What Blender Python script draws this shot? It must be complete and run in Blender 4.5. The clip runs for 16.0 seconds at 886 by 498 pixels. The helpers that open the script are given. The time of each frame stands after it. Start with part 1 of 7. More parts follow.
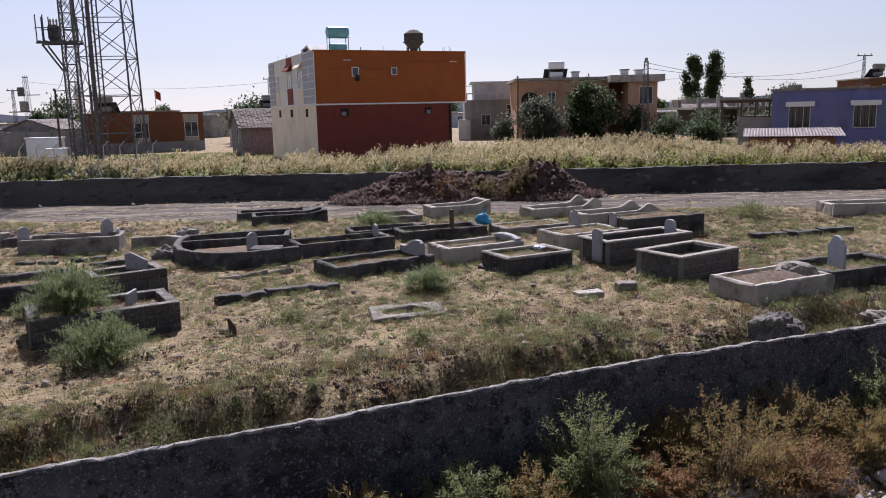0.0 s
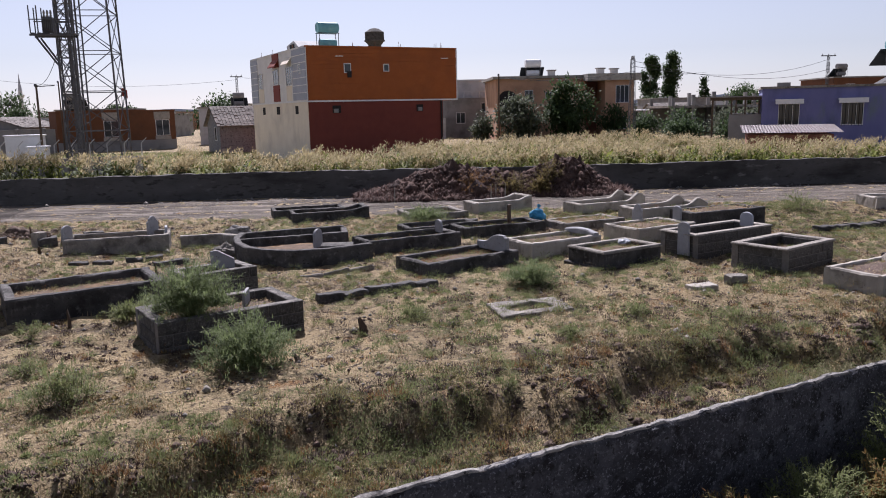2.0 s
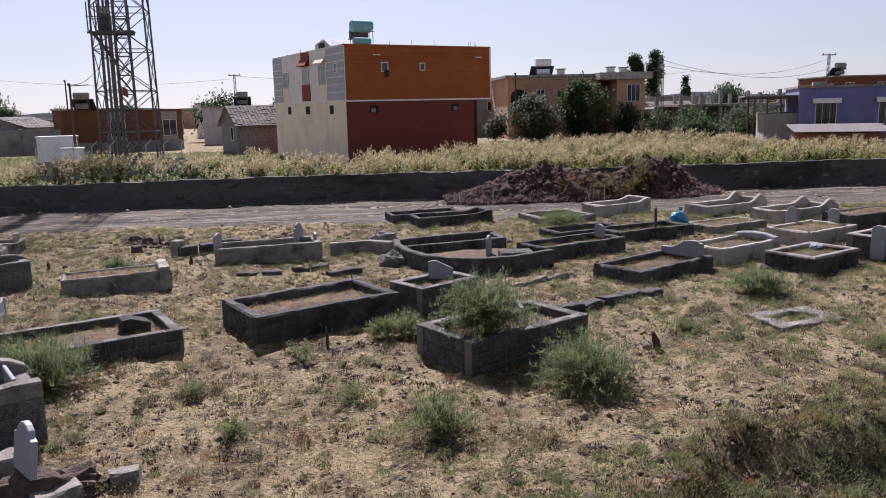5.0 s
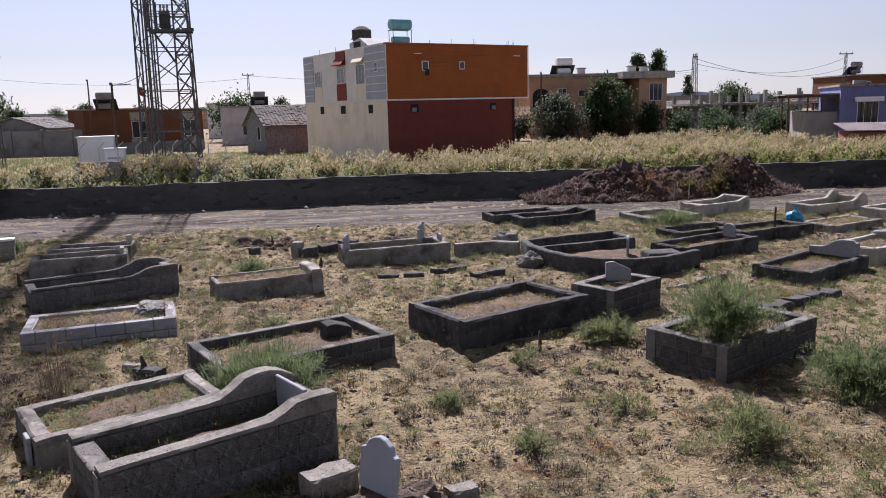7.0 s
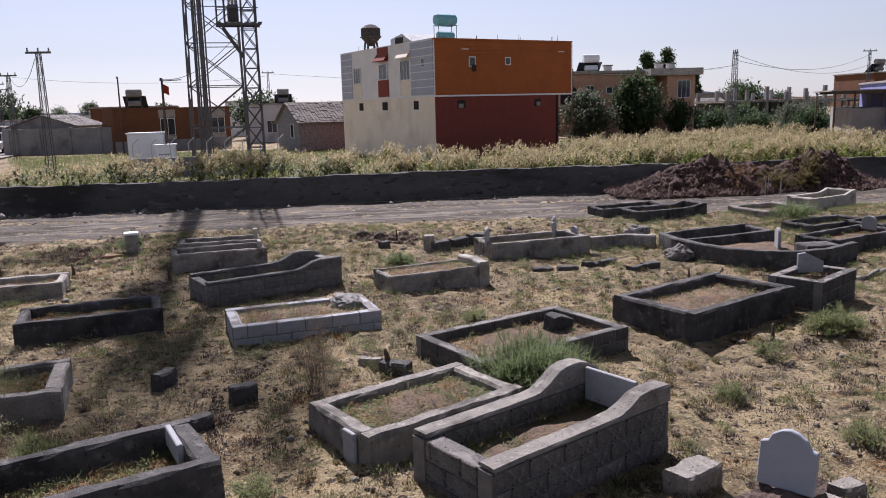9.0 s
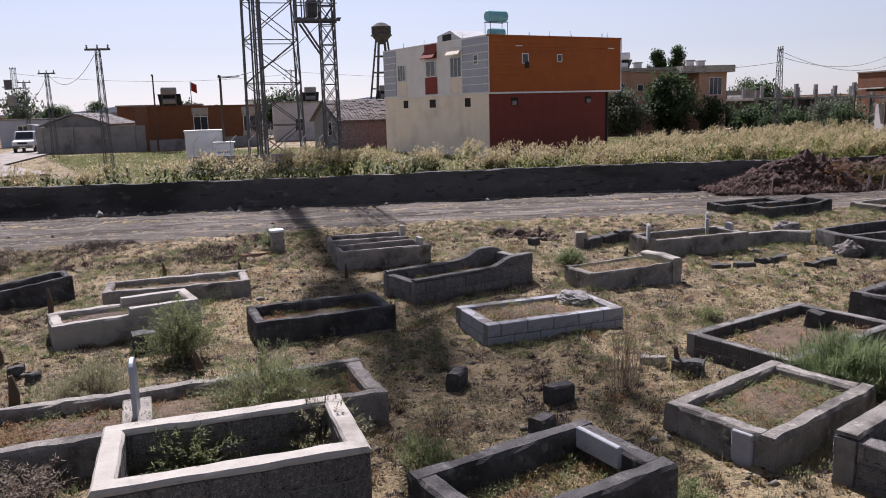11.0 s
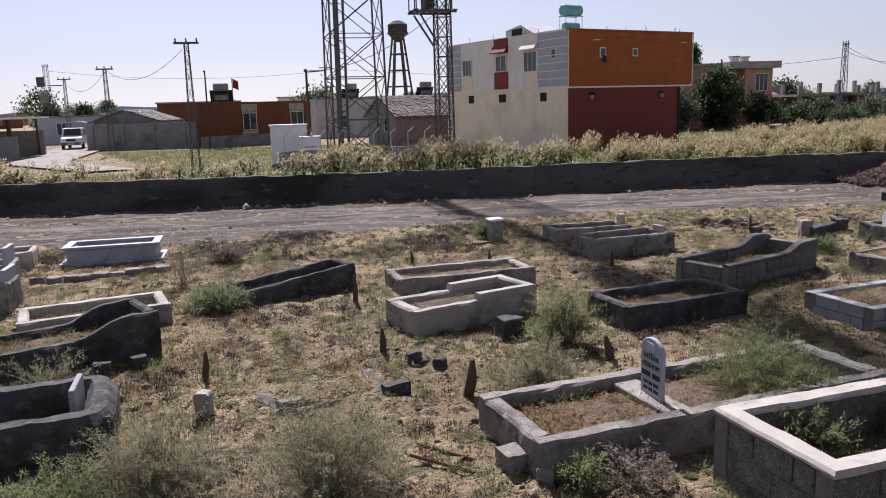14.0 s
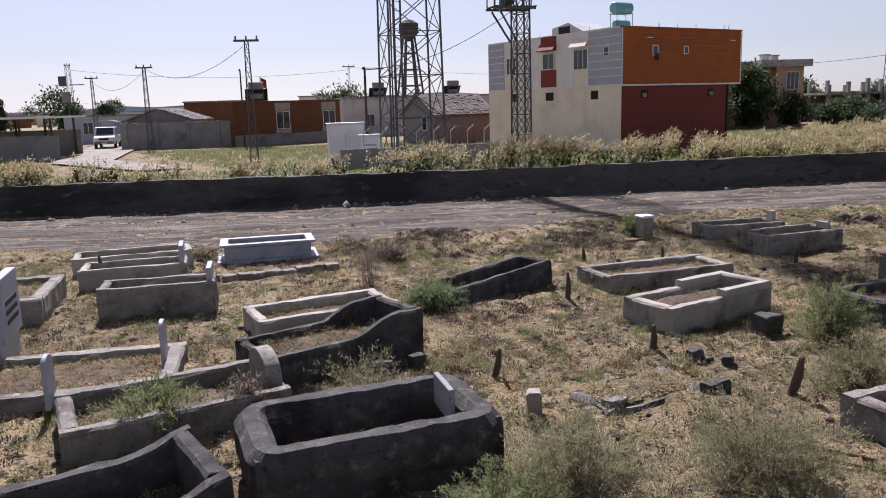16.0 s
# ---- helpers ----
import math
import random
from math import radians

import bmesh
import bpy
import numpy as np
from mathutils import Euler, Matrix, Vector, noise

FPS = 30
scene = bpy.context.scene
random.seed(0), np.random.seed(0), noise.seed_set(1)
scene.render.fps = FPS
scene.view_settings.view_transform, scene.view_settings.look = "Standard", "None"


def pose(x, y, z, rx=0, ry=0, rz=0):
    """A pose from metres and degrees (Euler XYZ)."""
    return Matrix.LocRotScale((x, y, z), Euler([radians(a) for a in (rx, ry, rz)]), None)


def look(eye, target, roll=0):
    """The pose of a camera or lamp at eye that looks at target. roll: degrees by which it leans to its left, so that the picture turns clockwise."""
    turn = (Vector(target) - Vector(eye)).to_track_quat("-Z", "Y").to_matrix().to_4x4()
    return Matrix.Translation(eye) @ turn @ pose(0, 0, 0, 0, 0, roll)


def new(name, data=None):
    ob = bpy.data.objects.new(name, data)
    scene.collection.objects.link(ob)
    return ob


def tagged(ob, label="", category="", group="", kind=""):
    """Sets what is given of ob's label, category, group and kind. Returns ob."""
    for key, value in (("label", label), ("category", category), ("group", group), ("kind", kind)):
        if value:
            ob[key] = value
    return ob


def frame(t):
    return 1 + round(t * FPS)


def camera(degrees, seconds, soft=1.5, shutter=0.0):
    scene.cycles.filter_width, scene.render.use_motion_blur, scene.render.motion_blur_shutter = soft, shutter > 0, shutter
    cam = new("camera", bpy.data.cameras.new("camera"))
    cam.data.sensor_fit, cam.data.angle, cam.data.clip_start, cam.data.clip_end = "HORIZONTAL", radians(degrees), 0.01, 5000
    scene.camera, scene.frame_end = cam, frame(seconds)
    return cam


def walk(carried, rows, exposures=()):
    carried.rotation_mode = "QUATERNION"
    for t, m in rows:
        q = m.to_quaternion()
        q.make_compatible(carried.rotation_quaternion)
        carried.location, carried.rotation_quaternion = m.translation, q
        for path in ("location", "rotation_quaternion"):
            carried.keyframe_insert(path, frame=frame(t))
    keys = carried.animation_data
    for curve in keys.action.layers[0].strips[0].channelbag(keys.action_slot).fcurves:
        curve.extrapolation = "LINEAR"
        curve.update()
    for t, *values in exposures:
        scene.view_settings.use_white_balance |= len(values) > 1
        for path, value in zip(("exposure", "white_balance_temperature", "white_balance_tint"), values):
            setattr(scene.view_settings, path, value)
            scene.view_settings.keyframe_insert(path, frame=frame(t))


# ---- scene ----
cam = camera(59.3, 16.0, soft=1.0)
METRES, EYE, TILT, LEAN, TURN = 26.0, 3.3, -10.0, 1.3, 0.0
ROWS = [
    (0.0, 0.0, 0.0, 0.0, 0.0, 0.0, -0.0),
    (0.5, -0.0236, 0.0042, -0.0004, -0.48, -0.01, 0.07),
    (1.0, -0.0504, 0.009, -0.0015, -1.09, -0.02, 0.16),
    (1.5, -0.0789, 0.0146, -0.0028, -2.55, -0.02, 0.4),
    (2.0, -0.1082, 0.022, -0.0031, -3.5, -0.03, 0.56),
    (2.5, -0.137, 0.0299, -0.0027, -4.12, -0.05, 0.67),
    (3.0, -0.166, 0.0375, -0.0016, -4.65, -0.07, 0.77),
    (3.5, -0.1933, 0.043, -0.0008, -4.99, -0.1, 0.84),
    (4.0, -0.2234, 0.0481, 0.0017, -5.31, -0.14, 0.92),
    (6.5, -0.3753, 0.0817, 0.0102, -6.34, -0.18, 1.22),
    (7.0, -0.4055, 0.0899, 0.0094, -6.46, -0.18, 1.27),
    (7.5, -0.436, 0.0983, 0.0083, -6.52, -0.2, 1.3),
    (8.0, -0.4668, 0.1059, 0.0075, -6.58, -0.21, 1.33),
    (8.5, -0.4955, 0.1123, 0.0073, -6.63, -0.23, 1.34),
    (9.0, -0.526, 0.1185, 0.0071, -6.69, -0.24, 1.36),
    (11.5, -0.6918, 0.152, 0.0091, -6.93, -0.35, 1.5),
    (12.0, -0.7225, 0.1582, 0.0085, -6.96, -0.34, 1.53),
    (12.5, -0.7516, 0.1641, 0.0082, -7.01, -0.36, 1.53),
    (13.0, -0.7841, 0.1695, 0.008, -7.06, -0.38, 1.54),
    (13.5, -0.8175, 0.1753, 0.007, -7.1, -0.39, 1.55),
    (14.0, -0.8503, 0.1813, 0.0052, -7.13, -0.41, 1.58),
    (14.5, -0.8822, 0.1879, 0.0043, -7.16, -0.41, 1.6),
    (15.0, -0.9147, 0.1939, 0.0053, -7.2, -0.43, 1.65),
    (15.5, -0.9451, 0.2, 0.006, -7.24, -0.43, 1.65),
    (16.0, -0.9773, 0.2064, 0.0068, -7.27, -0.44, 1.66),
]
walk(cam, [(t, pose(0, 0, EYE, TILT, LEAN, TURN) @ pose(METRES * x, METRES * y, METRES * z, 90 + pitch, roll, yaw)) for t, x, y, z, yaw, pitch, roll in ROWS],
     exposures=[(0.0, 0.8, 5900, 24), (16.0, 0.8, 5900, 24)])

# ---- world, sun ----
SUN_AZ, SUN_EL = 98.0, 46.0
world = bpy.data.worlds.new("sky")
scene.world = world
world.use_nodes = True
wn = world.node_tree
sky = wn.nodes.new("ShaderNodeTexSky")
sky.sky_type, sky.sun_disc = "NISHITA", False
sky.sun_elevation, sky.sun_rotation = radians(SUN_EL), radians(90 - SUN_AZ)
sky.air_density, sky.dust_density, sky.ozone_density = 1.0, 0.35, 2.5
haze = wn.nodes.new("ShaderNodeHueSaturation")
haze.inputs["Saturation"].default_value = 0.42
wn.links.new(sky.outputs[0], haze.inputs["Color"])
wn.links.new(haze.outputs[0], wn.nodes["Background"].inputs[0])
wn.nodes["Background"].inputs[1].default_value = 0.05
sun = new("sun", bpy.data.lights.new("sun", "SUN"))
sun.data.energy, sun.data.angle, sun.data.color = 5.5, radians(0.6), (1.0, 0.95, 0.87)
sa, se = radians(SUN_AZ), radians(SUN_EL)
sun.matrix_basis = look((60 * math.cos(sa) * math.cos(se), 60 * math.sin(sa) * math.cos(se), 60 * math.sin(se)), (0, 0, 0))

RNG = np.random.default_rng(7)


# ---- materials ----
def shader(name):
    m = bpy.data.materials.new(name)
    m.use_nodes = True
    nt = m.node_tree
    return m, nt, nt.nodes["Principled BSDF"]


def ramp(nt, fac, stops):
    r = nt.nodes.new("ShaderNodeValToRGB")
    el = r.color_ramp.elements
    while len(el) < len(stops):
        el.new(0.5)
    for e, (p, c) in zip(el, stops):
        e.position, e.color = p, (*c, 1)
    nt.links.new(fac, r.inputs[0])
    return r.outputs[0]


def noise_node(nt, scale, detail=5, rough=0.6, stretch=None):
    tc = nt.nodes.new("ShaderNodeTexCoord")
    n = nt.nodes.new("ShaderNodeTexNoise")
    n.inputs["Scale"].default_value, n.inputs["Detail"].default_value, n.inputs["Roughness"].default_value = scale, detail, rough
    out = tc.outputs["Object"]
    if stretch:
        mp = nt.nodes.new("ShaderNodeMapping")
        mp.inputs["Scale"].default_value = stretch
        nt.links.new(out, mp.inputs[0])
        out = mp.outputs[0]
    nt.links.new(out, n.inputs["Vector"])
    return n.outputs[0]


def blend(nt, fac, a, b):
    mx = nt.nodes.new("ShaderNodeMix")
    mx.data_type = "RGBA"
    nt.links.new(fac, mx.inputs[0])
    nt.links.new(a, mx.inputs[6])
    if isinstance(b, tuple):
        mx.inputs[7].default_value = (*b, 1)
    else:
        nt.links.new(b, mx.inputs[7])
    return mx.outputs[2]


def grey(v):
    return (v, v, v)


def surface(name, a, b, scale=6.0, rough=0.9, bump=0.3, bscale=60.0, stains=(), vary=0.0, metal=0.0, stretch=None, bdist=0.02):
    """A weathered surface: two tones at one scale, stains (colour, scale, low, high) at others, fine relief."""
    m, nt, p = shader(name)
    col = ramp(nt, noise_node(nt, scale, 6, 0.65, stretch), [(0.3, a), (0.7, b)])
    for c, s, lo, hi in stains:
        mask = ramp(nt, noise_node(nt, s, 5, 0.62, stretch), [(lo, grey(0)), (hi, grey(1))])
        col = blend(nt, mask, col, c)
    if vary:
        oi = nt.nodes.new("ShaderNodeObjectInfo")
        mr = nt.nodes.new("ShaderNodeMapRange")
        mr.inputs[3].default_value, mr.inputs[4].default_value = 1 - vary, 1 + vary
        nt.links.new(oi.outputs["Random"], mr.inputs[0])
        hs = nt.nodes.new("ShaderNodeHueSaturation")
        nt.links.new(mr.outputs[0], hs.inputs["Value"])
        nt.links.new(col, hs.inputs["Color"])
        col = hs.outputs[0]
    nt.links.new(col, p.inputs["Base Color"])
    p.inputs["Roughness"].default_value, p.inputs["Metallic"].default_value = rough, metal
    p.inputs["Specular IOR Level"].default_value = 0.25
    if bump:
        bn = nt.nodes.new("ShaderNodeBump")
        bn.inputs["Strength"].default_value, bn.inputs["Distance"].default_value = bump, bdist
        nt.links.new(noise_node(nt, bscale, 4, 0.7), bn.inputs["Height"])
        nt.links.new(bn.outputs[0], p.inputs["Normal"])
    return m


def foliage(name, stops, trans=0.45, rough=0.75):
    """Leaves and blades: a tone for each island, some light let through."""
    m, nt, p = shader(name)
    ge = nt.nodes.new("ShaderNodeNewGeometry")
    col = ramp(nt, ge.outputs["Random Per Island"], stops)
    nt.links.new(col, p.inputs["Base Color"])
    p.inputs["Roughness"].default_value = rough
    p.inputs["Specular IOR Level"].default_value = 0.2
    tr = nt.nodes.new("ShaderNodeBsdfTranslucent")
    nt.links.new(col, tr.inputs[0])
    mx = nt.nodes.new("ShaderNodeMixShader")
    mx.inputs[0].default_value = trans
    out = nt.nodes["Material Output"]
    nt.links.new(p.outputs[0], mx.inputs[1])
    nt.links.new(tr.outputs[0], mx.inputs[2])
    nt.links.new(mx.outputs[0], out.inputs[0])
    return m


M_GROUND = surface("dry_earth", (0.147, 0.109, 0.060), (0.311, 0.240, 0.134), 2.6, 0.95, 1.0, 24.0,
                   [((0.374, 0.290, 0.164), 0.6, 0.45, 0.6), ((0.076, 0.057, 0.035), 0.75, 0.55, 0.66), ((0.241, 0.127, 0.046), 1.5, 0.58, 0.68), ((0.089, 0.085, 0.035), 1.9, 0.56, 0.66),
                    ((0.049, 0.035, 0.024), 6.0, 0.56, 0.63), ((0.418, 0.334, 0.197), 9.0, 0.56, 0.65), ((0.040, 0.028, 0.019), 19.0, 0.57, 0.64), ((0.409, 0.325, 0.188), 34.0, 0.58, 0.66)], bdist=0.11)
M_ROAD = surface("dirt_road", (0.085, 0.070, 0.057), (0.146, 0.124, 0.100), 1.3, 0.95, 1.0, 20.0,
                 [((0.055, 0.044, 0.034), 0.45, 0.47, 0.6), ((0.233, 0.202, 0.170), 1.1, 0.52, 0.64), ((0.039, 0.031, 0.026), 3.2, 0.56, 0.64), ((0.221, 0.191, 0.160), 6.0, 0.57, 0.66)], bdist=0.1, stretch=(0.28, 1.7, 1))
M_LANE = surface("pale_dirt_lane", (0.20, 0.18, 0.155), (0.31, 0.285, 0.25), 1.3, 0.95, 0.6, 20.0, [((0.14, 0.12, 0.1), 0.5, 0.52, 0.65)], bdist=0.06)
M_CONC = surface("grey_concrete", (0.186, 0.169, 0.149), (0.322, 0.297, 0.259), 5.0, 0.92, 0.8, 60.0,
                 [((0.098, 0.087, 0.076), 1.8, 0.52, 0.68), ((0.391, 0.362, 0.314), 9.0, 0.57, 0.7), ((0.069, 0.062, 0.052), 26.0, 0.6, 0.67)], vary=0.15, bdist=0.03)
M_DARK = surface("weathered_dark_concrete", (0.049, 0.047, 0.045), (0.111, 0.105, 0.099), 4.0, 0.92, 0.8, 55.0,
                 [((0.032, 0.030, 0.028), 1.6, 0.5, 0.66), ((0.162, 0.155, 0.142), 8.0, 0.57, 0.7), ((0.024, 0.021, 0.020), 24.0, 0.6, 0.67)], vary=0.18, bdist=0.03)
M_CREAM = surface("cream_plaster", (0.293, 0.269, 0.233), (0.390, 0.362, 0.315), 4.0, 0.9, 0.4, 80.0,
                  [((0.185, 0.168, 0.144), 1.8, 0.54, 0.7), ((0.117, 0.104, 0.089), 9.0, 0.62, 0.72)], vary=0.1)
M_WHITE = surface("whitewashed_block", (0.234, 0.235, 0.244), (0.318, 0.322, 0.337), 6.0, 0.85, 0.4, 60.0,
                  [((0.141, 0.137, 0.137), 3.0, 0.54, 0.7), ((0.079, 0.075, 0.071), 14.0, 0.62, 0.72)], vary=0.08)
M_MARBLE = surface("white_marble", (0.280, 0.294, 0.329), (0.339, 0.356, 0.392), 3.0, 0.4, 0.1, 40.0, [((0.191, 0.201, 0.226), 2.2, 0.58, 0.75)])
M_BLOCK = surface("concrete_block", (0.098, 0.091, 0.083), (0.202, 0.190, 0.173), 6.0, 0.95, 0.9, 70.0,
                  [((0.048, 0.045, 0.042), 2.4, 0.5, 0.66), ((0.251, 0.237, 0.216), 14.0, 0.57, 0.68), ((0.306, 0.289, 0.264), 75.0, 0.56, 0.62), ((0.035, 0.032, 0.030), 40.0, 0.59, 0.65)], vary=0.2, bdist=0.03)
# stained, darker copy of M_BLOCK: shade of the near sides is in the colour
M_SHADE_STAINED = surface("shade_stained_block", (0.062, 0.058, 0.054), (0.128, 0.12, 0.11), 6.0, 0.95, 0.9, 70.0,
                    [((0.036, 0.034, 0.031), 2.4, 0.48, 0.64), ((0.17, 0.16, 0.146), 14.0, 0.57, 0.68), ((0.21, 0.2, 0.18), 75.0, 0.57, 0.63)], vary=0.2, bdist=0.03)
M_MORTAR = surface("mortar", (0.13, 0.12, 0.11), (0.22, 0.205, 0.185), 9.0, 0.95, 0.6, 80.0)
M_SOIL = surface("grave_soil", (0.111, 0.077, 0.053), (0.183, 0.132, 0.089), 5.0, 0.97, 1.0, 26.0,
                 [((0.232, 0.144, 0.072), 2.5, 0.5, 0.64), ((0.067, 0.047, 0.033), 8.0, 0.56, 0.66)], bdist=0.06)
M_TILL = surface("dark_tilled_soil", (0.085, 0.06, 0.048), (0.17, 0.125, 0.1), 9.0, 0.97, 1.0, 30.0, [((0.24, 0.18, 0.14), 16.0, 0.58, 0.68)], bdist=0.06)
M_FARWALL = surface("grey_boundary_wall", (0.066, 0.062, 0.058), (0.115, 0.110, 0.104), 0.9, 0.93, 0.6, 40.0,
                    [((0.034, 0.032, 0.030), 0.45, 0.46, 0.62), ((0.154, 0.146, 0.136), 2.4, 0.6, 0.72), ((0.038, 0.035, 0.033), 3.5, 0.56, 0.68)], stretch=(0.6, 1, 1.6))
# dark bluish tone holds the face's shade and sky light; mottling is roughcast
M_NEARWALL = surface("rough_shade_blue_wall", (0.045, 0.046, 0.053), (0.12, 0.123, 0.14), 22.0, 0.93, 1.0, 60.0,
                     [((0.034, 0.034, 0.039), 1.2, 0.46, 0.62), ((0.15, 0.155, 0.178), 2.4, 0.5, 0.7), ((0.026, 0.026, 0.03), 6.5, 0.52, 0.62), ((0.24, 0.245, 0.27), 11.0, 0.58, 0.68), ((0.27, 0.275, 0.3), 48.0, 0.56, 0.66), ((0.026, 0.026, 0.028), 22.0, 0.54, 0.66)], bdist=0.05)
# on the near wall this pale tone stands in for the sunlit top edge
M_COPING = surface("pale_coping", (0.194, 0.186, 0.173), (0.346, 0.330, 0.307), 9.0, 0.9, 1.0, 50.0, [((0.076, 0.071, 0.067), 4.0, 0.56, 0.66), ((0.054, 0.051, 0.049), 20.0, 0.58, 0.66)], bdist=0.03)
M_GRAVEL = surface("ballast_stone", (0.20, 0.185, 0.18), (0.36, 0.335, 0.325), 12.0, 0.9, 0.4, 60.0, vary=0.0)
M_STEEL = surface("galvanised_steel", (0.078, 0.078, 0.082), (0.133, 0.133, 0.137), 4.0, 0.6, 0.1, 50.0, [((0.086, 0.058, 0.039), 3.0, 0.58, 0.72)], metal=0.3)
M_ORANGE = surface("burnt_orange_cladding", (0.310, 0.087, 0.021), (0.368, 0.107, 0.028), 1.5, 0.75, 0.0, stains=[((0.265, 0.080, 0.025), 0.4, 0.5, 0.75)])
M_RED = surface("dark_red_render", (0.161, 0.041, 0.030), (0.196, 0.051, 0.036), 1.5, 0.85, 0.1, 30.0, [((0.172, 0.046, 0.034), 0.5, 0.5, 0.75)])
M_CREAMW = surface("pale_cream_render", (0.714, 0.640, 0.517), (0.812, 0.739, 0.603), 0.8, 0.9, 0.15, 30.0, [((0.616, 0.553, 0.455), 0.5, 0.5, 0.75)])
M_PALE = surface("white_cladding", (0.644, 0.632, 0.609), (0.759, 0.747, 0.724), 1.0, 0.8, 0.1, 30.0)
M_GREYCLAD = surface("blue_grey_cladding", (0.345, 0.368, 0.425), (0.414, 0.437, 0.494), 1.0, 0.7, 0.0)
M_REDCLAD = surface("red_cladding", (0.186, 0.036, 0.021), (0.223, 0.045, 0.027), 1.0, 0.7, 0.0)
M_TRIM = surface("white_trim", (0.68, 0.67, 0.65), (0.76, 0.75, 0.73), 3.0, 0.6, 0.0)
M_GLASS, _nt, _p = shader("dark_window_glass")
_p.inputs["Base Color"].default_value, _p.inputs["Roughness"].default_value = (0.03, 0.035, 0.04, 1), 0.08
M_HOLE = surface("dark_opening", (0.02, 0.018, 0.017), (0.035, 0.03, 0.028), 3.0, 0.9, 0.0)
M_PURPLE = surface("purple_render", (0.141, 0.145, 0.306), (0.179, 0.185, 0.363), 0.7, 0.9, 0.2, 30.0, [((0.106, 0.119, 0.228), 0.8, 0.5, 0.7), ((0.152, 0.194, 0.196), 0.5, 0.6, 0.75)], stretch=(1, 1, 0.4))
M_TERRA = surface("terracotta_render", (0.127, 0.054, 0.026), (0.160, 0.070, 0.035), 0.8, 0.9, 0.15, 30.0, [((0.097, 0.050, 0.031), 0.6, 0.52, 0.72)])
M_SALMON = surface("salmon_render", (0.446, 0.265, 0.170), (0.531, 0.330, 0.213), 0.8, 0.9, 0.15, 30.0, [((0.361, 0.203, 0.128), 0.5, 0.5, 0.7)])
M_STONE = surface("grey_rubble_stone", (0.173, 0.176, 0.182), (0.274, 0.279, 0.288), 4.0, 0.95, 0.3, 14.0, [((0.108, 0.109, 0.112), 6.0, 0.53, 0.62)])
M_MAROON = surface("maroon_render", (0.19, 0.075, 0.055), (0.24, 0.1, 0.07), 0.8, 0.9, 0.15, 30.0)
M_GREYR = surface("grey_render", (0.208, 0.200, 0.192), (0.288, 0.276, 0.264), 0.8, 0.9, 0.3, 30.0, [((0.144, 0.136, 0.128), 0.6, 0.5, 0.7)])
M_LGREY = surface("pale_grey_render", (0.45, 0.45, 0.45), (0.55, 0.55, 0.55), 0.8, 0.9, 0.2, 30.0, [((0.34, 0.34, 0.34), 0.6, 0.5, 0.7)])
M_ROOF = surface("grey_tile_roof", (0.140, 0.126, 0.112), (0.217, 0.198, 0.179), 2.5, 0.9, 0.6, 20.0, [((0.083, 0.073, 0.068), 3.0, 0.5, 0.65)], vary=0.2)
M_TIN = surface("corrugated_tin", (0.234, 0.208, 0.208), (0.299, 0.267, 0.267), 2.0, 0.55, 0.1, 30.0, [((0.182, 0.130, 0.111), 2.0, 0.55, 0.7)], metal=0.3)
M_TEAL = surface("teal_painted_tank", (0.13, 0.33, 0.37), (0.19, 0.42, 0.46), 3.0, 0.5, 0.0, stains=[((0.3, 0.5, 0.5), 2.0, 0.58, 0.75)])
M_PWHITE = surface("white_painted_metal", (0.66, 0.67, 0.68), (0.74, 0.75, 0.76), 3.0, 0.4, 0.0, stains=[((0.5, 0.49, 0.47), 2.0, 0.6, 0.8)])
M_WOOD = surface("weathered_wood", (0.066, 0.047, 0.033), (0.121, 0.088, 0.063), 10.0, 0.9, 0.5, 50.0, stretch=(1, 1, 0.15))
M_BARK = surface("bark", (0.10, 0.075, 0.055), (0.19, 0.15, 0.11), 8.0, 0.95, 0.6, 40.0, stretch=(1, 1, 0.2))
M_RUBBER = surface("black_rubber", (0.02, 0.02, 0.02), (0.035, 0.035, 0.035), 8.0, 0.8, 0.0)
M_BLUE = surface("blue_plastic", (0.03, 0.20, 0.36), (0.05, 0.28, 0.46), 6.0, 0.4, 0.2, 20.0)
M_HEAP = surface("heap_brush_soil", (0.068, 0.042, 0.036), (0.135, 0.087, 0.068), 6.0, 0.97, 1.0, 18.0, [((0.045, 0.030, 0.028), 2.0, 0.5, 0.65)], bdist=0.1)
# distance haze is painted into this pale blue
M_FARHILL = surface("haze_tinted_hill", (0.42, 0.46, 0.55), (0.46, 0.50, 0.58), 0.01, 1.0, 0.0)
M_RUST = surface("rusty_iron", (0.11, 0.05, 0.028), (0.19, 0.09, 0.045), 9.0, 0.85, 0.3, 60.0)
F_STRAW = foliage("dry_straw", [(0.0, (0.30, 0.225, 0.12)), (0.5, (0.47, 0.37, 0.215)), (1.0, (0.19, 0.135, 0.075))], 0.4)
F_RUSTY = foliage("rusty_dry_weed", [(0.0, (0.196, 0.100, 0.038)), (0.5, (0.240, 0.142, 0.058)), (1.0, (0.131, 0.076, 0.045))], 0.35)
F_GREYW = foliage("grey_dead_weed", [(0.0, (0.136, 0.104, 0.080)), (0.5, (0.192, 0.152, 0.112)), (1.0, (0.096, 0.072, 0.060))], 0.25)
F_DARKW = foliage("dark_rotting_weed", [(0.0, (0.05, 0.034, 0.03)), (0.5, (0.085, 0.056, 0.045)), (1.0, (0.03, 0.022, 0.02))], 0.1)
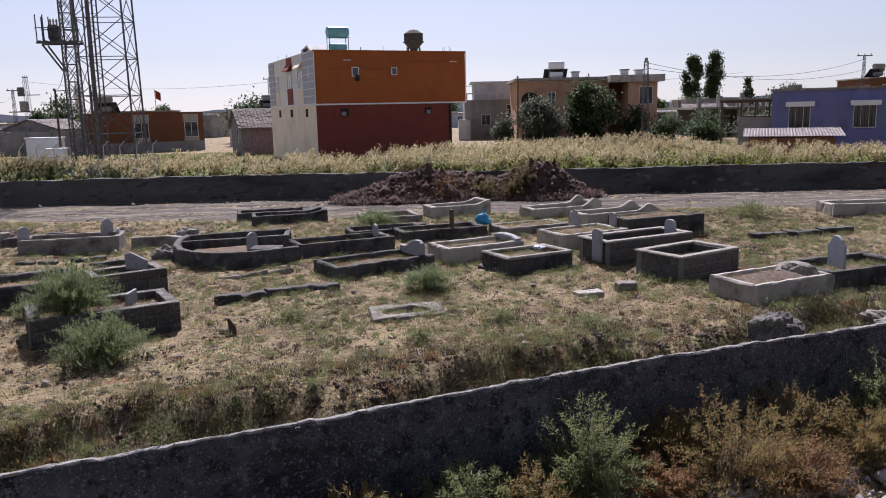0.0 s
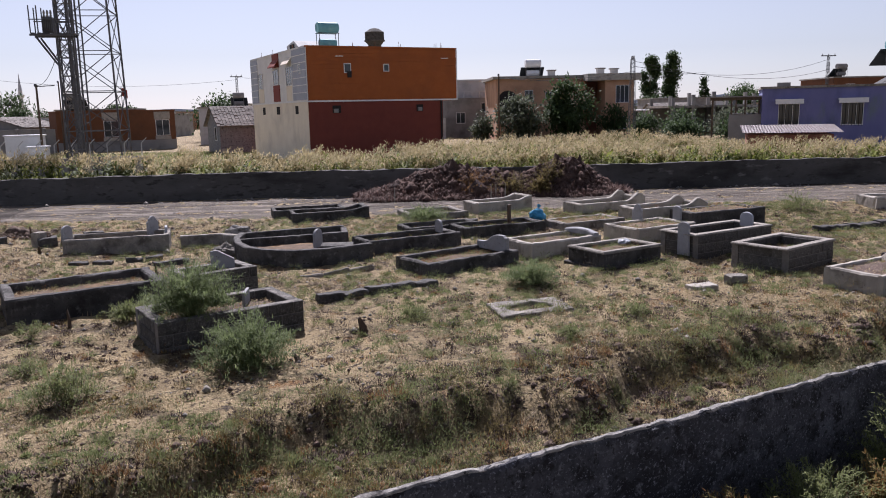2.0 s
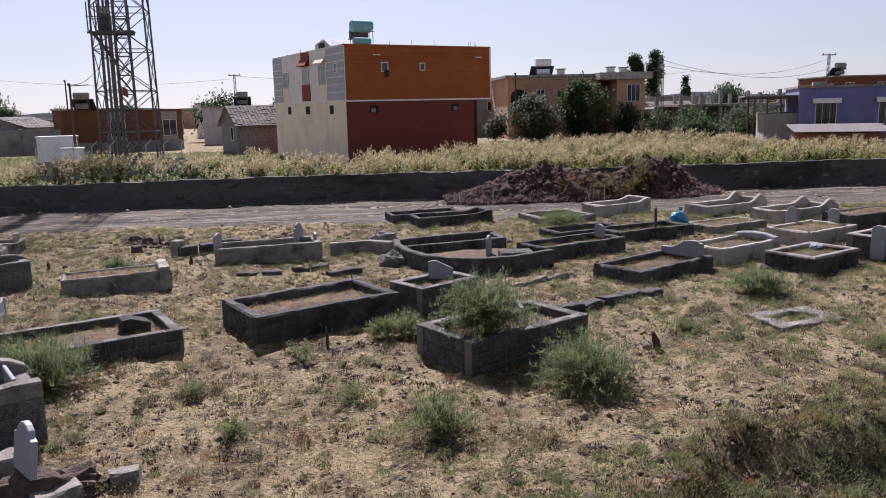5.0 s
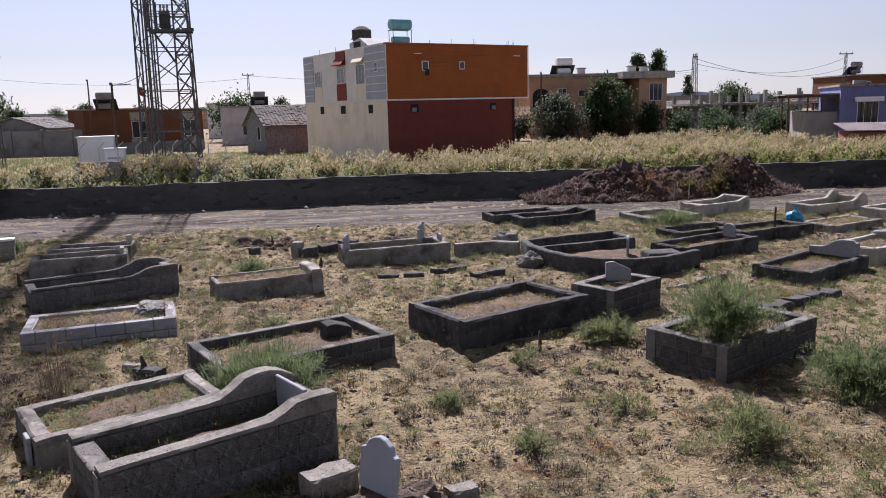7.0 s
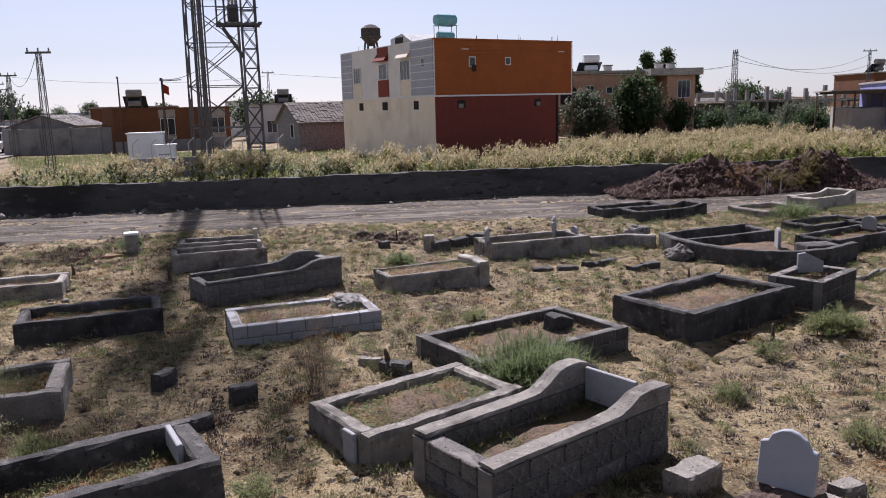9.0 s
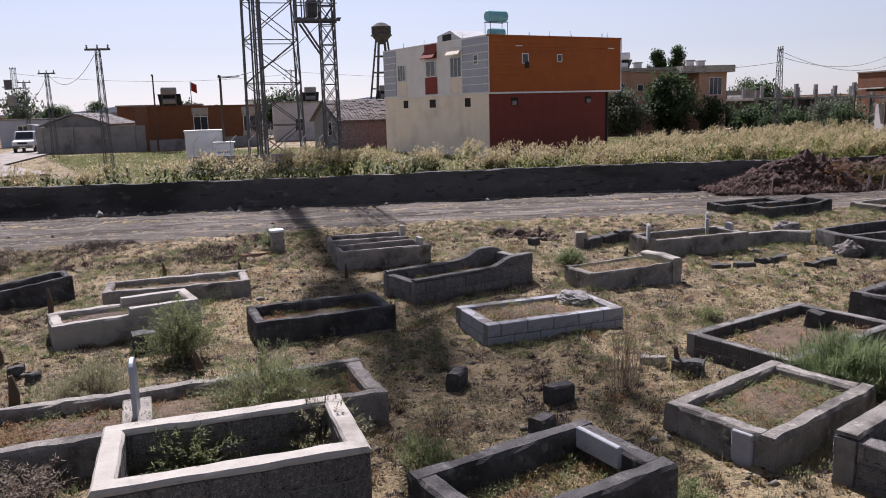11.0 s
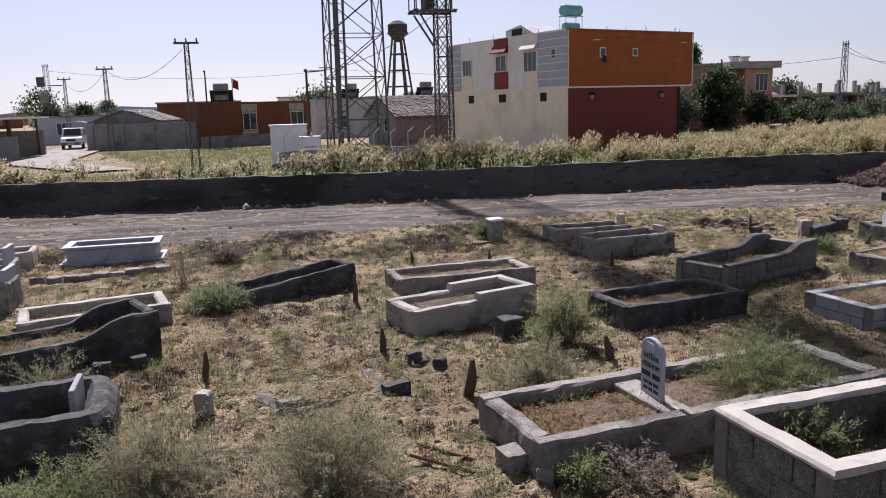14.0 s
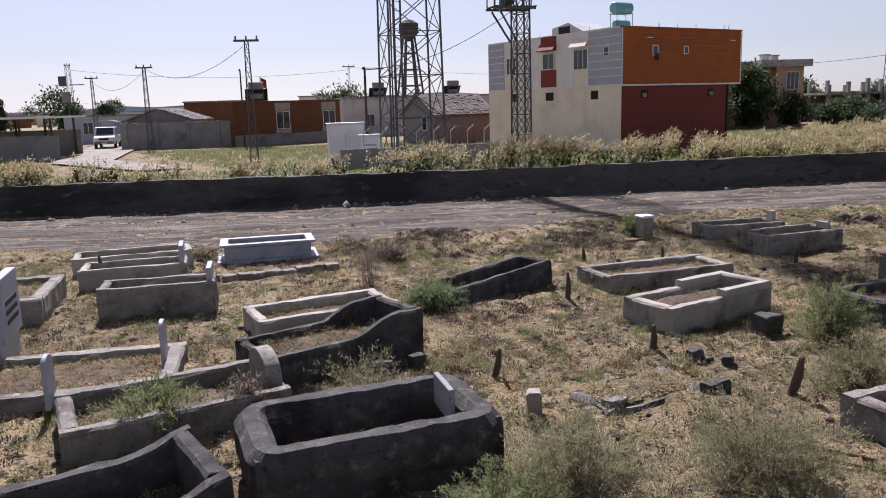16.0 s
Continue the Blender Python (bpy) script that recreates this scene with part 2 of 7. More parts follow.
F_WEED = foliage("olive_weed", [(0.0, (0.135, 0.16, 0.06)), (0.5, (0.215, 0.24, 0.10)), (1.0, (0.085, 0.10, 0.042))], 0.45)
F_GOLD = foliage("golden_olive_grass", [(0.0, (0.162, 0.123, 0.047)), (0.4, (0.230, 0.183, 0.076)), (0.7, (0.111, 0.098, 0.038)), (1.0, (0.076, 0.056, 0.029))], 0.45)
F_MIXED = foliage("olive_and_rust_shrub", [(0.0, (0.16, 0.145, 0.05)), (0.3, (0.23, 0.18, 0.07)), (0.55, (0.125, 0.125, 0.048)), (0.8, (0.26, 0.135, 0.045)), (1.0, (0.15, 0.085, 0.04))], 0.45)
F_BUSH = foliage("fresh_green_shrub", [(0.0, (0.120, 0.160, 0.064)), (0.5, (0.184, 0.225, 0.101)), (1.0, (0.074, 0.101, 0.041))], 0.45)
F_PALEB = foliage("pale_dry_shrub", [(0.0, (0.177, 0.170, 0.089)), (0.5, (0.231, 0.218, 0.122)), (1.0, (0.122, 0.122, 0.061))], 0.4)
F_REED = foliage("reed_leaf", [(0.0, (0.065, 0.085, 0.025)), (0.5, (0.092, 0.113, 0.032)), (1.0, (0.046, 0.063, 0.020))], 0.4)
F_PLUME = foliage("reed_plume", [(0.0, (0.359, 0.297, 0.158)), (0.5, (0.468, 0.396, 0.229)), (1.0, (0.249, 0.203, 0.101))], 0.45)
F_YREED = foliage("yellowing_reed_leaf", [(0.0, (0.145, 0.170, 0.036)), (0.5, (0.189, 0.210, 0.050)), (1.0, (0.097, 0.125, 0.029))], 0.5)
F_TREE = foliage("dark_tree_leaf", [(0.0, (0.045, 0.075, 0.03)), (0.5, (0.075, 0.115, 0.045)), (1.0, (0.03, 0.05, 0.022))], 0.3)
F_OLIVE = foliage("silvery_tree_leaf", [(0.0, (0.096, 0.112, 0.072)), (0.5, (0.136, 0.156, 0.104)), (1.0, (0.056, 0.072, 0.040))], 0.3)


# ---- building blocks ----
def mesh_of(name, bm, material):
    me = bpy.data.meshes.new(name)
    bm.to_mesh(me)
    bm.free()
    if material:
        me.materials.append(material)
    return me


def part(name, bm, material, parent, label=""):
    ob = new(name, mesh_of(name, bm, material) if isinstance(bm, bmesh.types.BMesh) else bm)
    ob.parent = parent
    return tagged(ob, label)


def thing(name, m, label, category, group="", kind=""):
    ob = new(name)
    ob.empty_display_size = 0.2
    ob.matrix_basis = m
    return tagged(ob, label, category, group, kind)


def box(x0, y0, z0, x1, y1, z1, bevel=0.0, bm=None):
    bm = bm or bmesh.new()
    vs = [bm.verts.new(p) for p in ((x0, y0, z0), (x1, y0, z0), (x1, y1, z0), (x0, y1, z0), (x0, y0, z1), (x1, y0, z1), (x1, y1, z1), (x0, y1, z1))]
    fs = [bm.faces.new([vs[i] for i in f]) for f in ((3, 2, 1, 0), (4, 5, 6, 7), (0, 1, 5, 4), (1, 2, 6, 5), (2, 3, 7, 6), (3, 0, 4, 7))]
    if bevel:
        bmesh.ops.bevel(bm, geom=list({e for f in fs for e in f.edges}), offset=bevel, segments=1, affect="EDGES")
    return bm


def rod(a, b, r, sides=6, bm=None, r2=None):
    """A bar from a to b."""
    bm = bm or bmesh.new()
    a, b = Vector(a), Vector(b)
    q = (b - a).to_track_quat("Z", "Y")
    rings = []
    for p, rr in ((a, r), (b, r if r2 is None else r2)):
        rings.append([bm.verts.new(p + q @ Vector((rr * math.cos(2 * math.pi * i / sides), rr * math.sin(2 * math.pi * i / sides), 0))) for i in range(sides)])
    for i in range(sides):
        bm.faces.new((rings[0][i], rings[0][(i + 1) % sides], rings[1][(i + 1) % sides], rings[1][i]))
    bm.faces.new(rings[0][::-1])
    bm.faces.new(rings[1])
    return bm


def lathe(profile, sides=20, bm=None):
    """A turned body from (radius, z) pairs."""
    bm = bm or bmesh.new()
    rings = [[bm.verts.new((max(r, 0.001) * math.cos(2 * math.pi * i / sides), max(r, 0.001) * math.sin(2 * math.pi * i / sides), z)) for i in range(sides)] for r, z in profile]
    for a, b in zip(rings, rings[1:]):
        for i in range(sides):
            bm.faces.new((a[i], a[(i + 1) % sides], b[(i + 1) % sides], b[i]))
    bm.faces.new(rings[0][::-1])
    bm.faces.new(rings[-1])
    return bm


def strip(points, top, bottom, thick, closed=False, worn=0.012, step=0.14, seed=0.0, edge=0.025):
    """A low wall along a polyline: worn, with softened upper edges. top: a height, or a function of the way along it (0 to 1)."""
    pts = [Vector((p[0], p[1])) for p in points]
    if closed:
        pts.append(pts[0].copy())
    way, total = [], sum((b - a).length for a, b in zip(pts, pts[1:]))
    done = 0.0
    for i, (a, b) in enumerate(zip(pts, pts[1:])):
        n = max(1, round((b - a).length / step))
        for k in range(n):
            way.append((a.lerp(b, k / n), (done + (b - a).length * k / n) / total))
        done += (b - a).length
    if not closed:
        way.append((pts[-1], 1.0))
    n = len(way)
    bm = bmesh.new()
    rings = []
    for i, (p, s) in enumerate(way):
        before = way[(i - 1) % n][0] if closed or i else None
        after = way[(i + 1) % n][0] if closed or i < n - 1 else None
        d1 = (p - before).normalized() if before is not None else (after - p).normalized()
        d2 = (after - p).normalized() if after is not None else d1
        side = Vector((-(d1 + d2).y, (d1 + d2).x)).normalized()
        wide = thick / 2 / max(0.5, side.dot(Vector((-d1.y, d1.x))))
        z = top(s) if callable(top) else top
        ring = []
        for w, zz in ((-1, bottom), (-1, z * 0.5 + bottom * 0.5), (-1, z - edge), (-1 + 2 * edge / thick * 0.8, z), (1 - 2 * edge / thick * 0.8, z), (1, z - edge), (1, z * 0.5 + bottom * 0.5), (1, bottom)):
            q = Vector((p.x + side.x * wide * w, p.y + side.y * wide * w, zz))
            j = noise.noise_vector(q * 5.0 + Vector((seed, seed * 2, 0))) * worn + noise.noise_vector(q * 17.0 + Vector((seed, 0, seed))) * worn * 0.6
            ring.append(bm.verts.new(q + j))
        rings.append(ring)
    pairs = list(zip(rings, rings[1:])) + ([(rings[-1], rings[0])] if closed else [])
    for a, b in pairs:
        for i in range(8):
            bm.faces.new((a[i], b[i], b[(i + 1) % 8], a[(i + 1) % 8]))
    if not closed:
        bm.faces.new(rings[0])
        bm.faces.new(rings[-1][::-1])
    bmesh.ops.recalc_face_normals(bm, faces=bm.faces)
    return bm


def tri_mesh(name, verts, faces, material):
    """A mesh straight from arrays of vertices and triangles."""
    me = bpy.data.meshes.new(name)
    me.vertices.add(len(verts))
    me.vertices.foreach_set("co", np.ascontiguousarray(verts, dtype=np.float32).ravel())
    me.loops.add(len(faces) * 3)
    me.loops.foreach_set("vertex_index", np.ascontiguousarray(faces, dtype=np.int32).ravel())
    me.polygons.add(len(faces))
    me.polygons.foreach_set("loop_start", np.arange(0, len(faces) * 3, 3, dtype=np.int32))
    me.update(calc_edges=True)
    me.validate()
    me.materials.append(material)
    return me


def blades(root, azim, lean, length, width, curl=0.4):
    """Bent blades of grass or leaf: arrays of root places, headings, leans from upright, lengths and widths. Vertices and triangles."""
    n = len(root)
    out = np.stack([np.cos(azim), np.sin(azim), np.zeros(n)], 1)
    side = np.stack([-np.sin(azim), np.cos(azim), np.zeros(n)], 1) * (width / 2)[:, None]
    up = np.array([0, 0, 1.0])
    mid = root + (out * np.sin(lean)[:, None] + up * np.cos(lean)[:, None]) * (length * 0.55)[:, None]
    l2 = lean + curl
    tip = mid + (out * np.sin(l2)[:, None] + up * np.cos(l2)[:, None]) * (length * 0.45)[:, None]
    v = np.stack([root - side * 0.6, root + side * 0.6, mid - side, mid + side, tip], 1).reshape(-1, 3)
    b = (np.arange(n) * 5)[:, None]
    f = np.concatenate([b + np.array([[0, 1, 3]]), b + np.array([[0, 3, 2]]), b + np.array([[2, 3, 4]])], 1).reshape(-1, 3)
    return v, f


def slivers(root, azim, lean, length, width):
    """Straight blades of one triangle each, for what grows low and in masses."""
    n = len(root)
    side = np.stack([-np.sin(azim), np.cos(azim), np.zeros(n)], 1) * (width / 2)[:, None]
    tip = root + np.stack([np.cos(azim) * np.sin(lean), np.sin(azim) * np.sin(lean), np.cos(lean)], 1) * length[:, None]
    v = np.stack([root - side, root + side, tip], 1).reshape(-1, 3)
    return v, np.arange(n * 3).reshape(-1, 3)


def lie(x, y):
    """How far the burial ground dips below the level of its western end."""
    return np.interp(x, [-13.5, -9.5, 1.0, 5.0], [0.0, -0.13, -0.13, -0.08]) * np.interp(y, [21, 25], [1, 0]) * np.interp(y, [7, 9], [0, 1])


def ground_z(x, y):
    """The lie of the ground: the burial ground near level, a low bank by the near wall, the road a little sunk."""
    x, y = np.asarray(x, float), np.asarray(y, float)
    z = 0.07 - 0.15 * np.clip((y - 23.5) / 4.0, 0, 1) + lie(x, y)
    d = (y - 5.95 - 0.418 * x) * 0.922
    brink = 3.45 + 0.35 * np.sin(x * 1.3) + 0.22 * np.sin(x * 3.1 + 1)
    z = z - 0.36 * np.clip((brink - d) / 0.42, 0, 1) * (d > 0) * (x > -9.5)
    z = z + 0.14 * np.exp(-(((x + 1) / 4.5) ** 2 + ((y - 9) / 1.8) ** 2))
    z = z + 0.025 * np.sin(x * 1.7 + 2 * np.sin(y * 0.9)) * np.sin(y * 1.9) * ((y > 5) & (y < 31)) + 0.018 * np.sin(x * 5.1 + y * 2.3) * np.sin(y * 4.7 - x) * ((y > 5) & (y < 31))
    return z


# ---- ground, road, walls ----
def build_ground():
    xs = np.concatenate([[-3000, -1200, -500, -250, -140, -90, -65, -50, -44], np.arange(-38, 17, 0.14), [19, 24, 30, 40, 60, 90, 140, 250, 500, 1200, 3000]])
    ys = np.concatenate([[-800, -200, -60, -20, -8, 0, 2], np.arange(4, 32, 0.14), [33, 36, 40, 46, 55, 70, 90, 130, 200, 320, 600, 1200, 3500]])
    gx, gy = np.meshgrid(xs, ys)
    gz = ground_z(gx, gy)
    fine = (gx > -38) & (gx < 17) & (gy > 4) & (gy < 31)
    gz = gz + fine * RNG.normal(0, 0.018, gz.shape)
    v = np.stack([gx, gy, gz], -1).reshape(-1, 3)
    w, h = len(xs), len(ys)
    i = (np.arange(h - 1)[:, None] * w + np.arange(w - 1)[None]).ravel()
    f = np.concatenate([np.stack([i, i + 1, i + w + 1], 1), np.stack([i, i + w + 1, i + w], 1)])
    ob = new("ground", tri_mesh("ground", v, f, M_GROUND))
    ob.data.polygons.foreach_set("use_smooth", np.ones(len(ob.data.polygons), dtype=bool))
    tagged(ob, "dry sandy earth with patches of straw and weeds", "ground", kind="structure")
    xs = np.arange(-75, 45, 0.35)
    across = np.linspace(0, 1, 15)
    near = 24.9 + 0.5 * np.sin(xs * 0.31) + 0.25 * np.sin(xs * 1.3 + 1) + 0.12 * np.sin(xs * 4.1) - 1.3 * np.clip((xs + 17) / -8, 0, 1) + 0.02 * np.clip(-30 - xs, 0, 50)
    far = 31.2 + 0 * xs
    y = near[:, None] + (far - near)[:, None] * across[None]
    x = np.repeat(xs[:, None], 15, 1)
    z = ground_z(x, y) + 0.012 + 0.03 * np.sin(np.pi * across)[None] + RNG.normal(0, 0.006, x.shape) - 0.03 * np.exp(-((across - 0.35) / 0.07) ** 2)[None] - 0.03 * np.exp(-((across - 0.7) / 0.07) ** 2)[None]
    z[:, 0] -= 0.05
    v = np.stack([x, y, z], -1).reshape(-1, 3)
    i = (np.arange(len(xs) - 1)[:, None] * 15 + np.arange(14)[None]).ravel()
    f = np.concatenate([np.stack([i, i + 15, i + 16], 1), np.stack([i, i + 16, i + 1], 1)])
    ob = new("road", tri_mesh("road", v, f, M_ROAD))
    ob.data.polygons.foreach_set("use_smooth", np.ones(len(ob.data.polygons), dtype=bool))
    tagged(ob, "pale rutted dirt road beside the boundary wall", "road", kind="structure")


build_ground()

FAR_WALL = [(-80, 34.6), (-45, 32.4), (-28, 31.45), (-18, 31.5), (-8, 31.75), (0, 31.6), (8, 31.3), (18, 31.2), (60, 31.0)]
bm = strip(FAR_WALL, lambda s: 0.93 + 0.02 * math.sin(s * 40) + 0.015 * math.sin(s * 310), -0.3, 0.25, worn=0.035, step=0.22)
tagged(new("boundary_wall", mesh_of("boundary_wall", bm, M_FARWALL)), "long grey rendered boundary wall with scattered dark stains", "wall", kind="structure")

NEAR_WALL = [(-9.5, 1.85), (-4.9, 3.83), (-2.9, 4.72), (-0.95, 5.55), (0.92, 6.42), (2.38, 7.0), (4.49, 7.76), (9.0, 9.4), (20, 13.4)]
# the wall's shaded look comes partly from its dark bluish colour
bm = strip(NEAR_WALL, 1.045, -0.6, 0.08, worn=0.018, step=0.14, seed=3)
tagged(new("retaining_wall", mesh_of("retaining_wall", bm, M_NEARWALL)), "rough-cast low wall along the railway bank, coloured dark and bluish as in shade", "wall", kind="structure")
# thin coping whose pale colour carries the light on the wall top
bm = strip(NEAR_WALL, 1.052, 1.04, 0.06, worn=0.02, step=0.05, seed=5, edge=0.015)
tagged(new("coping", mesh_of("coping", bm, M_COPING)), "thin coping on the dark wall, coloured pale for its sunlit top", "coping", kind="structure")


# ---- graves ----
PLOTS = []
BLOCKS = {}


def block_mesh(l, h, t, material):
    key = (round(l, 2), round(h, 2), round(t, 2), material.name)
    if key not in BLOCKS:
        BLOCKS[key] = mesh_of("block", box(-l / 2, -t / 2, 0, l / 2, t / 2, h, 0.008), material)
    return BLOCKS[key]


def lay_blocks(parent, x0, y0, x1, y1, top, t, material, bottom=0.0, course=0.19, unit=0.4, turn=0):
    """Courses of concrete blocks along a straight wall, each a piece of its own."""
    ln = math.hypot(x1 - x0, y1 - y0)
    a = math.atan2(y1 - y0, x1 - x0)
    n = max(1, round((top - bottom) / course))
    ch = (top - bottom) / n
    for k in range(n):
        s = -unit / 2 * ((k + turn) % 2)
        while s < ln - 0.03:
            b0, b1 = max(s, 0), min(s + unit, ln)
            if b1 - b0 > 0.06:
                me = block_mesh(b1 - b0 - 0.012, ch - 0.012, t, material)
                ob = new("block", me)
                mid = (b0 + b1) / 2
                ob.matrix_basis = pose(x0 + math.cos(a) * mid, y0 + math.sin(a) * mid, bottom + k * ch, random.uniform(-0.6, 0.6), 0, math.degrees(a) + random.uniform(-0.8, 0.8)) @ Matrix.Translation((0, random.uniform(-0.005, 0.005), 0))
                ob.parent = parent
            s += unit


def soil_bed(x0, y0, x1, y1, z, lump, seed):
    """Uneven earth inside a grave, domed along its middle."""
    bm = bmesh.new()
    nx, ny = max(4, int((x1 - x0) / 0.12)), max(4, int((y1 - y0) / 0.12))
    grid = []
    for j in range(ny + 1):
        row = []
        for i in range(nx + 1):
            u, v = i / nx, j / ny
            x, y = x0 + (x1 - x0) * u, y0 + (y1 - y0) * v
            zz = z + lump * math.sin(math.pi * v) * math.sin(math.pi * u) + 0.035 * noise.noise(Vector((x * 3 + seed, y * 3, seed))) + 0.02 * noise.noise(Vector((x * 11, y * 11 + seed, 0)))
            row.append(bm.verts.new((x, y, zz)))
        grid.append(row)
    for j in range(ny):
        for i in range(nx):
            bm.faces.new((grid[j][i], grid[j][i + 1], grid[j + 1][i + 1], grid[j + 1][i])).smooth = True
    return bm


def litter(x0, y0, x1, y1, z, n, size=0.055, lean=1.45):
    root = np.stack([RNG.uniform(x0, x1, n), RNG.uniform(y0, y1, n), np.full(n, z)], 1)
    return blades(root, RNG.uniform(0, 6.28, n), RNG.uniform(0.75, lean + 0.1, n), RNG.uniform(0.4, 1.3, n) * size, RNG.uniform(0.008, 0.017, n))


def headstone_mesh(w, h, t, style="round"):
    """An upright slab with a shaped top, standing across its x axis."""
    out = []
    if style == "round":
        n = 10
        out = [(-w / 2, 0), (w / 2, 0), (w / 2, h - w * 0.35)] + [(w / 2 * math.cos(math.pi * i / n), h - w * 0.35 + w * 0.35 * math.sin(math.pi * i / n)) for i in range(1, n)] + [(-w / 2, h - w * 0.35)]
    elif style == "ogee":
        out = [(-w / 2, 0), (w / 2, 0), (w / 2, h * 0.72), (w * 0.36, h * 0.76), (w * 0.3, h * 0.88), (w * 0.14, h * 0.97), (0, h), (-w * 0.14, h * 0.97), (-w * 0.3, h * 0.88), (-w * 0.36, h * 0.76), (-w / 2, h * 0.72)]
    elif style == "wave":
        n = 16
        out = [(-w / 2, 0), (w / 2, 0)] + [(w / 2 - w * i / n, h * (0.45 + 0.55 * (0.5 + 0.5 * math.tanh((i / n - 0.45) * 7)) - (0.12 if i > 14 else 0))) for i in range(n + 1)]
    elif style == "slant":
        out = [(-w / 2, 0), (w / 2, 0), (w / 2, h * 0.55), (-w * 0.2, h), (-w / 2, h * 0.95)]
    else:
        out = [(-w / 2, 0), (w / 2, 0), (w / 2, h), (-w / 2, h)]
    bm = bmesh.new()
    a = [bm.verts.new((x, -t / 2, z)) for x, z in out]
    b = [bm.verts.new((x, t / 2, z)) for x, z in out]
    bm.faces.new(a)
    bm.faces.new(b[::-1])
    for i in range(len(out)):
        j = (i + 1) % len(out)
        bm.faces.new((a[j], a[i], b[i], b[j]))
    bmesh.ops.recalc_face_normals(bm, faces=bm.faces)
    bmesh.ops.bevel(bm, geom=[e for e in bm.edges], offset=min(0.008, t * 0.2), segments=1, affect="EDGES")
    return bm


def stone(parent, x, y, z, turn, w, h, t, style, material=None, label="", tilt=0.0, name="headstone"):
    ob = part(name, headstone_mesh(w, h, t, style), material or M_MARBLE, parent, label)
    ob.matrix_basis = pose(x, y, z, tilt, 0, turn)
    return ob


def grave(label, x, y, ang, L, W, top, mat=None, t=0.14, profile=None, fill=0.16, bed=None, lump=0.05, weeds=60, weed_mat=None, blocks=False, far_profile=None, foot=None, head=None, coping=None, worn=0.016, edge=0.03):
    """A grave edged by a low wall. Its near left corner stands at x, y; it runs L along ang and W across. profile: height added along the sides."""
    g = thing("grave", pose(x, y, float(lie(x, y)), 0, 0, ang), label, "grave", "graves of the burial ground")
    mat = mat or M_CONC
    seed = x * 3.1 + y
    up = profile or (lambda s: 0.0)
    upf = far_profile or up
    foot_top = top + (foot if foot is not None else up(0.0))
    head_top = top + (head if head is not None else up(1.0))
    i = t * 0.5
    if blocks:
        core = t * 0.84
        part("side_wall", strip([(0, i), (L, i)], lambda s: top - 0.012 + up(s), -0.1, core, worn=0.003, seed=seed, edge=0.006), M_MORTAR, g)
        part("side_wall", strip([(0, W - i), (L, W - i)], lambda s: top - 0.012 + upf(s), -0.1, core, worn=0.003, seed=seed + 2, edge=0.006), M_MORTAR, g)
        part("end_wall", strip([(i, t), (i, W - t)], foot_top - 0.012, -0.1, core, worn=0.003, seed=seed + 4, edge=0.006), M_MORTAR, g)
        part("end_wall", strip([(L - i, t), (L - i, W - t)], head_top - 0.012, -0.1, core, worn=0.003, seed=seed + 6, edge=0.006), M_MORTAR, g)
        lay_blocks(g, 0, i, L, i, top, t, mat)
        lay_blocks(g, 0, W - i, L, W - i, top, t, mat, turn=1)
        lay_blocks(g, i, t, i, W - t, foot_top, t, mat, turn=1)
        lay_blocks(g, L - i, t, L - i, W - t, head_top, t, mat, turn=1)
        if profile:
            part("shaped_cap", strip([(0.02, i), (L, i)], lambda s: top + 0.035 + up(s), top + 0.002, t * 1.04, worn=0.008, seed=seed, edge=0.02), coping or mat, g)
            part("shaped_cap", strip([(0.02, W - i), (L, W - i)], lambda s: top + 0.035 + upf(s), top + 0.002, t * 1.04, worn=0.008, seed=seed, edge=0.02), coping or mat, g)
    else:
        part("side_wall", strip([(0, i), (L, i)], lambda s: top + up(s), -0.1, t, worn=worn, seed=seed, edge=edge), mat, g)
        part("side_wall", strip([(0, W - i), (L, W - i)], lambda s: top + upf(s), -0.1, t, worn=worn, seed=seed + 2, edge=edge), mat, g)
        part("end_wall", strip([(i, t - 0.01), (i, W - t + 0.01)], foot_top - 0.004, -0.1, t, worn=worn, seed=seed + 4, edge=edge), mat, g)
        part("end_wall", strip([(L - i, t - 0.01), (L - i, W - t + 0.01)], head_top - 0.004, -0.1, t, worn=worn, seed=seed + 6, edge=edge), mat, g)
    z = max(0.1, top - fill)
    part("soil", soil_bed(t * 0.8, t * 0.8, L - t * 0.8, W - t * 0.8, z, lump, seed), bed or M_SOIL, g)
    if weeds:
        v, f = litter(t, t, L - t, W - t, z + lump * 0.4, int(weeds * 9 * L * W))
        ob = part("litter", tri_mesh("litter", v, f, weed_mat or F_STRAW), None, g)
        tagged(ob, kind="stuff")
    k = int(weeds * 0.16 * L * W) + 3 if weeds else 0
    if k:
        cx, cy, per = RNG.uniform(t * 1.3, L - t * 1.3, k), RNG.uniform(t * 1.3, W - t * 1.3, k), 34
        r = np.repeat(RNG.uniform(0.04, 0.12, k), per)
        a, q = RNG.uniform(0, 6.283, k * per), RNG.uniform(0.1, 1, k * per)
        root = np.stack([np.clip(np.repeat(cx, per) + np.cos(a) * r * q, t, L - t), np.clip(np.repeat(cy, per) + np.sin(a) * r * q, t, W - t), z + lump * 0.3 + r * RNG.uniform(0, 0.9, k * per)], 1)
        v, f = slivers(root, a, RNG.uniform(0.3, 1.5, k * per), RNG.uniform(0.02, 0.05, k * per), RNG.uniform(0.007, 0.012, k * per))
        tagged(part("green_weed", tri_mesh("green_weed", v, f, F_WEED), None, g), kind="stuff")
        cut = 3 * (len(f) // 2)
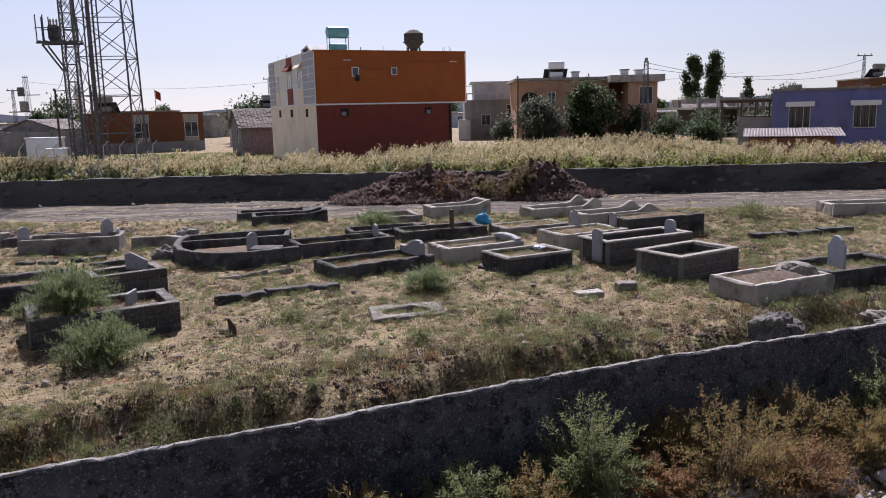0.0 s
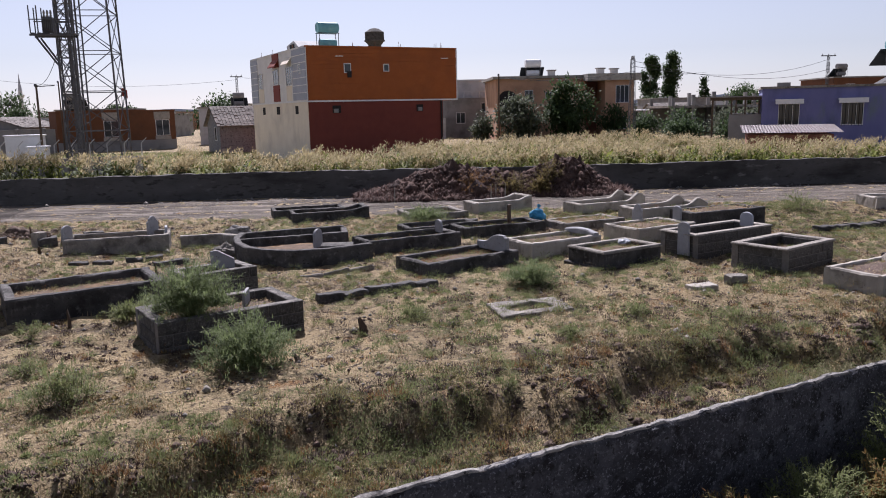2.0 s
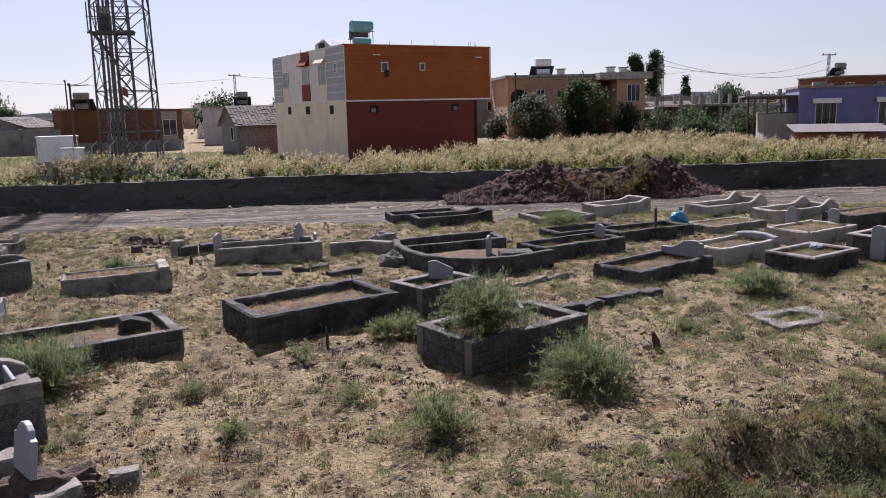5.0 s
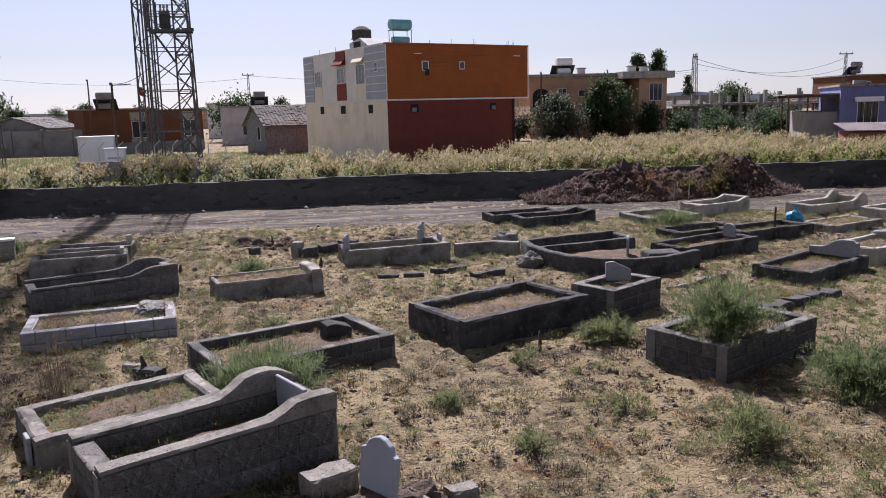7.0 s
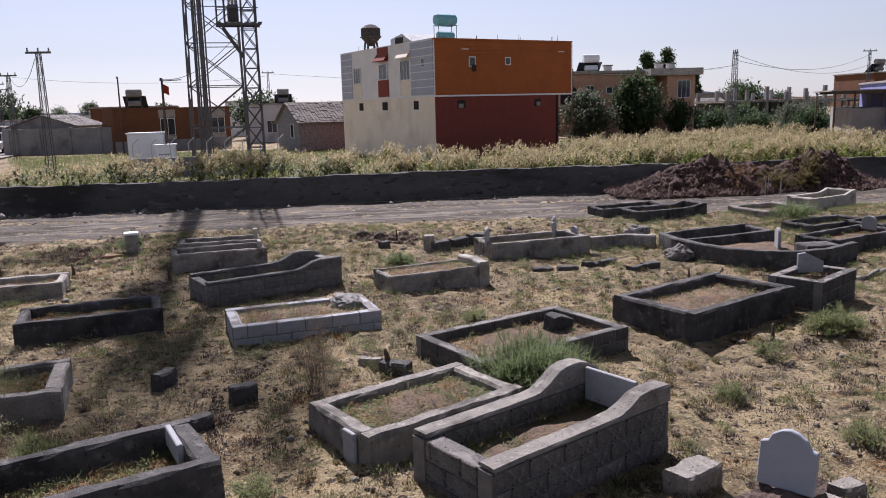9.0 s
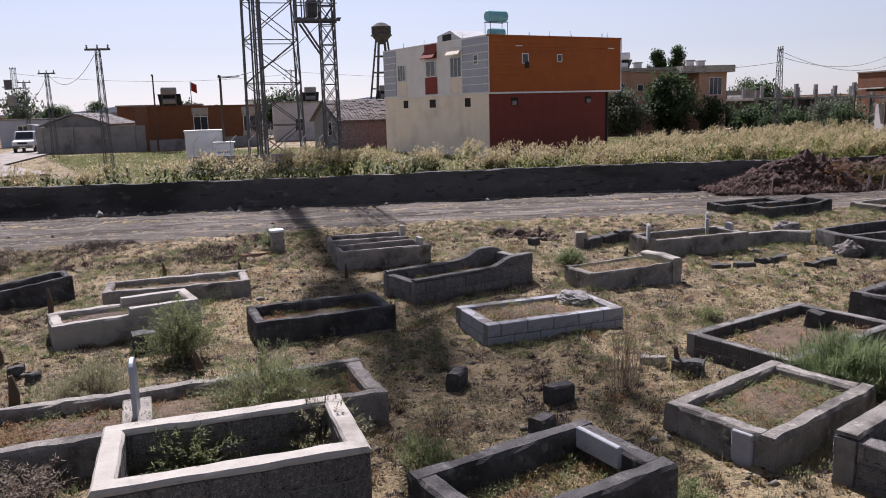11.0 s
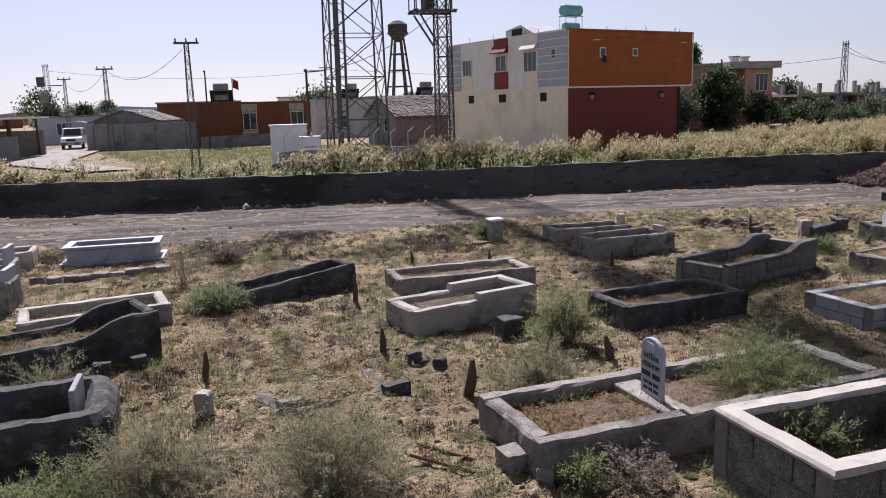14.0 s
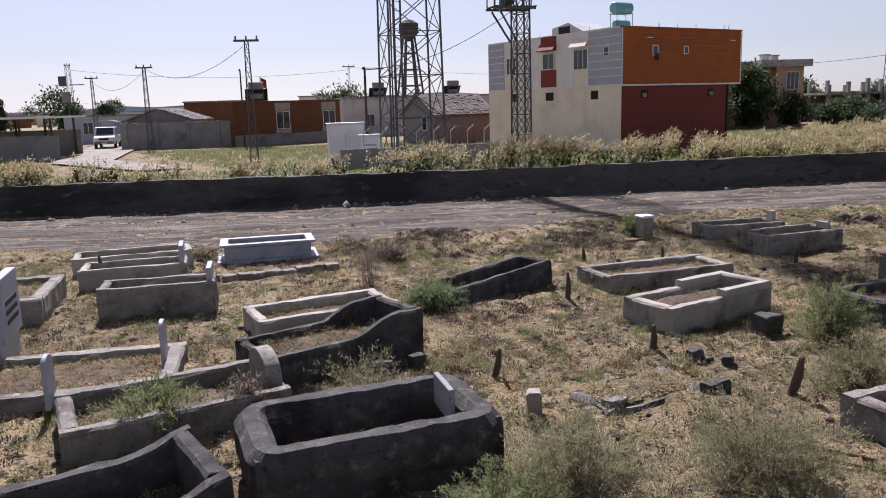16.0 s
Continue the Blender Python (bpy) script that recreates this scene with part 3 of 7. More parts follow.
        turn = np.array([L, W, 0.0]) - v * np.array([1, 1, -1])
        tagged(part("dry_weed", tri_mesh("dry_weed", turn[:cut], f[:len(f) // 2], F_RUSTY if int(seed * 10) % 3 else F_GOLD), None, g), kind="stuff")
    ca, sn = math.cos(radians(ang)), math.sin(radians(ang))
    PLOTS.append((x, y, ca, sn, L, W))
    return g


def swoosh(at, rise, sharp=14):
    return lambda s: rise * (0.5 + 0.5 * math.tanh((s - at) * sharp))


def roll_over(at, rise, sharp, crest=0.9, fall=0.5):
    """A wall that sweeps up to a rounded crest and bends down again at its very end."""
    return lambda s: rise * (0.5 + 0.5 * math.tanh((s - at) * sharp)) * (1 - fall * max(0.0, (s - crest) / (1 - crest)) ** 2)


def hump(at, rise, width):
    return lambda s: rise * math.exp(-((s - at) / width) ** 2)


def rock(name, x, y, z, sx, sy, sz, mat, label, category="stone", seed=0.0, rot=0.0, parent=None, rough=0.35, group=""):
    bm = bmesh.new()
    bmesh.ops.create_icosphere(bm, subdivisions=4, radius=1.0)
    for v in bm.verts:
        n = v.co.normalized()
        k = 1 + rough * noise.noise(n * 1.6 + Vector((seed, seed, seed))) + rough * 0.4 * noise.noise(n * 5 + Vector((seed, 0, 0))) + rough * 0.3 * noise.noise(n * 13 + Vector((0, seed, 0)))
        v.co = Vector((n.x * sx, n.y * sy, n.z * sz)) * k
        v.co.z = max(v.co.z, -sz * 0.45)
    ob = part(name, bm, mat, parent) if parent else new(name, mesh_of(name, bm, mat))
    ob.matrix_basis = pose(x, y, z if parent else z + float(lie(x, y)), 0, 0, rot)
    if not parent:
        tagged(ob, label, category, group)
    return ob


# right-hand rows
g = grave("grey plastered grave with two small white headstones", -10.77, 19.25, 13, 2.40, 1.03, 0.43, M_CONC, weeds=50)
stone(g, 0.06, 0.4, 0.34, 60, 0.34, 0.4, 0.06, "round", M_WHITE)
stone(g, 1.98, 0.9, 0.3, 55, 0.4, 0.5, 0.06, "ogee", M_WHITE)
stone(g, 2.32, 0.55, 0.3, 90, 0.24, 0.28, 0.06, "round")
g = grave("large dark concrete grave with green weeds", -9.07, 12.95, 29, 2.5, 1.5, 0.5, M_DARK, 0.17, weeds=40)
g = grave("small grave of bare grey concrete blocks with a slanted headstone", -6.52, 14.02, 36, 1.35, 0.88, 0.58, M_SHADE_STAINED, 0.16, blocks=True)
stone(g, 0.95, 0.6, 0.5, -40, 0.44, 0.34, 0.06, "slant", M_WHITE)
g = grave("block-built grave filled with a big green shrub", -6.12, 11.0, 31, 2.15, 1.24, 0.55, M_SHADE_STAINED, 0.17, blocks=True, bed=M_TILL, coping=M_CONC)
stone(g, 1.55, 0.8, 0.42, 60, 0.42, 0.22, 0.05, "slab", M_WHITE)
g = grave("dark plastered grave with a curved white headboard", -2.24, 15.52, 32, 2.34, 1.20, 0.35, M_DARK, 0.15, weed_mat=F_RUSTY, weeds=120, lump=0.09)
stone(g, 2.13, 0.62, 0.3, 90, 1.0, 0.36, 0.09, "wave", M_WHITE, "white curved plaster headboard", name="headboard")
g = grave("pale plastered grave standing on a concrete base", 1.28, 15.65, 28, 1.61, 1.06, 0.42, M_DARK, 0.12, weed_mat=F_WEED, weeds=90, fill=0.08)
part("base", box(-0.08, -0.1, -0.1, 1.69, 1.14, 0.13, 0.015), M_DARK, g)
part("rim", strip([(0.05, 0.05), (1.56, 0.05), (1.56, 1.01), (0.05, 1.01)], 0.45, 0.4, 0.15, True, 0.008), M_CONC, g, "pale concrete rim")
rock("white_stone", 1.30, 0.75, 0.42, 0.16, 0.11, 0.07, M_MARBLE, "", parent=g, seed=2)
g = grave("cream plastered grave with a white headboard", 0.07, 16.94, 28, 1.97, 1.04, 0.44, M_CREAM, 0.12, weeds=70, fill=0.1, weed_mat=F_GREYW)
part("headboard", strip([(1.84, 0.02), (1.84, 1.02)], lambda s: 0.5 + 0.06 * math.sin(s * 3.1), 0.43, 0.16, worn=0.008), M_WHITE, g, "white plaster headboard")
g = grave("cream plastered grave filled with dry weeds", 2.88, 18.41, 27, 1.91, 1.24, 0.43, M_CREAM, 0.12, weeds=80, fill=0.08)
stone(g, 1.25, 1.35, 0.2, 100, 0.3, 0.62, 0.06, "ogee", M_WHITE)
g = grave("tall grave of dark blocks between two white headstones", 3.49, 16.34, 27, 2.37, 1.08, 0.58, M_SHADE_STAINED, 0.16, blocks=True, bed=M_TILL, fill=0.25)
part("rim", strip([(0, 0.08), (2.3, 0.08), (2.3, 0.97), (0, 0.97)], 0.6, 0.565, 0.18, True, 0.006), M_CONC, g)
stone(g, -0.06, 0.35, 0.12, 92, 0.3, 0.72, 0.06, "round", M_WHITE)
stone(g, 2.2, 0.55, 0.5, 90, 0.34, 0.34, 0.06, "round", M_MARBLE)
g = grave("square grave of bare grey concrete blocks", 4.53, 14.53, 33, 1.64, 1.23, 0.54, M_SHADE_STAINED, 0.16, blocks=True, bed=M_TILL, fill=0.2, weed_mat=F_GREYW, weeds=120)
part("rim", strip([(0, 0.08), (1.6, 0.08), (1.6, 1.12), (0, 1.12)], 0.57, 0.535, 0.18, True, 0.006), M_CONC, g)
g = grave("cream plastered grave with a rough stone head", 5.17, 12.65, 26, 1.89, 1.08, 0.41, M_CREAM, 0.11, bed=M_TILL, fill=0.06, weeds=20)
rock("head_stone", 1.62, 0.55, 0.36, 0.24, 0.42, 0.2, M_CONC, "", parent=g, seed=4, rough=0.25)
g = grave("dark low grave with a white marble headstone", 6.82, 13.45, 22, 2.15, 1.23, 0.43, M_DARK, 0.14, weed_mat=F_WEED, weeds=120)
stone(g, 0.92, 0.75, 0.3, 75, 0.5, 0.62, 0.06, "ogee", M_MARBLE)
g = grave("dark plastered grave with pale soil", 4.59, 19.36, 20, 2.31, 0.97, 0.62, M_DARK, 0.14, fill=0.06, lump=0.1, weeds=40)
stone(g, -0.1, 0.55, 0.25, 90, 0.3, 0.5, 0.06, "round", M_WHITE)
g = grave("pale plastered grave with a rounded white head", 4.03, 21.86, 22, 2.46, 1.03, 0.41, M_CREAM, 0.13, hump(0.86, 0.2, 0.09), weeds=60)
g = grave("pale plastered grave with a round-topped head wall", 2.74, 23.38, 22, 2.34, 1.07, 0.37, M_CREAM, 0.14, hump(0.9, 0.24, 0.1), weeds=40, head=0.1)
g = grave("pale plastered grave by the dirt road", 11.38, 22.66, 2, 2.24, 1.02, 0.42, M_CREAM, 0.13, weeds=40)
g = grave("whitish grave with a raised head end", -0.33, 24.10, 24, 1.97, 0.96, 0.40, M_CREAM, 0.13, swoosh(0.85, 0.12), weeds=40)
g = grave("low grey grave filled with rubble and weeds", -2.36, 23.03, 17, 1.74, 1.54, 0.28, M_CONC, 0.13, weed_mat=F_GREYW, weeds=90)
g = grave("dark weathered grave with a raised head end", -5.89, 23.50, 14, 2.29, 0.97, 0.34, M_DARK, 0.13, swoosh(0.86, 0.1), weeds=40)
g = grave("dark weathered low grave", -6.58, 24.38, 14, 2.22, 0.91, 0.30, M_DARK, 0.13, weeds=40)
g = grave("dark grave with a rounded white headstone", -3.49, 18.20, 25, 2.44, 1.04, 0.39, M_DARK, 0.14, weed_mat=F_RUSTY)
stone(g, 2.15, 0.6, 0.34, 85, 0.36, 0.32, 0.06, "round", M_WHITE)
g = grave("dark rough grave strewn with dead branches", -1.13, 20.14, 19, 2.39, 1.04, 0.35, M_DARK, 0.14, weed_mat=F_GREYW, weeds=160)
stone(g, 1.55, 0.5, 0.2, 40, 0.16, 0.6, 0.05, "slab", M_WOOD, name="post")
g = grave("low pale grave overgrown with dry weeds", 1.62, 20.74, 22, 1.97, 1.04, 0.29, M_CONC, 0.13, weeds=120, fill=0.06)
g = grave("low dark grave with grassy fill", -2.53, 20.65, 18, 2.08, 0.99, 0.31, M_DARK, 0.13, weed_mat=F_WEED)

# middle rows
g = grave("grey block grave with raised curved head walls", -16.16, 16.07, 27, 2.5, 1.05, 0.44, M_BLOCK, 0.15, swoosh(0.74, 0.14, 20), blocks=True, far_profile=roll_over(0.72, 0.16, 18, 0.88, 0.5), head=0.1, weeds=60)
g = grave("whitewashed block grave with a pale stone at its head", -15.4, 13.67, 14, 2.13, 1.15, 0.36, M_WHITE, 0.15, blocks=True, weeds=90, fill=0.08)
rock("head_stone", 1.78, 0.75, 0.33, 0.24, 0.3, 0.12, M_COPING, "", parent=g, seed=9)
g = grave("dark-sided grave with a thick whitish head slab", -13.08, 16.34, 19, 1.96, 0.85, 0.38, M_CONC, 0.09, fill=0.06, weeds=80)
part("head_slab", strip([(1.84, -0.02), (1.84, 0.87)], lambda s: 0.46 + 0.03 * math.exp(-((s - 0.5) / 0.16) ** 2), -0.1, 0.2, worn=0.006), M_CREAM, g, "thick whitish plaster head slab")
g = grave("narrow grey plastered grave", -17.38, 19.15, 13, 1.9, 0.85, 0.44, M_CONC, 0.12, weeds=40, bed=M_TILL)
stone(g, 1.8, 0.42, 0.4, 90, 0.3, 0.14, 0.08, "slab", M_CREAM)
g = grave("narrow grey plastered grave with a small white head post", -17.65, 20.9, 6, 1.8, 0.8, 0.38, M_CONC, 0.12, weeds=40, bed=M_TILL)
stone(g, 1.72, 0.4, 0.32, 90, 0.2, 0.26, 0.1, "slab", M_CREAM)
g = grave("broken dark block grave overgrown at one corner", -12.27, 11.65, 27, 2.45, 1.47, 0.36, M_SHADE_STAINED, 0.14, weeds=60, blocks=True)
stone(g, 1.95, 0.85, 0.22, 5, 0.42, 0.24, 0.2, "slant", M_DARK, tilt=10, name="broken_block")
g = grave("grey block grave with swept-up head walls and marble panel", -12.72, 8.5, 32, 2.24, 1.04, 0.52, M_BLOCK, 0.19, swoosh(0.76, 0.13, 22), blocks=True, far_profile=roll_over(0.7, 0.2, 17, 0.84, 0.6), head=0.06, coping=M_CONC, weeds=60, weed_mat=F_WEED, fill=0.22)
stone(g, 2.02, 0.52, 0.36, 90, 0.62, 0.34, 0.04, "slab", M_WHITE, "white marble panel", name="marble_panel")
g = grave("grey concrete grave with a white panel on its foot", -13.63, 9.61, 31, 1.9, 1.15, 0.38, M_CONC, 0.17, weeds=90, weed_mat=F_WEED, fill=0.1)
stone(g, -0.03, 0.3, 0.0, 90, 0.2, 0.36, 0.04, "slab", M_WHITE, "white marble panel", name="marble_panel")
g = grave("grey concrete grave with a white plank at its head", -16.35, 8.23, 25.5, 1.72, 1.08, 0.57, M_DARK, 0.17, weeds=260, fill=0.26)
stone(g, 1.5, 0.62, 0.44, 88, 0.5, 0.18, 0.05, "slab", M_WHITE, "white marble plank", name="marble_plank")
g = grave("dark concrete grave with dry reddish weeds", -18.48, 14.21, 15, 1.98, 1.05, 0.42, M_DARK, 0.14, weed_mat=F_RUSTY, weeds=80)
g = grave("pale concrete grave with a rounded corner", -21.33, 17.0, 11, 2.42, 1.0, 0.33, M_CONC, 0.15, weeds=40, fill=0.12)
g = grave("whitewashed grave with a stepped rim", -21.27, 14.63, 24, 2.0, 0.9, 0.42, M_CREAM, 0.15, bed=M_TILL, weeds=30, fill=0.1)
part("raised_rim", strip([(1.02, 0.075), (1.925, 0.075), (1.925, 0.825), (1.02, 0.825)], 0.515, 0.41, 0.15, worn=0.008), M_CREAM, g)
g = grave("large open concrete grave with pale broken rim", -19.04, 9.04, 11.5, 2.0, 1.22, 0.64, M_BLOCK, 0.17, weed_mat=F_WEED, weeds=60, fill=0.36, bed=M_TILL, blocks=True)
part("rim", strip([(0.08, 0.08), (1.92, 0.08), (1.92, 1.14), (0.08, 1.14)], 0.685, 0.637, 0.18, True, 0.009), M_CREAM, g, "pale broken concrete rim")
g = grave("long double concrete grave with a lettered marble headstone", -20.66, 10.4, 14, 3.92, 1.25, 0.4, M_CONC, 0.17, weeds=120, weed_mat=F_RUSTY, fill=0.14, worn=0.022)
DOUBLE = g
part("cross_slab", box(1.38, 0.14, 0.0, 1.66, 1.11, 0.35, 0.012), M_CONC, g)
g = grave("dark tapering grave half filled with green weeds", -23.81, 16.88, 27, 2.0, 0.75, 0.3, M_DARK, 0.11, lambda s: 0.2 * s, weeds=160, weed_mat=F_WEED)
g = grave("dark grave with high swept head walls", -26.29, 13.55, 30, 2.02, 1.0, 0.46, M_DARK, 0.12, swoosh(0.66, 0.2, 13), head=0.2, weed_mat=F_GREYW, weeds=160, fill=0.12)
g = grave("pale block grave behind a dark one", -26.6, 15.4, 20, 2.0, 1.0, 0.38, M_CREAM, 0.15, weeds=120)
g = grave("white marble tomb on a stepped base", -27.89, 21.25, 7, 1.75, 0.8, 0.4, M_MARBLE, 0.1, weeds=0, fill=0.05)
part("base", box(-0.15, -0.15, -0.1, 1.9, 0.95, 0.12, 0.015), M_MARBLE, g)
part("cap", strip([(0, 0.0), (1.75, 0.0), (1.75, 0.8), (0, 0.8)], 0.45, 0.405, 0.17, True, 0.003, edge=0.012), M_MARBLE, g)
g = grave("grey plastered grave with a white headboard", -29.16, 17.15, 6, 1.7, 0.75, 0.55, M_CONC, 0.13, weeds=40)
stone(g, 1.62, 0.45, 0.4, 90, 0.6, 0.34, 0.08, "slab", M_MARBLE, name="headboard")
g = grave("whitish plastered grave with a marble headboard", -30.07, 19.2, 9, 1.8, 0.85, 0.46, M_CREAM, 0.12, weeds=40)
stone(g, 1.72, 0.42, 0.36, 90, 0.6, 0.4, 0.08, "slab", M_MARBLE, name="headboard")
g = grave("low whitish plastered grave", -30.62, 20.6, 14, 2.2, 0.9, 0.42, M_CREAM, 0.13, weeds=60)
g = grave("pale concrete grave with a rounded head slab", -28.0, 12.1, 21, 2.1, 1.2, 0.37, M_CONC, 0.16, weeds=60, weed_mat=F_WEED, fill=0.2)
stone(g, 2.0, 0.6, 0.0, 90, 0.72, 0.66, 0.16, "round", M_CONC, "rounded pale concrete head slab", name="head_slab")
g = grave("large dark rounded concrete grave with a white panel", -26.16, 10.75, 14, 2.0, 1.15, 0.56, M_DARK, 0.22, edge=0.07, weeds=60, weed_mat=F_RUSTY, bed=M_SOIL, fill=0.3)
RIM = [(cx + 0.16 * math.cos(a), cy + 0.16 * math.sin(a)) for cx, cy, a0 in ((1.76, 0.24, -90), (1.76, 0.91, 0), (0.24, 0.91, 90), (0.24, 0.24, 180)) for a in (radians(a0 + 90 * k / 4) for k in range(5))]
part("rounded_rim", strip(RIM, 0.62, 0.3, 0.27, True, 0.014, step=0.09, edge=0.085), M_DARK, g, "thick rounded dark concrete rim")
stone(g, 1.72, 0.62, 0.44, 85, 0.5, 0.3, 0.05, "slab", M_WHITE, "white marble panel", name="marble_panel")
g = grave("dark grave with a broken stone head", -28.1, 9.7, 26, 2.0, 1.15, 0.45, M_DARK, 0.15, swoosh(0.88, 0.14), weeds=60, bed=M_TILL, fill=0.3)
g = grave("low concrete grave with two slim white headstones", -30.1, 13.35, 5, 2.75, 1.6, 0.26, M_CONC, 0.2, weeds=90, fill=0.1)
stone(g, 2.55, 1.05, 0.15, 91, 0.3, 0.56, 0.05, "round", M_MARBLE)
stone(g, 1.55, -0.02, 0.15, 91, 0.3, 0.56, 0.05, "round", M_MARBLE)
g = grave("grey weathered grave end beside a white tomb", -32.3, 16.9, 8, 2.35, 1.9, 0.45, M_CONC, 0.2, weeds=60, fill=0.12)
g = grave("low sunken grave with a worn flat rim", -22.95, 12.25, 20, 1.35, 0.8, 0.09, M_BLOCK, 0.13, weeds=60, fill=0.0, bed=M_GROUND, worn=0.06)


# ---- buildings ----
def panel(parent, name, x0, z0, x1, z1, y0, y1, mat, label="", bevel=0.0):
    return part(name, box(x0, y0, z0, x1, y1, z1, bevel), mat, parent, label)


def window(parent, x0, z0, x1, z1, y, depth=0.12, frame_mat=None, bars=1, face=1, glass=None):
    """A window in a wall whose outside is at y, looking along -y: frame, pane and glazing bars."""
    f = 0.05
    fr = bmesh.new()
    for a in ((x0, z0, x1, z0 + f), (x0, z1 - f, x1, z1), (x0, z0 + f, x0 + f, z1 - f), (x1 - f, z0 + f, x1, z1 - f)):
        box(a[0], y - 0.03, a[1], a[2], y + 0.02, a[3], bm=fr)
    w = part("window", fr, frame_mat or M_TRIM, parent)
    for k in range(bars):
        xm = x0 + (x1 - x0) * (k + 1) / (bars + 1)
        part("glazing_bar", box(xm - 0.02, y - 0.025, z0 + f, xm + 0.02, y + 0.015, z1 - f), frame_mat or M_TRIM, w)
    part("pane", box(x0 + f, y - 0.012, z0 + f, x1 - f, y + 0.004, z1 - f), glass or M_GLASS, w)
    return w


def solid(parent, name, x0, y0, z0, x1, y1, z1, mat, label="", bevel=0.0):
    return part(name, box(x0, y0, z0, x1, y1, z1, bevel), mat, parent, label)


# the tall orange building: local x along its orange front, y back along its cream side
tall = thing("apartment_building", pose(-8.3, 51.94, 0, 0, 0, 24), "two-storey building with orange and dark red front and cream side", "building")
solid(tall, "lower_wall", 0, 0, -0.3, 9.75, 14.1, 3.9, M_RED)
solid(tall, "upper_wall", 0, 0, 3.9, 10.85, 14.1, 7.36, M_ORANGE)
solid(tall, "side_wall", -0.04, 0.02, -0.3, -0.003, 14.1, 3.92, M_CREAMW, "pale cream rendered side wall")
solid(tall, "side_wall", -0.04, 0.02, 4.02, -0.003, 14.1, 7.36, M_PALE, "whitish cladding of the upper side wall")
solid(tall, "string_course", -0.07, -0.07, 3.9, 10.9, 0.0, 4.0, M_TRIM)
solid(tall, "string_course", -0.09, 0.0, 3.92, -0.041, 14.1, 4.02, M_TRIM)
for z in np.arange(4.22, 7.2, 0.24):
    solid(tall, "cladding_board", 0.02, -0.028, z - 0.112, 10.83, -0.004, z + 0.112, M_ORANGE)
solid(tall, "parapet", -0.06, -0.06, 7.36, 10.9, 0.16, 7.46, M_ORANGE)
solid(tall, "parapet", -0.06, 0.16, 7.36, 0.14, 14.1, 7.46, M_PALE)
solid(tall, "roof", 0.14, 0.16, 7.3, 10.85, 14.1, 7.38, M_CONC)
for x0, z0, x1, z1 in ((2.5, 5.74, 3.0, 6.36), (5.3, 5.84, 5.72, 6.34)):
    window(tall, x0, z0, x1, z1, -0.035, bars=0)
for x0, z0, x1, z1 in ((1.62, 3.17, 2.2, 3.66), (7.7, 3.17, 8.2, 3.64)):
    fr = solid(tall, "vent_opening", x0, -0.012, z0, x1, -0.004, z1, M_HOLE)
for x0, z0 in ((1.68, 3.19), (7.78, 3.2)):
    solid(tall, "vent_box", x0, -0.16, z0, x0 + 0.3, -0.013, z0 + 0.26, M_GREYR, "small grey vent box", 0.02)
for x0, z0 in ((1.95, 6.78), (9.65, 6.72)):
    solid(tall, "wall_lamp", x0, -0.14, z0, x0 + 0.5, -0.03, z0 + 0.05, M_TRIM, "slim white wall lamp")
for x0 in (-0.075, 10.84):
    solid(tall, "corner_trim", x0, -0.066, 4.004, x0 + 0.06, -0.031, 7.355, M_TRIM)
solid(tall, "drain_pipe", 9.56, -0.1, 0.0, 9.66, -0.004, 3.89, M_RUBBER)
solid(tall, "laundry", 2.72, -0.12, 5.45, 3.0, -0.07, 5.85, M_RUBBER)
# cladding fields and windows of the side, built facing -x
def side_panel(name, v0, z0, v1, z1, mat, out=0.04, label=""):
    return part(name, box(-0.04 - out, v0, z0, -0.043, v1, z1), mat, tall, label)


side_panel("clad_field", 0.02, 4.06, 2.93, 7.34, M_GREYCLAD, 0.05, "blue-grey boarded cladding")
for z in (4.5, 4.98, 5.46, 5.94, 6.42, 6.9):
    side_panel("cladding_strip", 0.0, z, 2.95, z + 0.05, M_TRIM, 0.075)
side_panel("cladding_strip", 2.9, 4.06, 3.0, 7.36, M_TRIM, 0.08)
side_panel("clad_field", 12.1, 4.06, 14.05, 7.34, M_GREYCLAD, 0.05, "blue-grey boarded cladding")
for z in (4.5, 4.98, 5.46, 5.94, 6.42, 6.9):
    side_panel("cladding_strip", 12.08, z, 14.05, z + 0.05, M_TRIM, 0.075)
side_panel("clad_field", 6.15, 4.06, 7.75, 5.2, M_REDCLAD, 0.05, "red cladding below a window")
side_panel("clad_field", 6.15, 6.45, 7.75, 7.4, M_REDCLAD, 0.05, "red cladding above a window")
side_panel("clad_field", 2.98, 4.06, 4.5, 5.05, M_CREAMW, 0.03)
side_panel("clad_field", 10.5, 4.06, 11.9, 5.05, M_CREAMW, 0.03)


def side_window(v0, z0, v1, z1, bars=1):
    w = window(tall, v0, z0, v1, z1, 0.0, bars=bars)
    w.matrix_basis = Matrix.Translation((-0.09, 0, 0)) @ Matrix(((0, 1, 0, 0), (1, 0, 0, 0), (0, 0, 1, 0), (0, 0, 0, 1)))
    return w


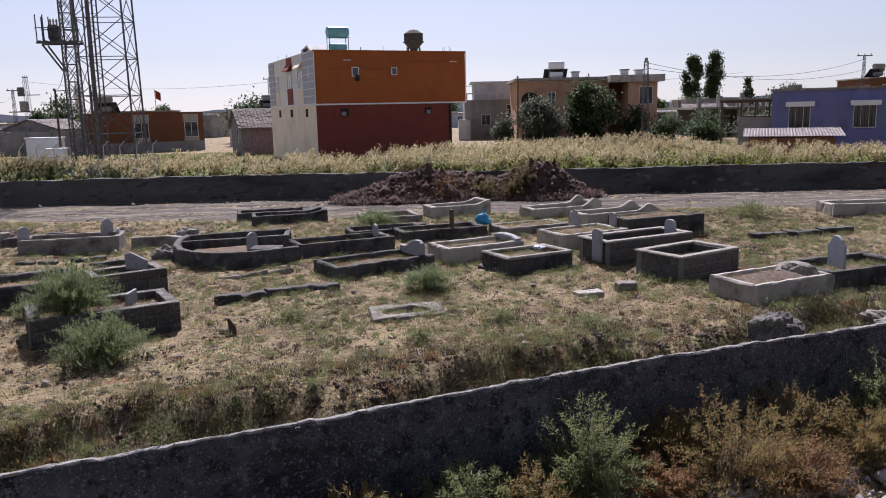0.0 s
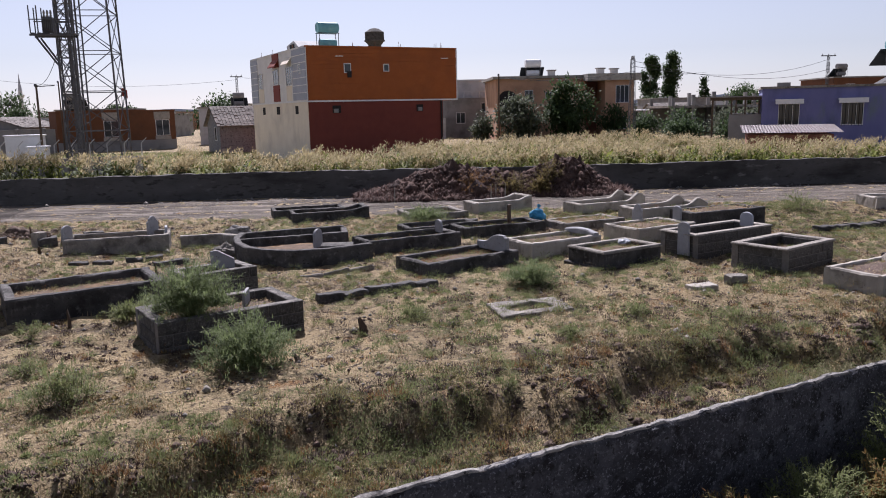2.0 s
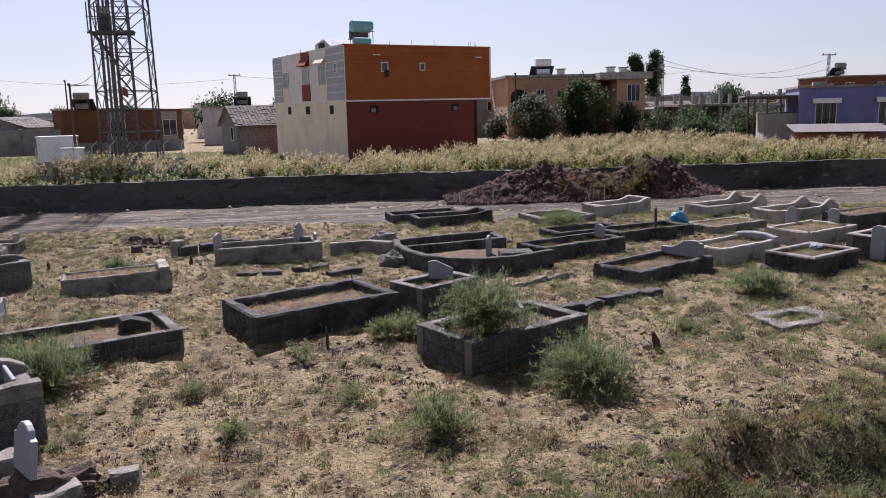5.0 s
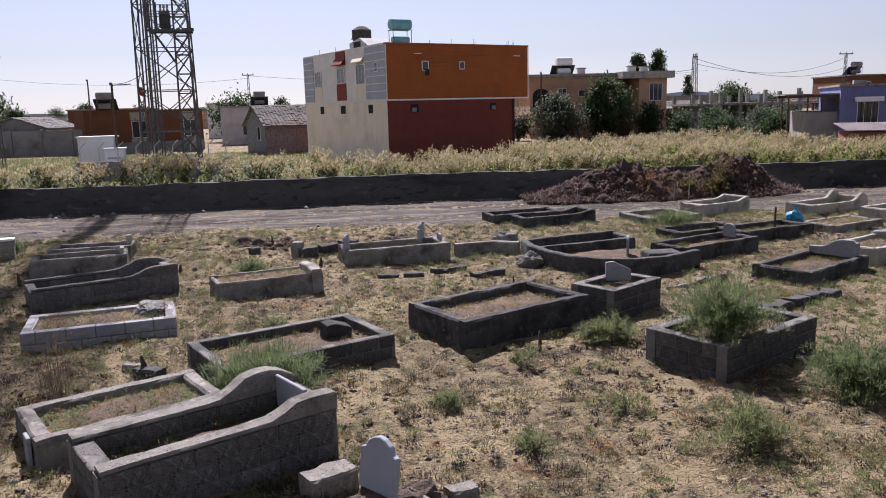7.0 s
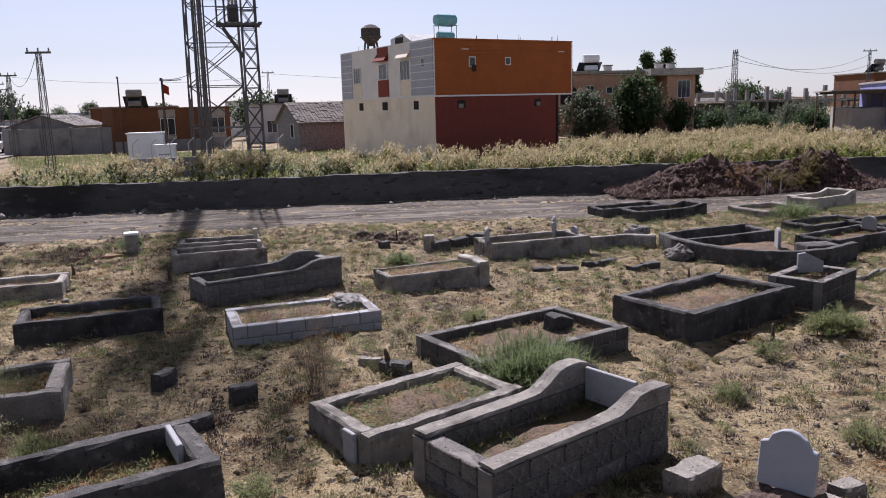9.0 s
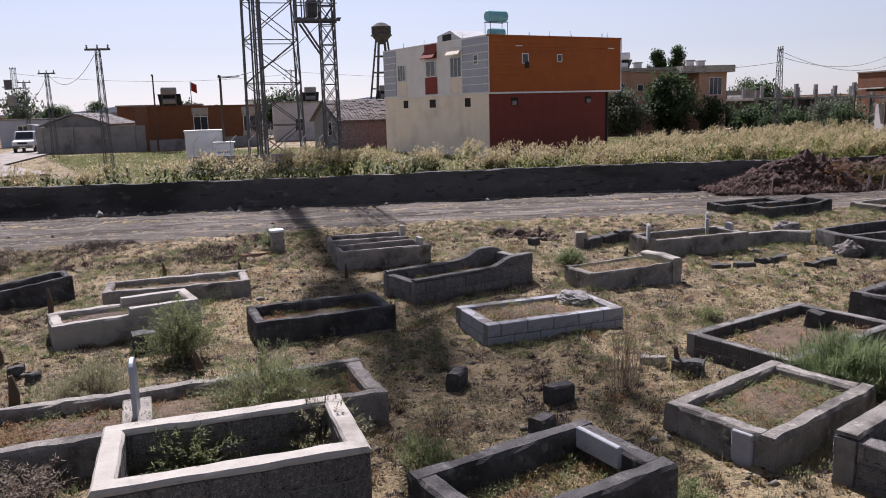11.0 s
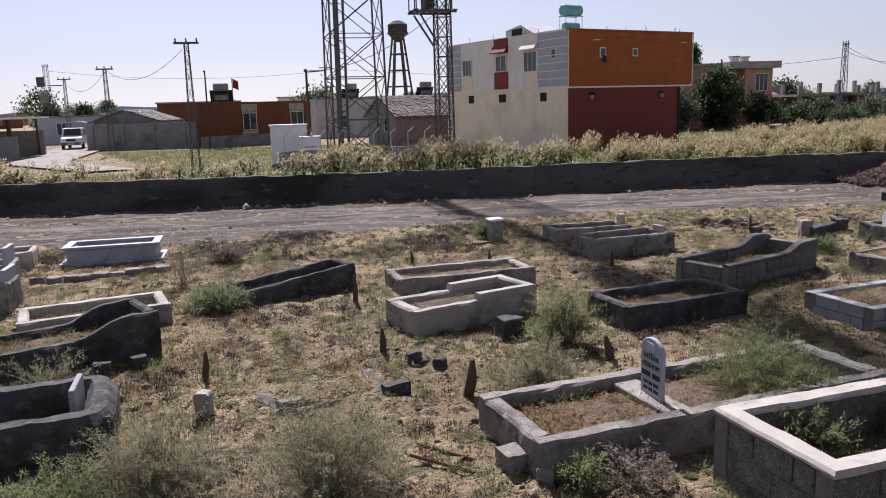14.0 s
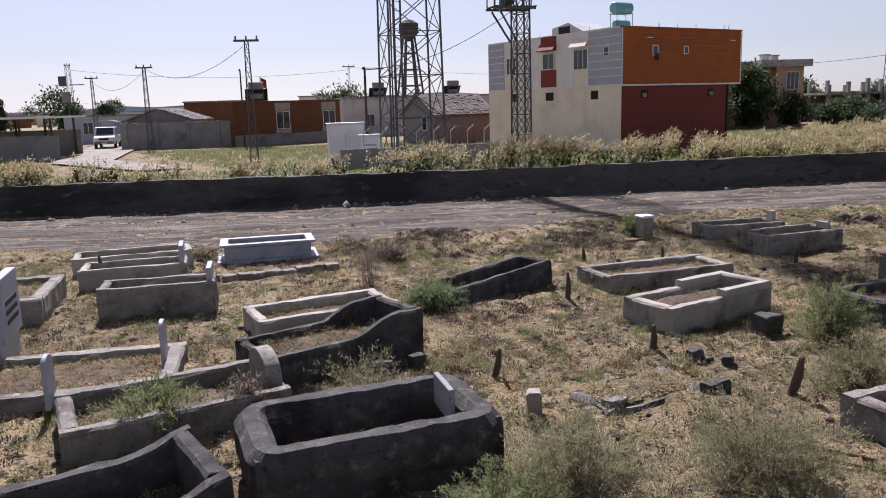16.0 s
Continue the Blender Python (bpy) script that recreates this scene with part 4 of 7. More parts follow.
side_window(1.05, 5.75, 1.55, 6.35, 0)
side_window(2.98, 5.05, 4.35, 6.35, 2)
side_window(6.3, 5.22, 7.55, 6.3, 1)
side_window(10.6, 5.08, 11.75, 6.25, 2)
for v0, v1 in ((2.05, 2.72), (6.45, 7.28), (10.4, 11.1)):
    side_panel("vent_opening", v0, 3.15, v1, 3.7, M_HOLE, 0.012)
for v0, v1, c in ((6.1, 7.85, M_REDCLAD), (2.9, 4.5, M_CREAMW)):
    bm = bmesh.new()
    a = [bm.verts.new(p) for p in ((-0.09, v0, 6.95), (-0.09, v1, 6.95), (-0.42, v1, 6.5), (-0.42, v0, 6.5), (-0.09, v0, 6.88), (-0.09, v1, 6.88), (-0.42, v1, 6.43), (-0.42, v0, 6.43))]
    for f in ((0, 1, 2, 3), (7, 6, 5, 4), (0, 4, 5, 1), (1, 5, 6, 2), (2, 6, 7, 3), (3, 7, 4, 0)):
        bm.faces.new([a[i] for i in f])
    part("awning", bm, c, tall)
# stair head on the roof, tank frames and starter bars
bm = bmesh.new()
prof = ((0, 7.36), (3.6, 7.36), (3.6, 8.05), (1.9, 8.3), (0, 7.45))
a = [bm.verts.new((1.2, 4.5 + y, z)) for y, z in prof]
b = [bm.verts.new((3.8, 4.5 + y, z)) for y, z in prof]
bm.faces.new(a), bm.faces.new(b[::-1])
for i in range(5):
    bm.faces.new((a[(i + 1) % 5], a[i], b[i], b[(i + 1) % 5]))
bmesh.ops.recalc_face_normals(bm, faces=bm.faces)
part("stair_head", bm, M_LGREY, tall)
solid(tall, "door_opening", 1.19, 6.2, 7.5, 1.196, 7.4, 8.08, M_HOLE)
for k, (x, y) in enumerate(((3.2, 0.1), (3.3, 0.3), (4.8, 0.1), (6.5, 0.1), (6.7, 0.2), (9.2, 0.1), (9.4, 0.2), (9.7, 0.1), (9.9, 0.3), (0.05, 3.0), (0.05, 8.0), (0.05, 11.0))):
    part("starter_bar", rod((x, y, 7.4), (x + 0.03, y, 7.66 + 0.05 * (k % 4)), 0.014, 4), M_RUST, tall)


def water_tank(x, y, z, ang, w=1.3, col=None, label="teal water tank on a steel stand", r=0.34, up=0.6, solar=True):
    """A rooftop sun-heated water set: a drum above, a stand, a store below and a sloped collector."""
    t = thing("water_tank", pose(x, y, z, 0, 0, ang), label, "water tank", "rooftop water tanks")
    ob = part("drum", lathe([(r * 0.85, -w / 2), (r, -w / 2 + 0.06), (r, w / 2 - 0.06), (r * 0.85, w / 2)], 18), col or M_TEAL, t)
    ob.matrix_basis = pose(0, 0, up + r + 0.35, 0, 90, 0)
    ob = part("lower_drum", lathe([(r * 0.6, -w * 0.4), (r * 0.7, -w * 0.36), (r * 0.7, w * 0.36), (r * 0.6, w * 0.4)], 16), col or M_TEAL, t)
    ob.matrix_basis = pose(0, 0, up * 0.5 + 0.1, 0, 90, 0)
    for sx in (-1, 1):
        for sy in (-1, 1):
            part("leg", rod((sx * w * 0.45, sy * 0.3, 0), (sx * w * 0.45, sy * 0.3, up + 0.38), 0.025, 4), M_STEEL, t)
    part("rail", rod((-w * 0.5, -0.3, up + 0.36), (w * 0.5, -0.3, up + 0.36), 0.025, 4), M_STEEL, t)
    part("rail", rod((-w * 0.5, 0.3, up + 0.36), (w * 0.5, 0.3, up + 0.36), 0.025, 4), M_STEEL, t)
    if solar:
        ob = part("collector", box(-w * 0.75, -0.03, 0, w * 0.75, 0.03, 1.5), M_GLASS, t)
        ob.matrix_basis = pose(0, 1.3, 0.05, 50, 0, 0)
    return t


water_tank(-7.15, 55.3, 7.38, 24, 1.5, label="teal water tank on a steel stand on the flat roof", r=0.37, up=0.75, solar=False)

tank = thing("water_tower", pose(-7.2, 207.2, 0), "far mushroom-shaped concrete water tower on lattice legs", "water tower")
part("bowl", lathe([(0.8, 19.0), (1.2, 19.6), (2.3, 20.8), (2.45, 21.3), (2.45, 23.2), (2.5, 23.25), (1.2, 24.1), (0.4, 24.3)], 24), M_DARK, tank)
part("rim", lathe([(2.6, 21.0), (2.7, 21.05), (2.7, 21.25), (2.6, 21.3)], 24), M_DARK, tank)
for k in range(6):
    a = math.pi / 3 * k
    part("leg", rod((4.0 * math.cos(a), 4.0 * math.sin(a), 0), (1.4 * math.cos(a), 1.4 * math.sin(a), 20.2), 0.28, 6), M_DARK, tank)
for z in (4.0, 8.0, 12.0, 16.0):
    r = 4.0 - 2.6 * z / 20.2
    for k in range(6):
        a, b = math.pi / 3 * k, math.pi / 3 * (k + 1)
        part("tie_beam", rod((r * math.cos(a), r * math.sin(a), z), (r * math.cos(b), r * math.sin(b), z), 0.16, 4), M_DARK, tank)


# ---- lattice towers ----
def lattice(t, base, top, z0, z1, levels, leg_r, brace_r, turn=0):
    """Four tapering legs with crossed braces on each face."""
    def corner(k, z):
        h = (base + (top - base) * (z - z0) / (z1 - z0)) / 2
        sx, sy = ((-1, -1), (1, -1), (1, 1), (-1, 1))[k % 4]
        return Vector((sx * h, sy * h, z))
    zs = [z0 + (z1 - z0) * (1 - (1 - i / levels) ** 1.15) for i in range(levels + 1)]
    for k in range(4):
        part("leg", rod(corner(k, z0), corner(k, z1), leg_r, 4), M_STEEL, t)
    for k in range(4):
        for za, zb in zip(zs, zs[1:]):
            bm = rod(corner(k, za), corner(k + 1, zb), brace_r, 4)
            rod(corner(k + 1, za), corner(k, zb), brace_r, 4, bm)
            rod(corner(k, zb), corner(k + 1, zb), brace_r, 4, bm)
            part("brace", bm, M_STEEL, t)


mast = thing("lattice_tower", pose(-21.3, 51.0, 0, 0, 0, 8), "tall dark steel lattice tower", "tower")
lattice(mast, 3.15, 2.0, 0, 42, 20, 0.07, 0.027)
for z in (36.2, 40.6):
    for x in np.arange(-1.5, 1.6, 0.5):
        part("platform_slat", box(x, -1.5, z, x + 0.22, 1.5, z + 0.06), M_STEEL, mast)
    for k in range(5):
        a = math.pi / 2.5 * k + z
        ob = part("antenna_panel", box(-0.2, -0.08, 0, 0.2, 0.08, 2.1, 0.02), M_PWHITE, mast)
        ob.matrix_basis = pose(1.75 * math.cos(a), 1.75 * math.sin(a), z - 0.6, 0, 0, math.degrees(a) + 90)
for dx, dy in ((-1.1, -0.3), (-0.55, 0.1), (-0.8, -0.9), (-1.3, -0.8), (-0.95, 0.3), (-0.7, -0.5), (-1.25, 0.15)):
    part("cable_ladder", rod((dx * 0.85, dy, 0), (dx * 0.6, dy, 40), 0.05, 5), M_STEEL, mast)
for z in np.arange(0.4, 26, 0.5):
    part("ladder_rung", rod((-0.92, -0.25, z), (-0.45, 0.1, z), 0.018, 4), M_STEEL, mast)
pole = thing("transformer_pole", pose(-17.75, 38.3, 0, 0, 0, 10), "narrow lattice pole carrying a transformer platform", "utility pole")
lattice(pole, 0.66, 0.5, 0, 13, 17, 0.042, 0.019)
for y in (-0.45, 0.45):
    part("platform_beam", box(-1.35, y - 0.04, 6.88, 0.5, y + 0.04, 6.97), M_STEEL, pole)
for x in np.arange(-1.3, 0.45, 0.28):
    part("platform_slat", box(x, -0.5, 6.98, x + 0.16, 0.5, 7.02), M_STEEL, pole)
for x in (-1.3, -0.98, 0.3):
    for y in (-0.45, 0.45):
        part("rail_post", rod((x, y, 7.0), (x, y, 8.2), 0.028, 4), M_STEEL, pole)
for y in (-0.45, 0.45):
    part("rail", rod((-1.35, y, 7.6), (0.4, y, 7.6), 0.022, 4), M_STEEL, pole)
    part("strut", rod((-1.1, y, 6.85), (-0.3, y * 0.8, 5.6), 0.045, 4), M_STEEL, pole)
ob = part("transformer", box(-0.85, -0.26, 7.05, -0.4, 0.26, 7.75, 0.04), M_STEEL, pole, "dark grey oil-filled transformer")
for k in range(6):
    part("cooling_fin", box(-0.83 + 0.075 * k, -0.34, 7.12, -0.8 + 0.075 * k, -0.265, 7.65), M_STEEL, ob)
for k in range(3):
    part("insulator", lathe([(0.03, 8.0), (0.06, 8.05), (0.03, 8.12), (0.06, 8.17), (0.03, 8.3)], 8), M_CREAM, ob).matrix_basis = pose(-0.77 + 0.14 * k, 0, -0.25)

# ---- the purple house, the salmon house, the low terracotta house ----
purple = thing("purple_house", pose(21.0, 50.5, 0, 0, 0, -24), "single-storey purple rendered house with barred windows", "house")
solid(purple, "wall", 0, 0, -0.3, 16, 9, 4.1, M_PURPLE)
solid(purple, "roof", -0.12, -0.12, 4.1, 16.1, 9.1, 4.24, M_CONC)
for x in (1.0, 4.65, 9.5):
    window(purple, x, 1.75, x + 1.25, 3.15, -0.02, bars=2)
    bm = box(x - 0.2, -0.45, 3.3, x + 1.45, -0.003, 3.42)
    box(x - 0.2, -0.45, 3.12, x + 1.45, -0.41, 3.3, bm=bm)
    part("canopy", bm, M_PWHITE, purple)
    for k in range(7):
        part("window_bar", rod((x + 0.05 + 0.19 * k, -0.09, 1.68), (x + 0.05 + 0.19 * k, -0.09, 3.24), 0.014, 4), M_RUBBER, purple)
bm = bmesh.new()
a = [bm.verts.new(p) for p in ((7.2, 1.0, 4.24), (12.5, 1.0, 4.24), (12.5, 8, 4.24), (7.2, 8, 4.24), (9.2, 2.5, 5.5), (11.5, 2.5, 5.5), (11.5, 6.5, 5.5), (9.2, 6.5, 5.5))]
for f in ((3, 2, 1, 0), (4, 5, 6, 7), (0, 1, 5, 4), (1, 2, 6, 5), (2, 3, 7, 6), (3, 0, 4, 7)):
    bm.faces.new([a[i] for i in f])
part("roof_hood", bm, M_RUBBER, purple)
solid(purple, "annex_wall", -2.0, 0.5, -0.3, -0.004, 8.6, 2.5, M_GREYR, "grey rendered annex")
solid(purple, "annex_beam", -3.2, 0.5, 3.45, -0.004, 0.72, 3.62, M_WOOD)
solid(purple, "annex_beam", -3.2, 6.0, 3.45, -0.004, 6.22, 3.62, M_WOOD)
solid(purple, "annex_roof", -3.3, 0.4, 3.625, -0.004, 8.7, 3.7, M_GREYR)
for k in range(3):
    solid(purple, "annex_post", -1.9 + 0.85 * k, 0.55, 2.5, -1.8 + 0.85 * k, 0.67, 3.45, M_WOOD)
solid(purple, "annex_post", -3.1, 0.55, -0.3, -2.98, 0.67, 3.45, M_WOOD)
solid(purple, "chimney", 0.9, 1.0, 4.24, 1.7, 1.6, 4.5, M_GREYR)
shed = thing("lean_to_shed", pose(16.2, 42.6, 0, 0, 0, -22), "low shed with a pale corrugated tin roof", "shed")
solid(shed, "wall", 0.3, 0.3, -0.3, 4.6, 3.2, 1.5, M_MAROON)
bm = bmesh.new()
n = 64
rows = []
for y, z in ((-0.1, 1.62), (3.5, 1.95)):
    rows.append([bm.verts.new((5.0 * i / n, y, z + 0.012 * math.cos(i * math.pi))) for i in range(n + 1)])
for i in range(n):
    bm.faces.new((rows[0][i], rows[0][i + 1], rows[1][i + 1], rows[1][i]))
bmesh.ops.solidify(bm, geom=bm.faces[:], thickness=0.02)
part("tin_roof", bm, M_TIN, shed)
water_tank(30.2, 50.8, 5.48, 0, 1.6, label="teal rooftop water tank on the purple house", r=0.45, up=0.5)

salmon = thing("salmon_house", pose(8.0, 83.0, 0, 0, 0, 0), "two-storey salmon and beige house with flat roof slabs", "house")
solid(salmon, "wall", 0, 0.6, -0.3, 9.5, 11, 6.0, M_SALMON)
solid(salmon, "wall", 0.0, 0.6, 6.0, 9.3, 11, 6.28, M_SALMON)
solid(salmon, "roof_slab", -0.4, 0.1, 6.28, 9.4, 11.4, 6.55, M_CREAM)
solid(salmon, "wall", 9.5, 2.6, -0.3, 11.2, 10, 6.3, M_MAROON)
solid(salmon, "wall", 11.2, -1.0, -0.3, 14.2, 9, 5.9, M_SALMON)
solid(salmon, "roof_slab", 9.2, -1.6, 5.9, 14.8, 9.5, 6.6, M_CREAM)
window(salmon, 12.3, 3.6, 13.7, 5.4, -1.02, bars=2)
window(salmon, 12.4, 0.9, 13.5, 2.2, -1.02, bars=1)
window(salmon, 5.2, 4.2, 5.9, 4.9, 0.58, bars=0)
window(salmon, 3.0, 3.9, 3.9, 5.1, 0.58, bars=1)
solid(salmon, "balcony", -0.4, -0.8, 2.9, 2.6, 0.6, 3.1, M_CREAM)
bm = bmesh.new()
n = 10
outer = [(1.2 + 0.9 * math.cos(math.pi * i / n), 4.4 + 0.7 * math.sin(math.pi * i / n)) for i in range(n + 1)] + [(0.3, 3.2), (2.1, 3.2)]
bm.faces.new([bm.verts.new((x, 0.585, z)) for x, z in outer])
part("archway", bm, M_HOLE, salmon)
bm = bmesh.new()
a = [bm.verts.new(p) for p in ((9.1, 2.2, 5.7), (11.2, 2.2, 3.2), (11.2, 2.2, 3.6), (9.1, 2.2, 6.1), (9.1, 2.6, 5.7), (11.2, 2.6, 3.2), (11.2, 2.6, 3.6), (9.1, 2.6, 6.1))]
for f in ((0, 1, 2, 3), (7, 6, 5, 4), (0, 4, 5, 1), (1, 5, 6, 2), (2, 6, 7, 3), (3, 7, 4, 0)):
    bm.faces.new([a[i] for i in f])
part("stair_wall", bm, M_SALMON, salmon)
for x, y in ((11.0, 1.5), (12.9, 3.0), (6.2, 4.0)):
    c = solid(salmon, "chimney", x, y, 6.55, x + 0.75, y + 0.6, 7.2, M_LGREY)
    part("chimney_cap", box(x - 0.1, y - 0.1, 7.2, x + 0.85, y + 0.7, 7.32), M_CONC, c)
water_tank(12.3, 86, 6.55, 0, 1.7, M_PWHITE, "white rooftop water tank with dark solar panels", r=0.45, up=0.6)

annex = thing("grey_house", pose(2.6, 95, 0), "pale grey unfinished two-storey house behind the orange building", "house")
solid(annex, "wall", 0, 0, -0.3, 8, 8, 4.6, M_GREYR)
solid(annex, "upper_wall", 1.2, 1.5, 4.6, 7.6, 8, 6.6, M_LGREY)
solid(annex, "roof_slab", 0.8, 1.2, 6.6, 8, 8.3, 6.8, M_LGREY)
for k in range(9):
    part("baluster", rod((0.3 + 0.9 * k, 0.1, 4.6), (0.3 + 0.9 * k, 0.1, 5.3), 0.07, 6), M_LGREY, annex)
part("rail", box(0, 0, 5.3, 8, 0.25, 5.42), M_LGREY, annex)
window(annex, 2.0, 1.6, 3.1, 2.9, -0.02)
solid(annex, "porch", -0.8, -2.2, -0.3, 0.6, -0.4, 2.3, M_LGREY)
window(annex, 5.0, 2.9, 6.0, 4.0, -0.02)

terra = thing("terracotta_house", pose(-34.8, 77.4, 0, 0, 0, 33), "low terracotta house with flat roof and two windows", "house")
solid(terra, "wall", 0, 0, -0.3, 11.2, 3.4, 3.75, M_TERRA)
solid(terra, "roof", -0.05, -0.05, 3.75, 11.25, 3.45, 3.9, M_TERRA)
solid(terra, "plinth", -0.02, -0.03, -0.3, 11.22, -0.003, 0.9, M_GREYR)
for x in (4.2, 9.2):
    window(terra, x, 1.3, x + 1.4, 2.9, -0.03, bars=1)
    solid(terra, "apron", x - 0.1, -0.02, 2.95, x + 1.5, -0.004, 3.7, M_CREAM)
    solid(terra, "apron", x - 0.1, -0.02, 0.92, x + 1.5, -0.004, 1.25, M_CREAM)




# ---- the town behind ----
def flat_house(label, x, y, ang, w, d, h, mat, wins=2, sill=0.95, top=2.3, roof=None, parapet=0.0):
    hs = thing("house", pose(x, y, 0, 0, 0, ang), label, "house", "houses of the town")
    solid(hs, "wall", 0, 0, -0.3, w, d, h, mat)
    solid(hs, "roof", -0.15, -0.15, h, w + 0.15, d + 0.15, h + 0.16, roof or M_CONC)
    for k in range(wins):
        cx = w * (k + 0.5) / wins
        window(hs, cx - 0.55, sill, cx + 0.55, top, -0.02)
        if h > 5:
            window(hs, cx - 0.55, sill + 3, cx + 0.55, top + 3, -0.02)
    return hs


def gabled(label, x, y, ang, w, d, eave, ridge, mat, roofmat):
    """A small house with its ridge along its x axis."""
    hs = thing("gabled_house", pose(x, y, 0, 0, 0, ang), label, "house")
    bm = bmesh.new()
    prof = ((0, -0.3), (d, -0.3), (d, eave), (d / 2, ridge), (0, eave))
    a = [bm.verts.new((0, yy, z)) for yy, z in prof]
    b = [bm.verts.new((w, yy, z)) for yy, z in prof]
    bm.faces.new(a), bm.faces.new(b[::-1])
    for i in range(5):
        bm.faces.new((a[(i + 1) % 5], a[i], b[i], b[(i + 1) % 5]))
    bmesh.ops.recalc_face_normals(bm, faces=bm.faces)
    part("wall", bm, mat, hs)
    slope = math.hypot(d / 2, ridge - eave)
    for sgn in (0, 1):
        r = part("roof_slope", box(-0.3, -0.45, 0, w + 0.3, slope + 0.02, 0.07), roofmat, hs)
        tilt = math.degrees(math.atan2(ridge - eave, d / 2))
        r.matrix_basis = pose(0, 0, eave + 0.02, tilt, 0, 0) if not sgn else pose(w, d, eave + 0.02, tilt, 0, 180)
        n = int((slope + 0.4) / 0.24)
        for k in range(n):
            bm = bmesh.new()
            m = int((w + 0.5) / 0.3)
            for i in range(m):
                box(-0.28 + 0.3 * i, -0.44 + 0.24 * k, 0.075 + random.uniform(0, 0.02), -0.28 + 0.3 * i + 0.27, -0.44 + 0.24 * k + 0.25, 0.1 + random.uniform(0, 0.05), bm=bm)
            part("tile_course", bm, roofmat, r)
    return hs


shedhouse = gabled("small grey stone house with a broken tile roof", -17.8, 69.2, 24, 5.7, 5.2, 2.4, 3.9, M_STONE, M_ROOF)
w = window(shedhouse, 1.2, 1.0, 2.0, 2.2, 0.0, bars=0)
w.matrix_basis = Matrix.Translation((-0.03, 0, 0)) @ Matrix(((0, 1, 0, 0), (1, 0, 0, 0), (0, 0, 1, 0), (0, 0, 0, 1)))
gh = gabled("grey rendered gabled house with a low brown roof", -38.9, 79.2, 86, 7.0, 5.6, 2.45, 3.4, M_GREYR, M_ROOF)
yard = thing("yard_wall", pose(-44.9, 78.6, 0, 0, 0, -2), "plain grey block yard wall", "wall")
part("panel", strip([(0, 0), (9.7, 0)], 2.25, -0.3, 0.22, worn=0.015, step=0.5), M_GREYR, yard)
for k in range(4):
    part("pillar", box(0.3 + 2.7 * k, -0.2, -0.3, 0.62 + 2.7 * k, 0.2, 2.32, 0.02), M_GREYR, yard)
flat_house("low red-brown house behind the yard", -42.5, 96, 8, 9, 6, 4.1, M_TERRA, 2)
flat_house("pale grey low house with tanks on its roof", -25.0, 92, 6, 17, 8, 4.0, M_LGREY, 3)
flat_house("white flat-roofed shed beside the terracotta house", -31.0, 118, 0, 6.5, 8, 4.7, M_PALE, 1)
flat_house("blue-grey low house in the distance", -56, 98, 4, 15, 8, 2.9, M_GREYCLAD, 3)
barn = thing("barn", pose(-58, 66.2, 0, 0, 0, 2), "open-sided barn with a pale metal roof over a grey wall", "barn")
solid(barn, "wall", 0, 0, -0.3, 11.8, 0.25, 1.7, M_GREYR)
solid(barn, "roof", -0.3, -0.6, 2.95, 12.3, 6.2, 3.1, M_PWHITE)
for k in range(6):
    solid(barn, "post", 0.3 + 2.2 * k, 0.05, 1.7, 0.45 + 2.2 * k, 0.2, 2.95, M_WOOD)
    solid(barn, "post", 0.3 + 2.2 * k, 5.8, -0.3, 0.45 + 2.2 * k, 5.95, 2.95, M_WOOD)
solid(barn, "wall", 0, 6.0, -0.3, 11.8, 6.2, 2.0, M_GREYR)

# unfinished frame and houses to the right
frame_h = thing("unfinished_house", pose(27.5, 86, 0, 0, 0, 0), "unfinished concrete frame house with bare columns", "house")
solid(frame_h, "slab", 0, 0, 2.9, 17, 8, 3.15, M_CONC)
for k in range(8):
    for yy in (0.2, 7.5):
        solid(frame_h, "column", 0.3 + 2.3 * k, yy, -0.3, 0.65 + 2.3 * k, yy + 0.35, 2.9, M_GREYR)
        solid(frame_h, "column", 0.3 + 2.3 * k, yy, 3.15, 0.65 + 2.3 * k, yy + 0.35, 4.0 + 0.3 * (k % 3), M_GREYR)
solid(frame_h, "infill_wall", 0.6, 7.9, -0.3, 16.5, 8.1, 2.9, M_GREYR)
solid(frame_h, "infill_wall", 9.0, 0.0, -0.3, 13.0, 0.2, 1.3, M_GREYR)
flat_house("orange two-storey house with unfinished top", 50, 93, -4, 12, 9, 6.0, M_TERRA, 3)
low = thing("open_shelter", pose(28.5, 66, 0, 0, 0, -8), "low shelter with a dark tin roof on posts", "shelter")
solid(low, "roof", 0, 0, 2.9, 9, 5, 3.02, M_RUBBER)
for k in range(4):
    solid(low, "post", 0.2 + 2.8 * k, 0.1, -0.3, 0.32 + 2.8 * k, 0.22, 2.9, M_WOOD)
solid(low, "wall", 2.5, 4.5, -0.3, 9, 4.7, 2.4, M_GREYR)
flat_house("grey low house among trees", 37, 120, 0, 9, 8, 4.2, M_GREYR, 2)
flat_house("pale low shed with a whitish roof", 24.5, 100, 3, 8, 6, 2.6, M_GREYR, 2, roof=M_PWHITE)
gabled("small grey gabled house in the distance", 34, 110, 0, 6, 6, 2.5, 3.5, M_GREYR, M_ROOF)
R2 = random.Random(5)
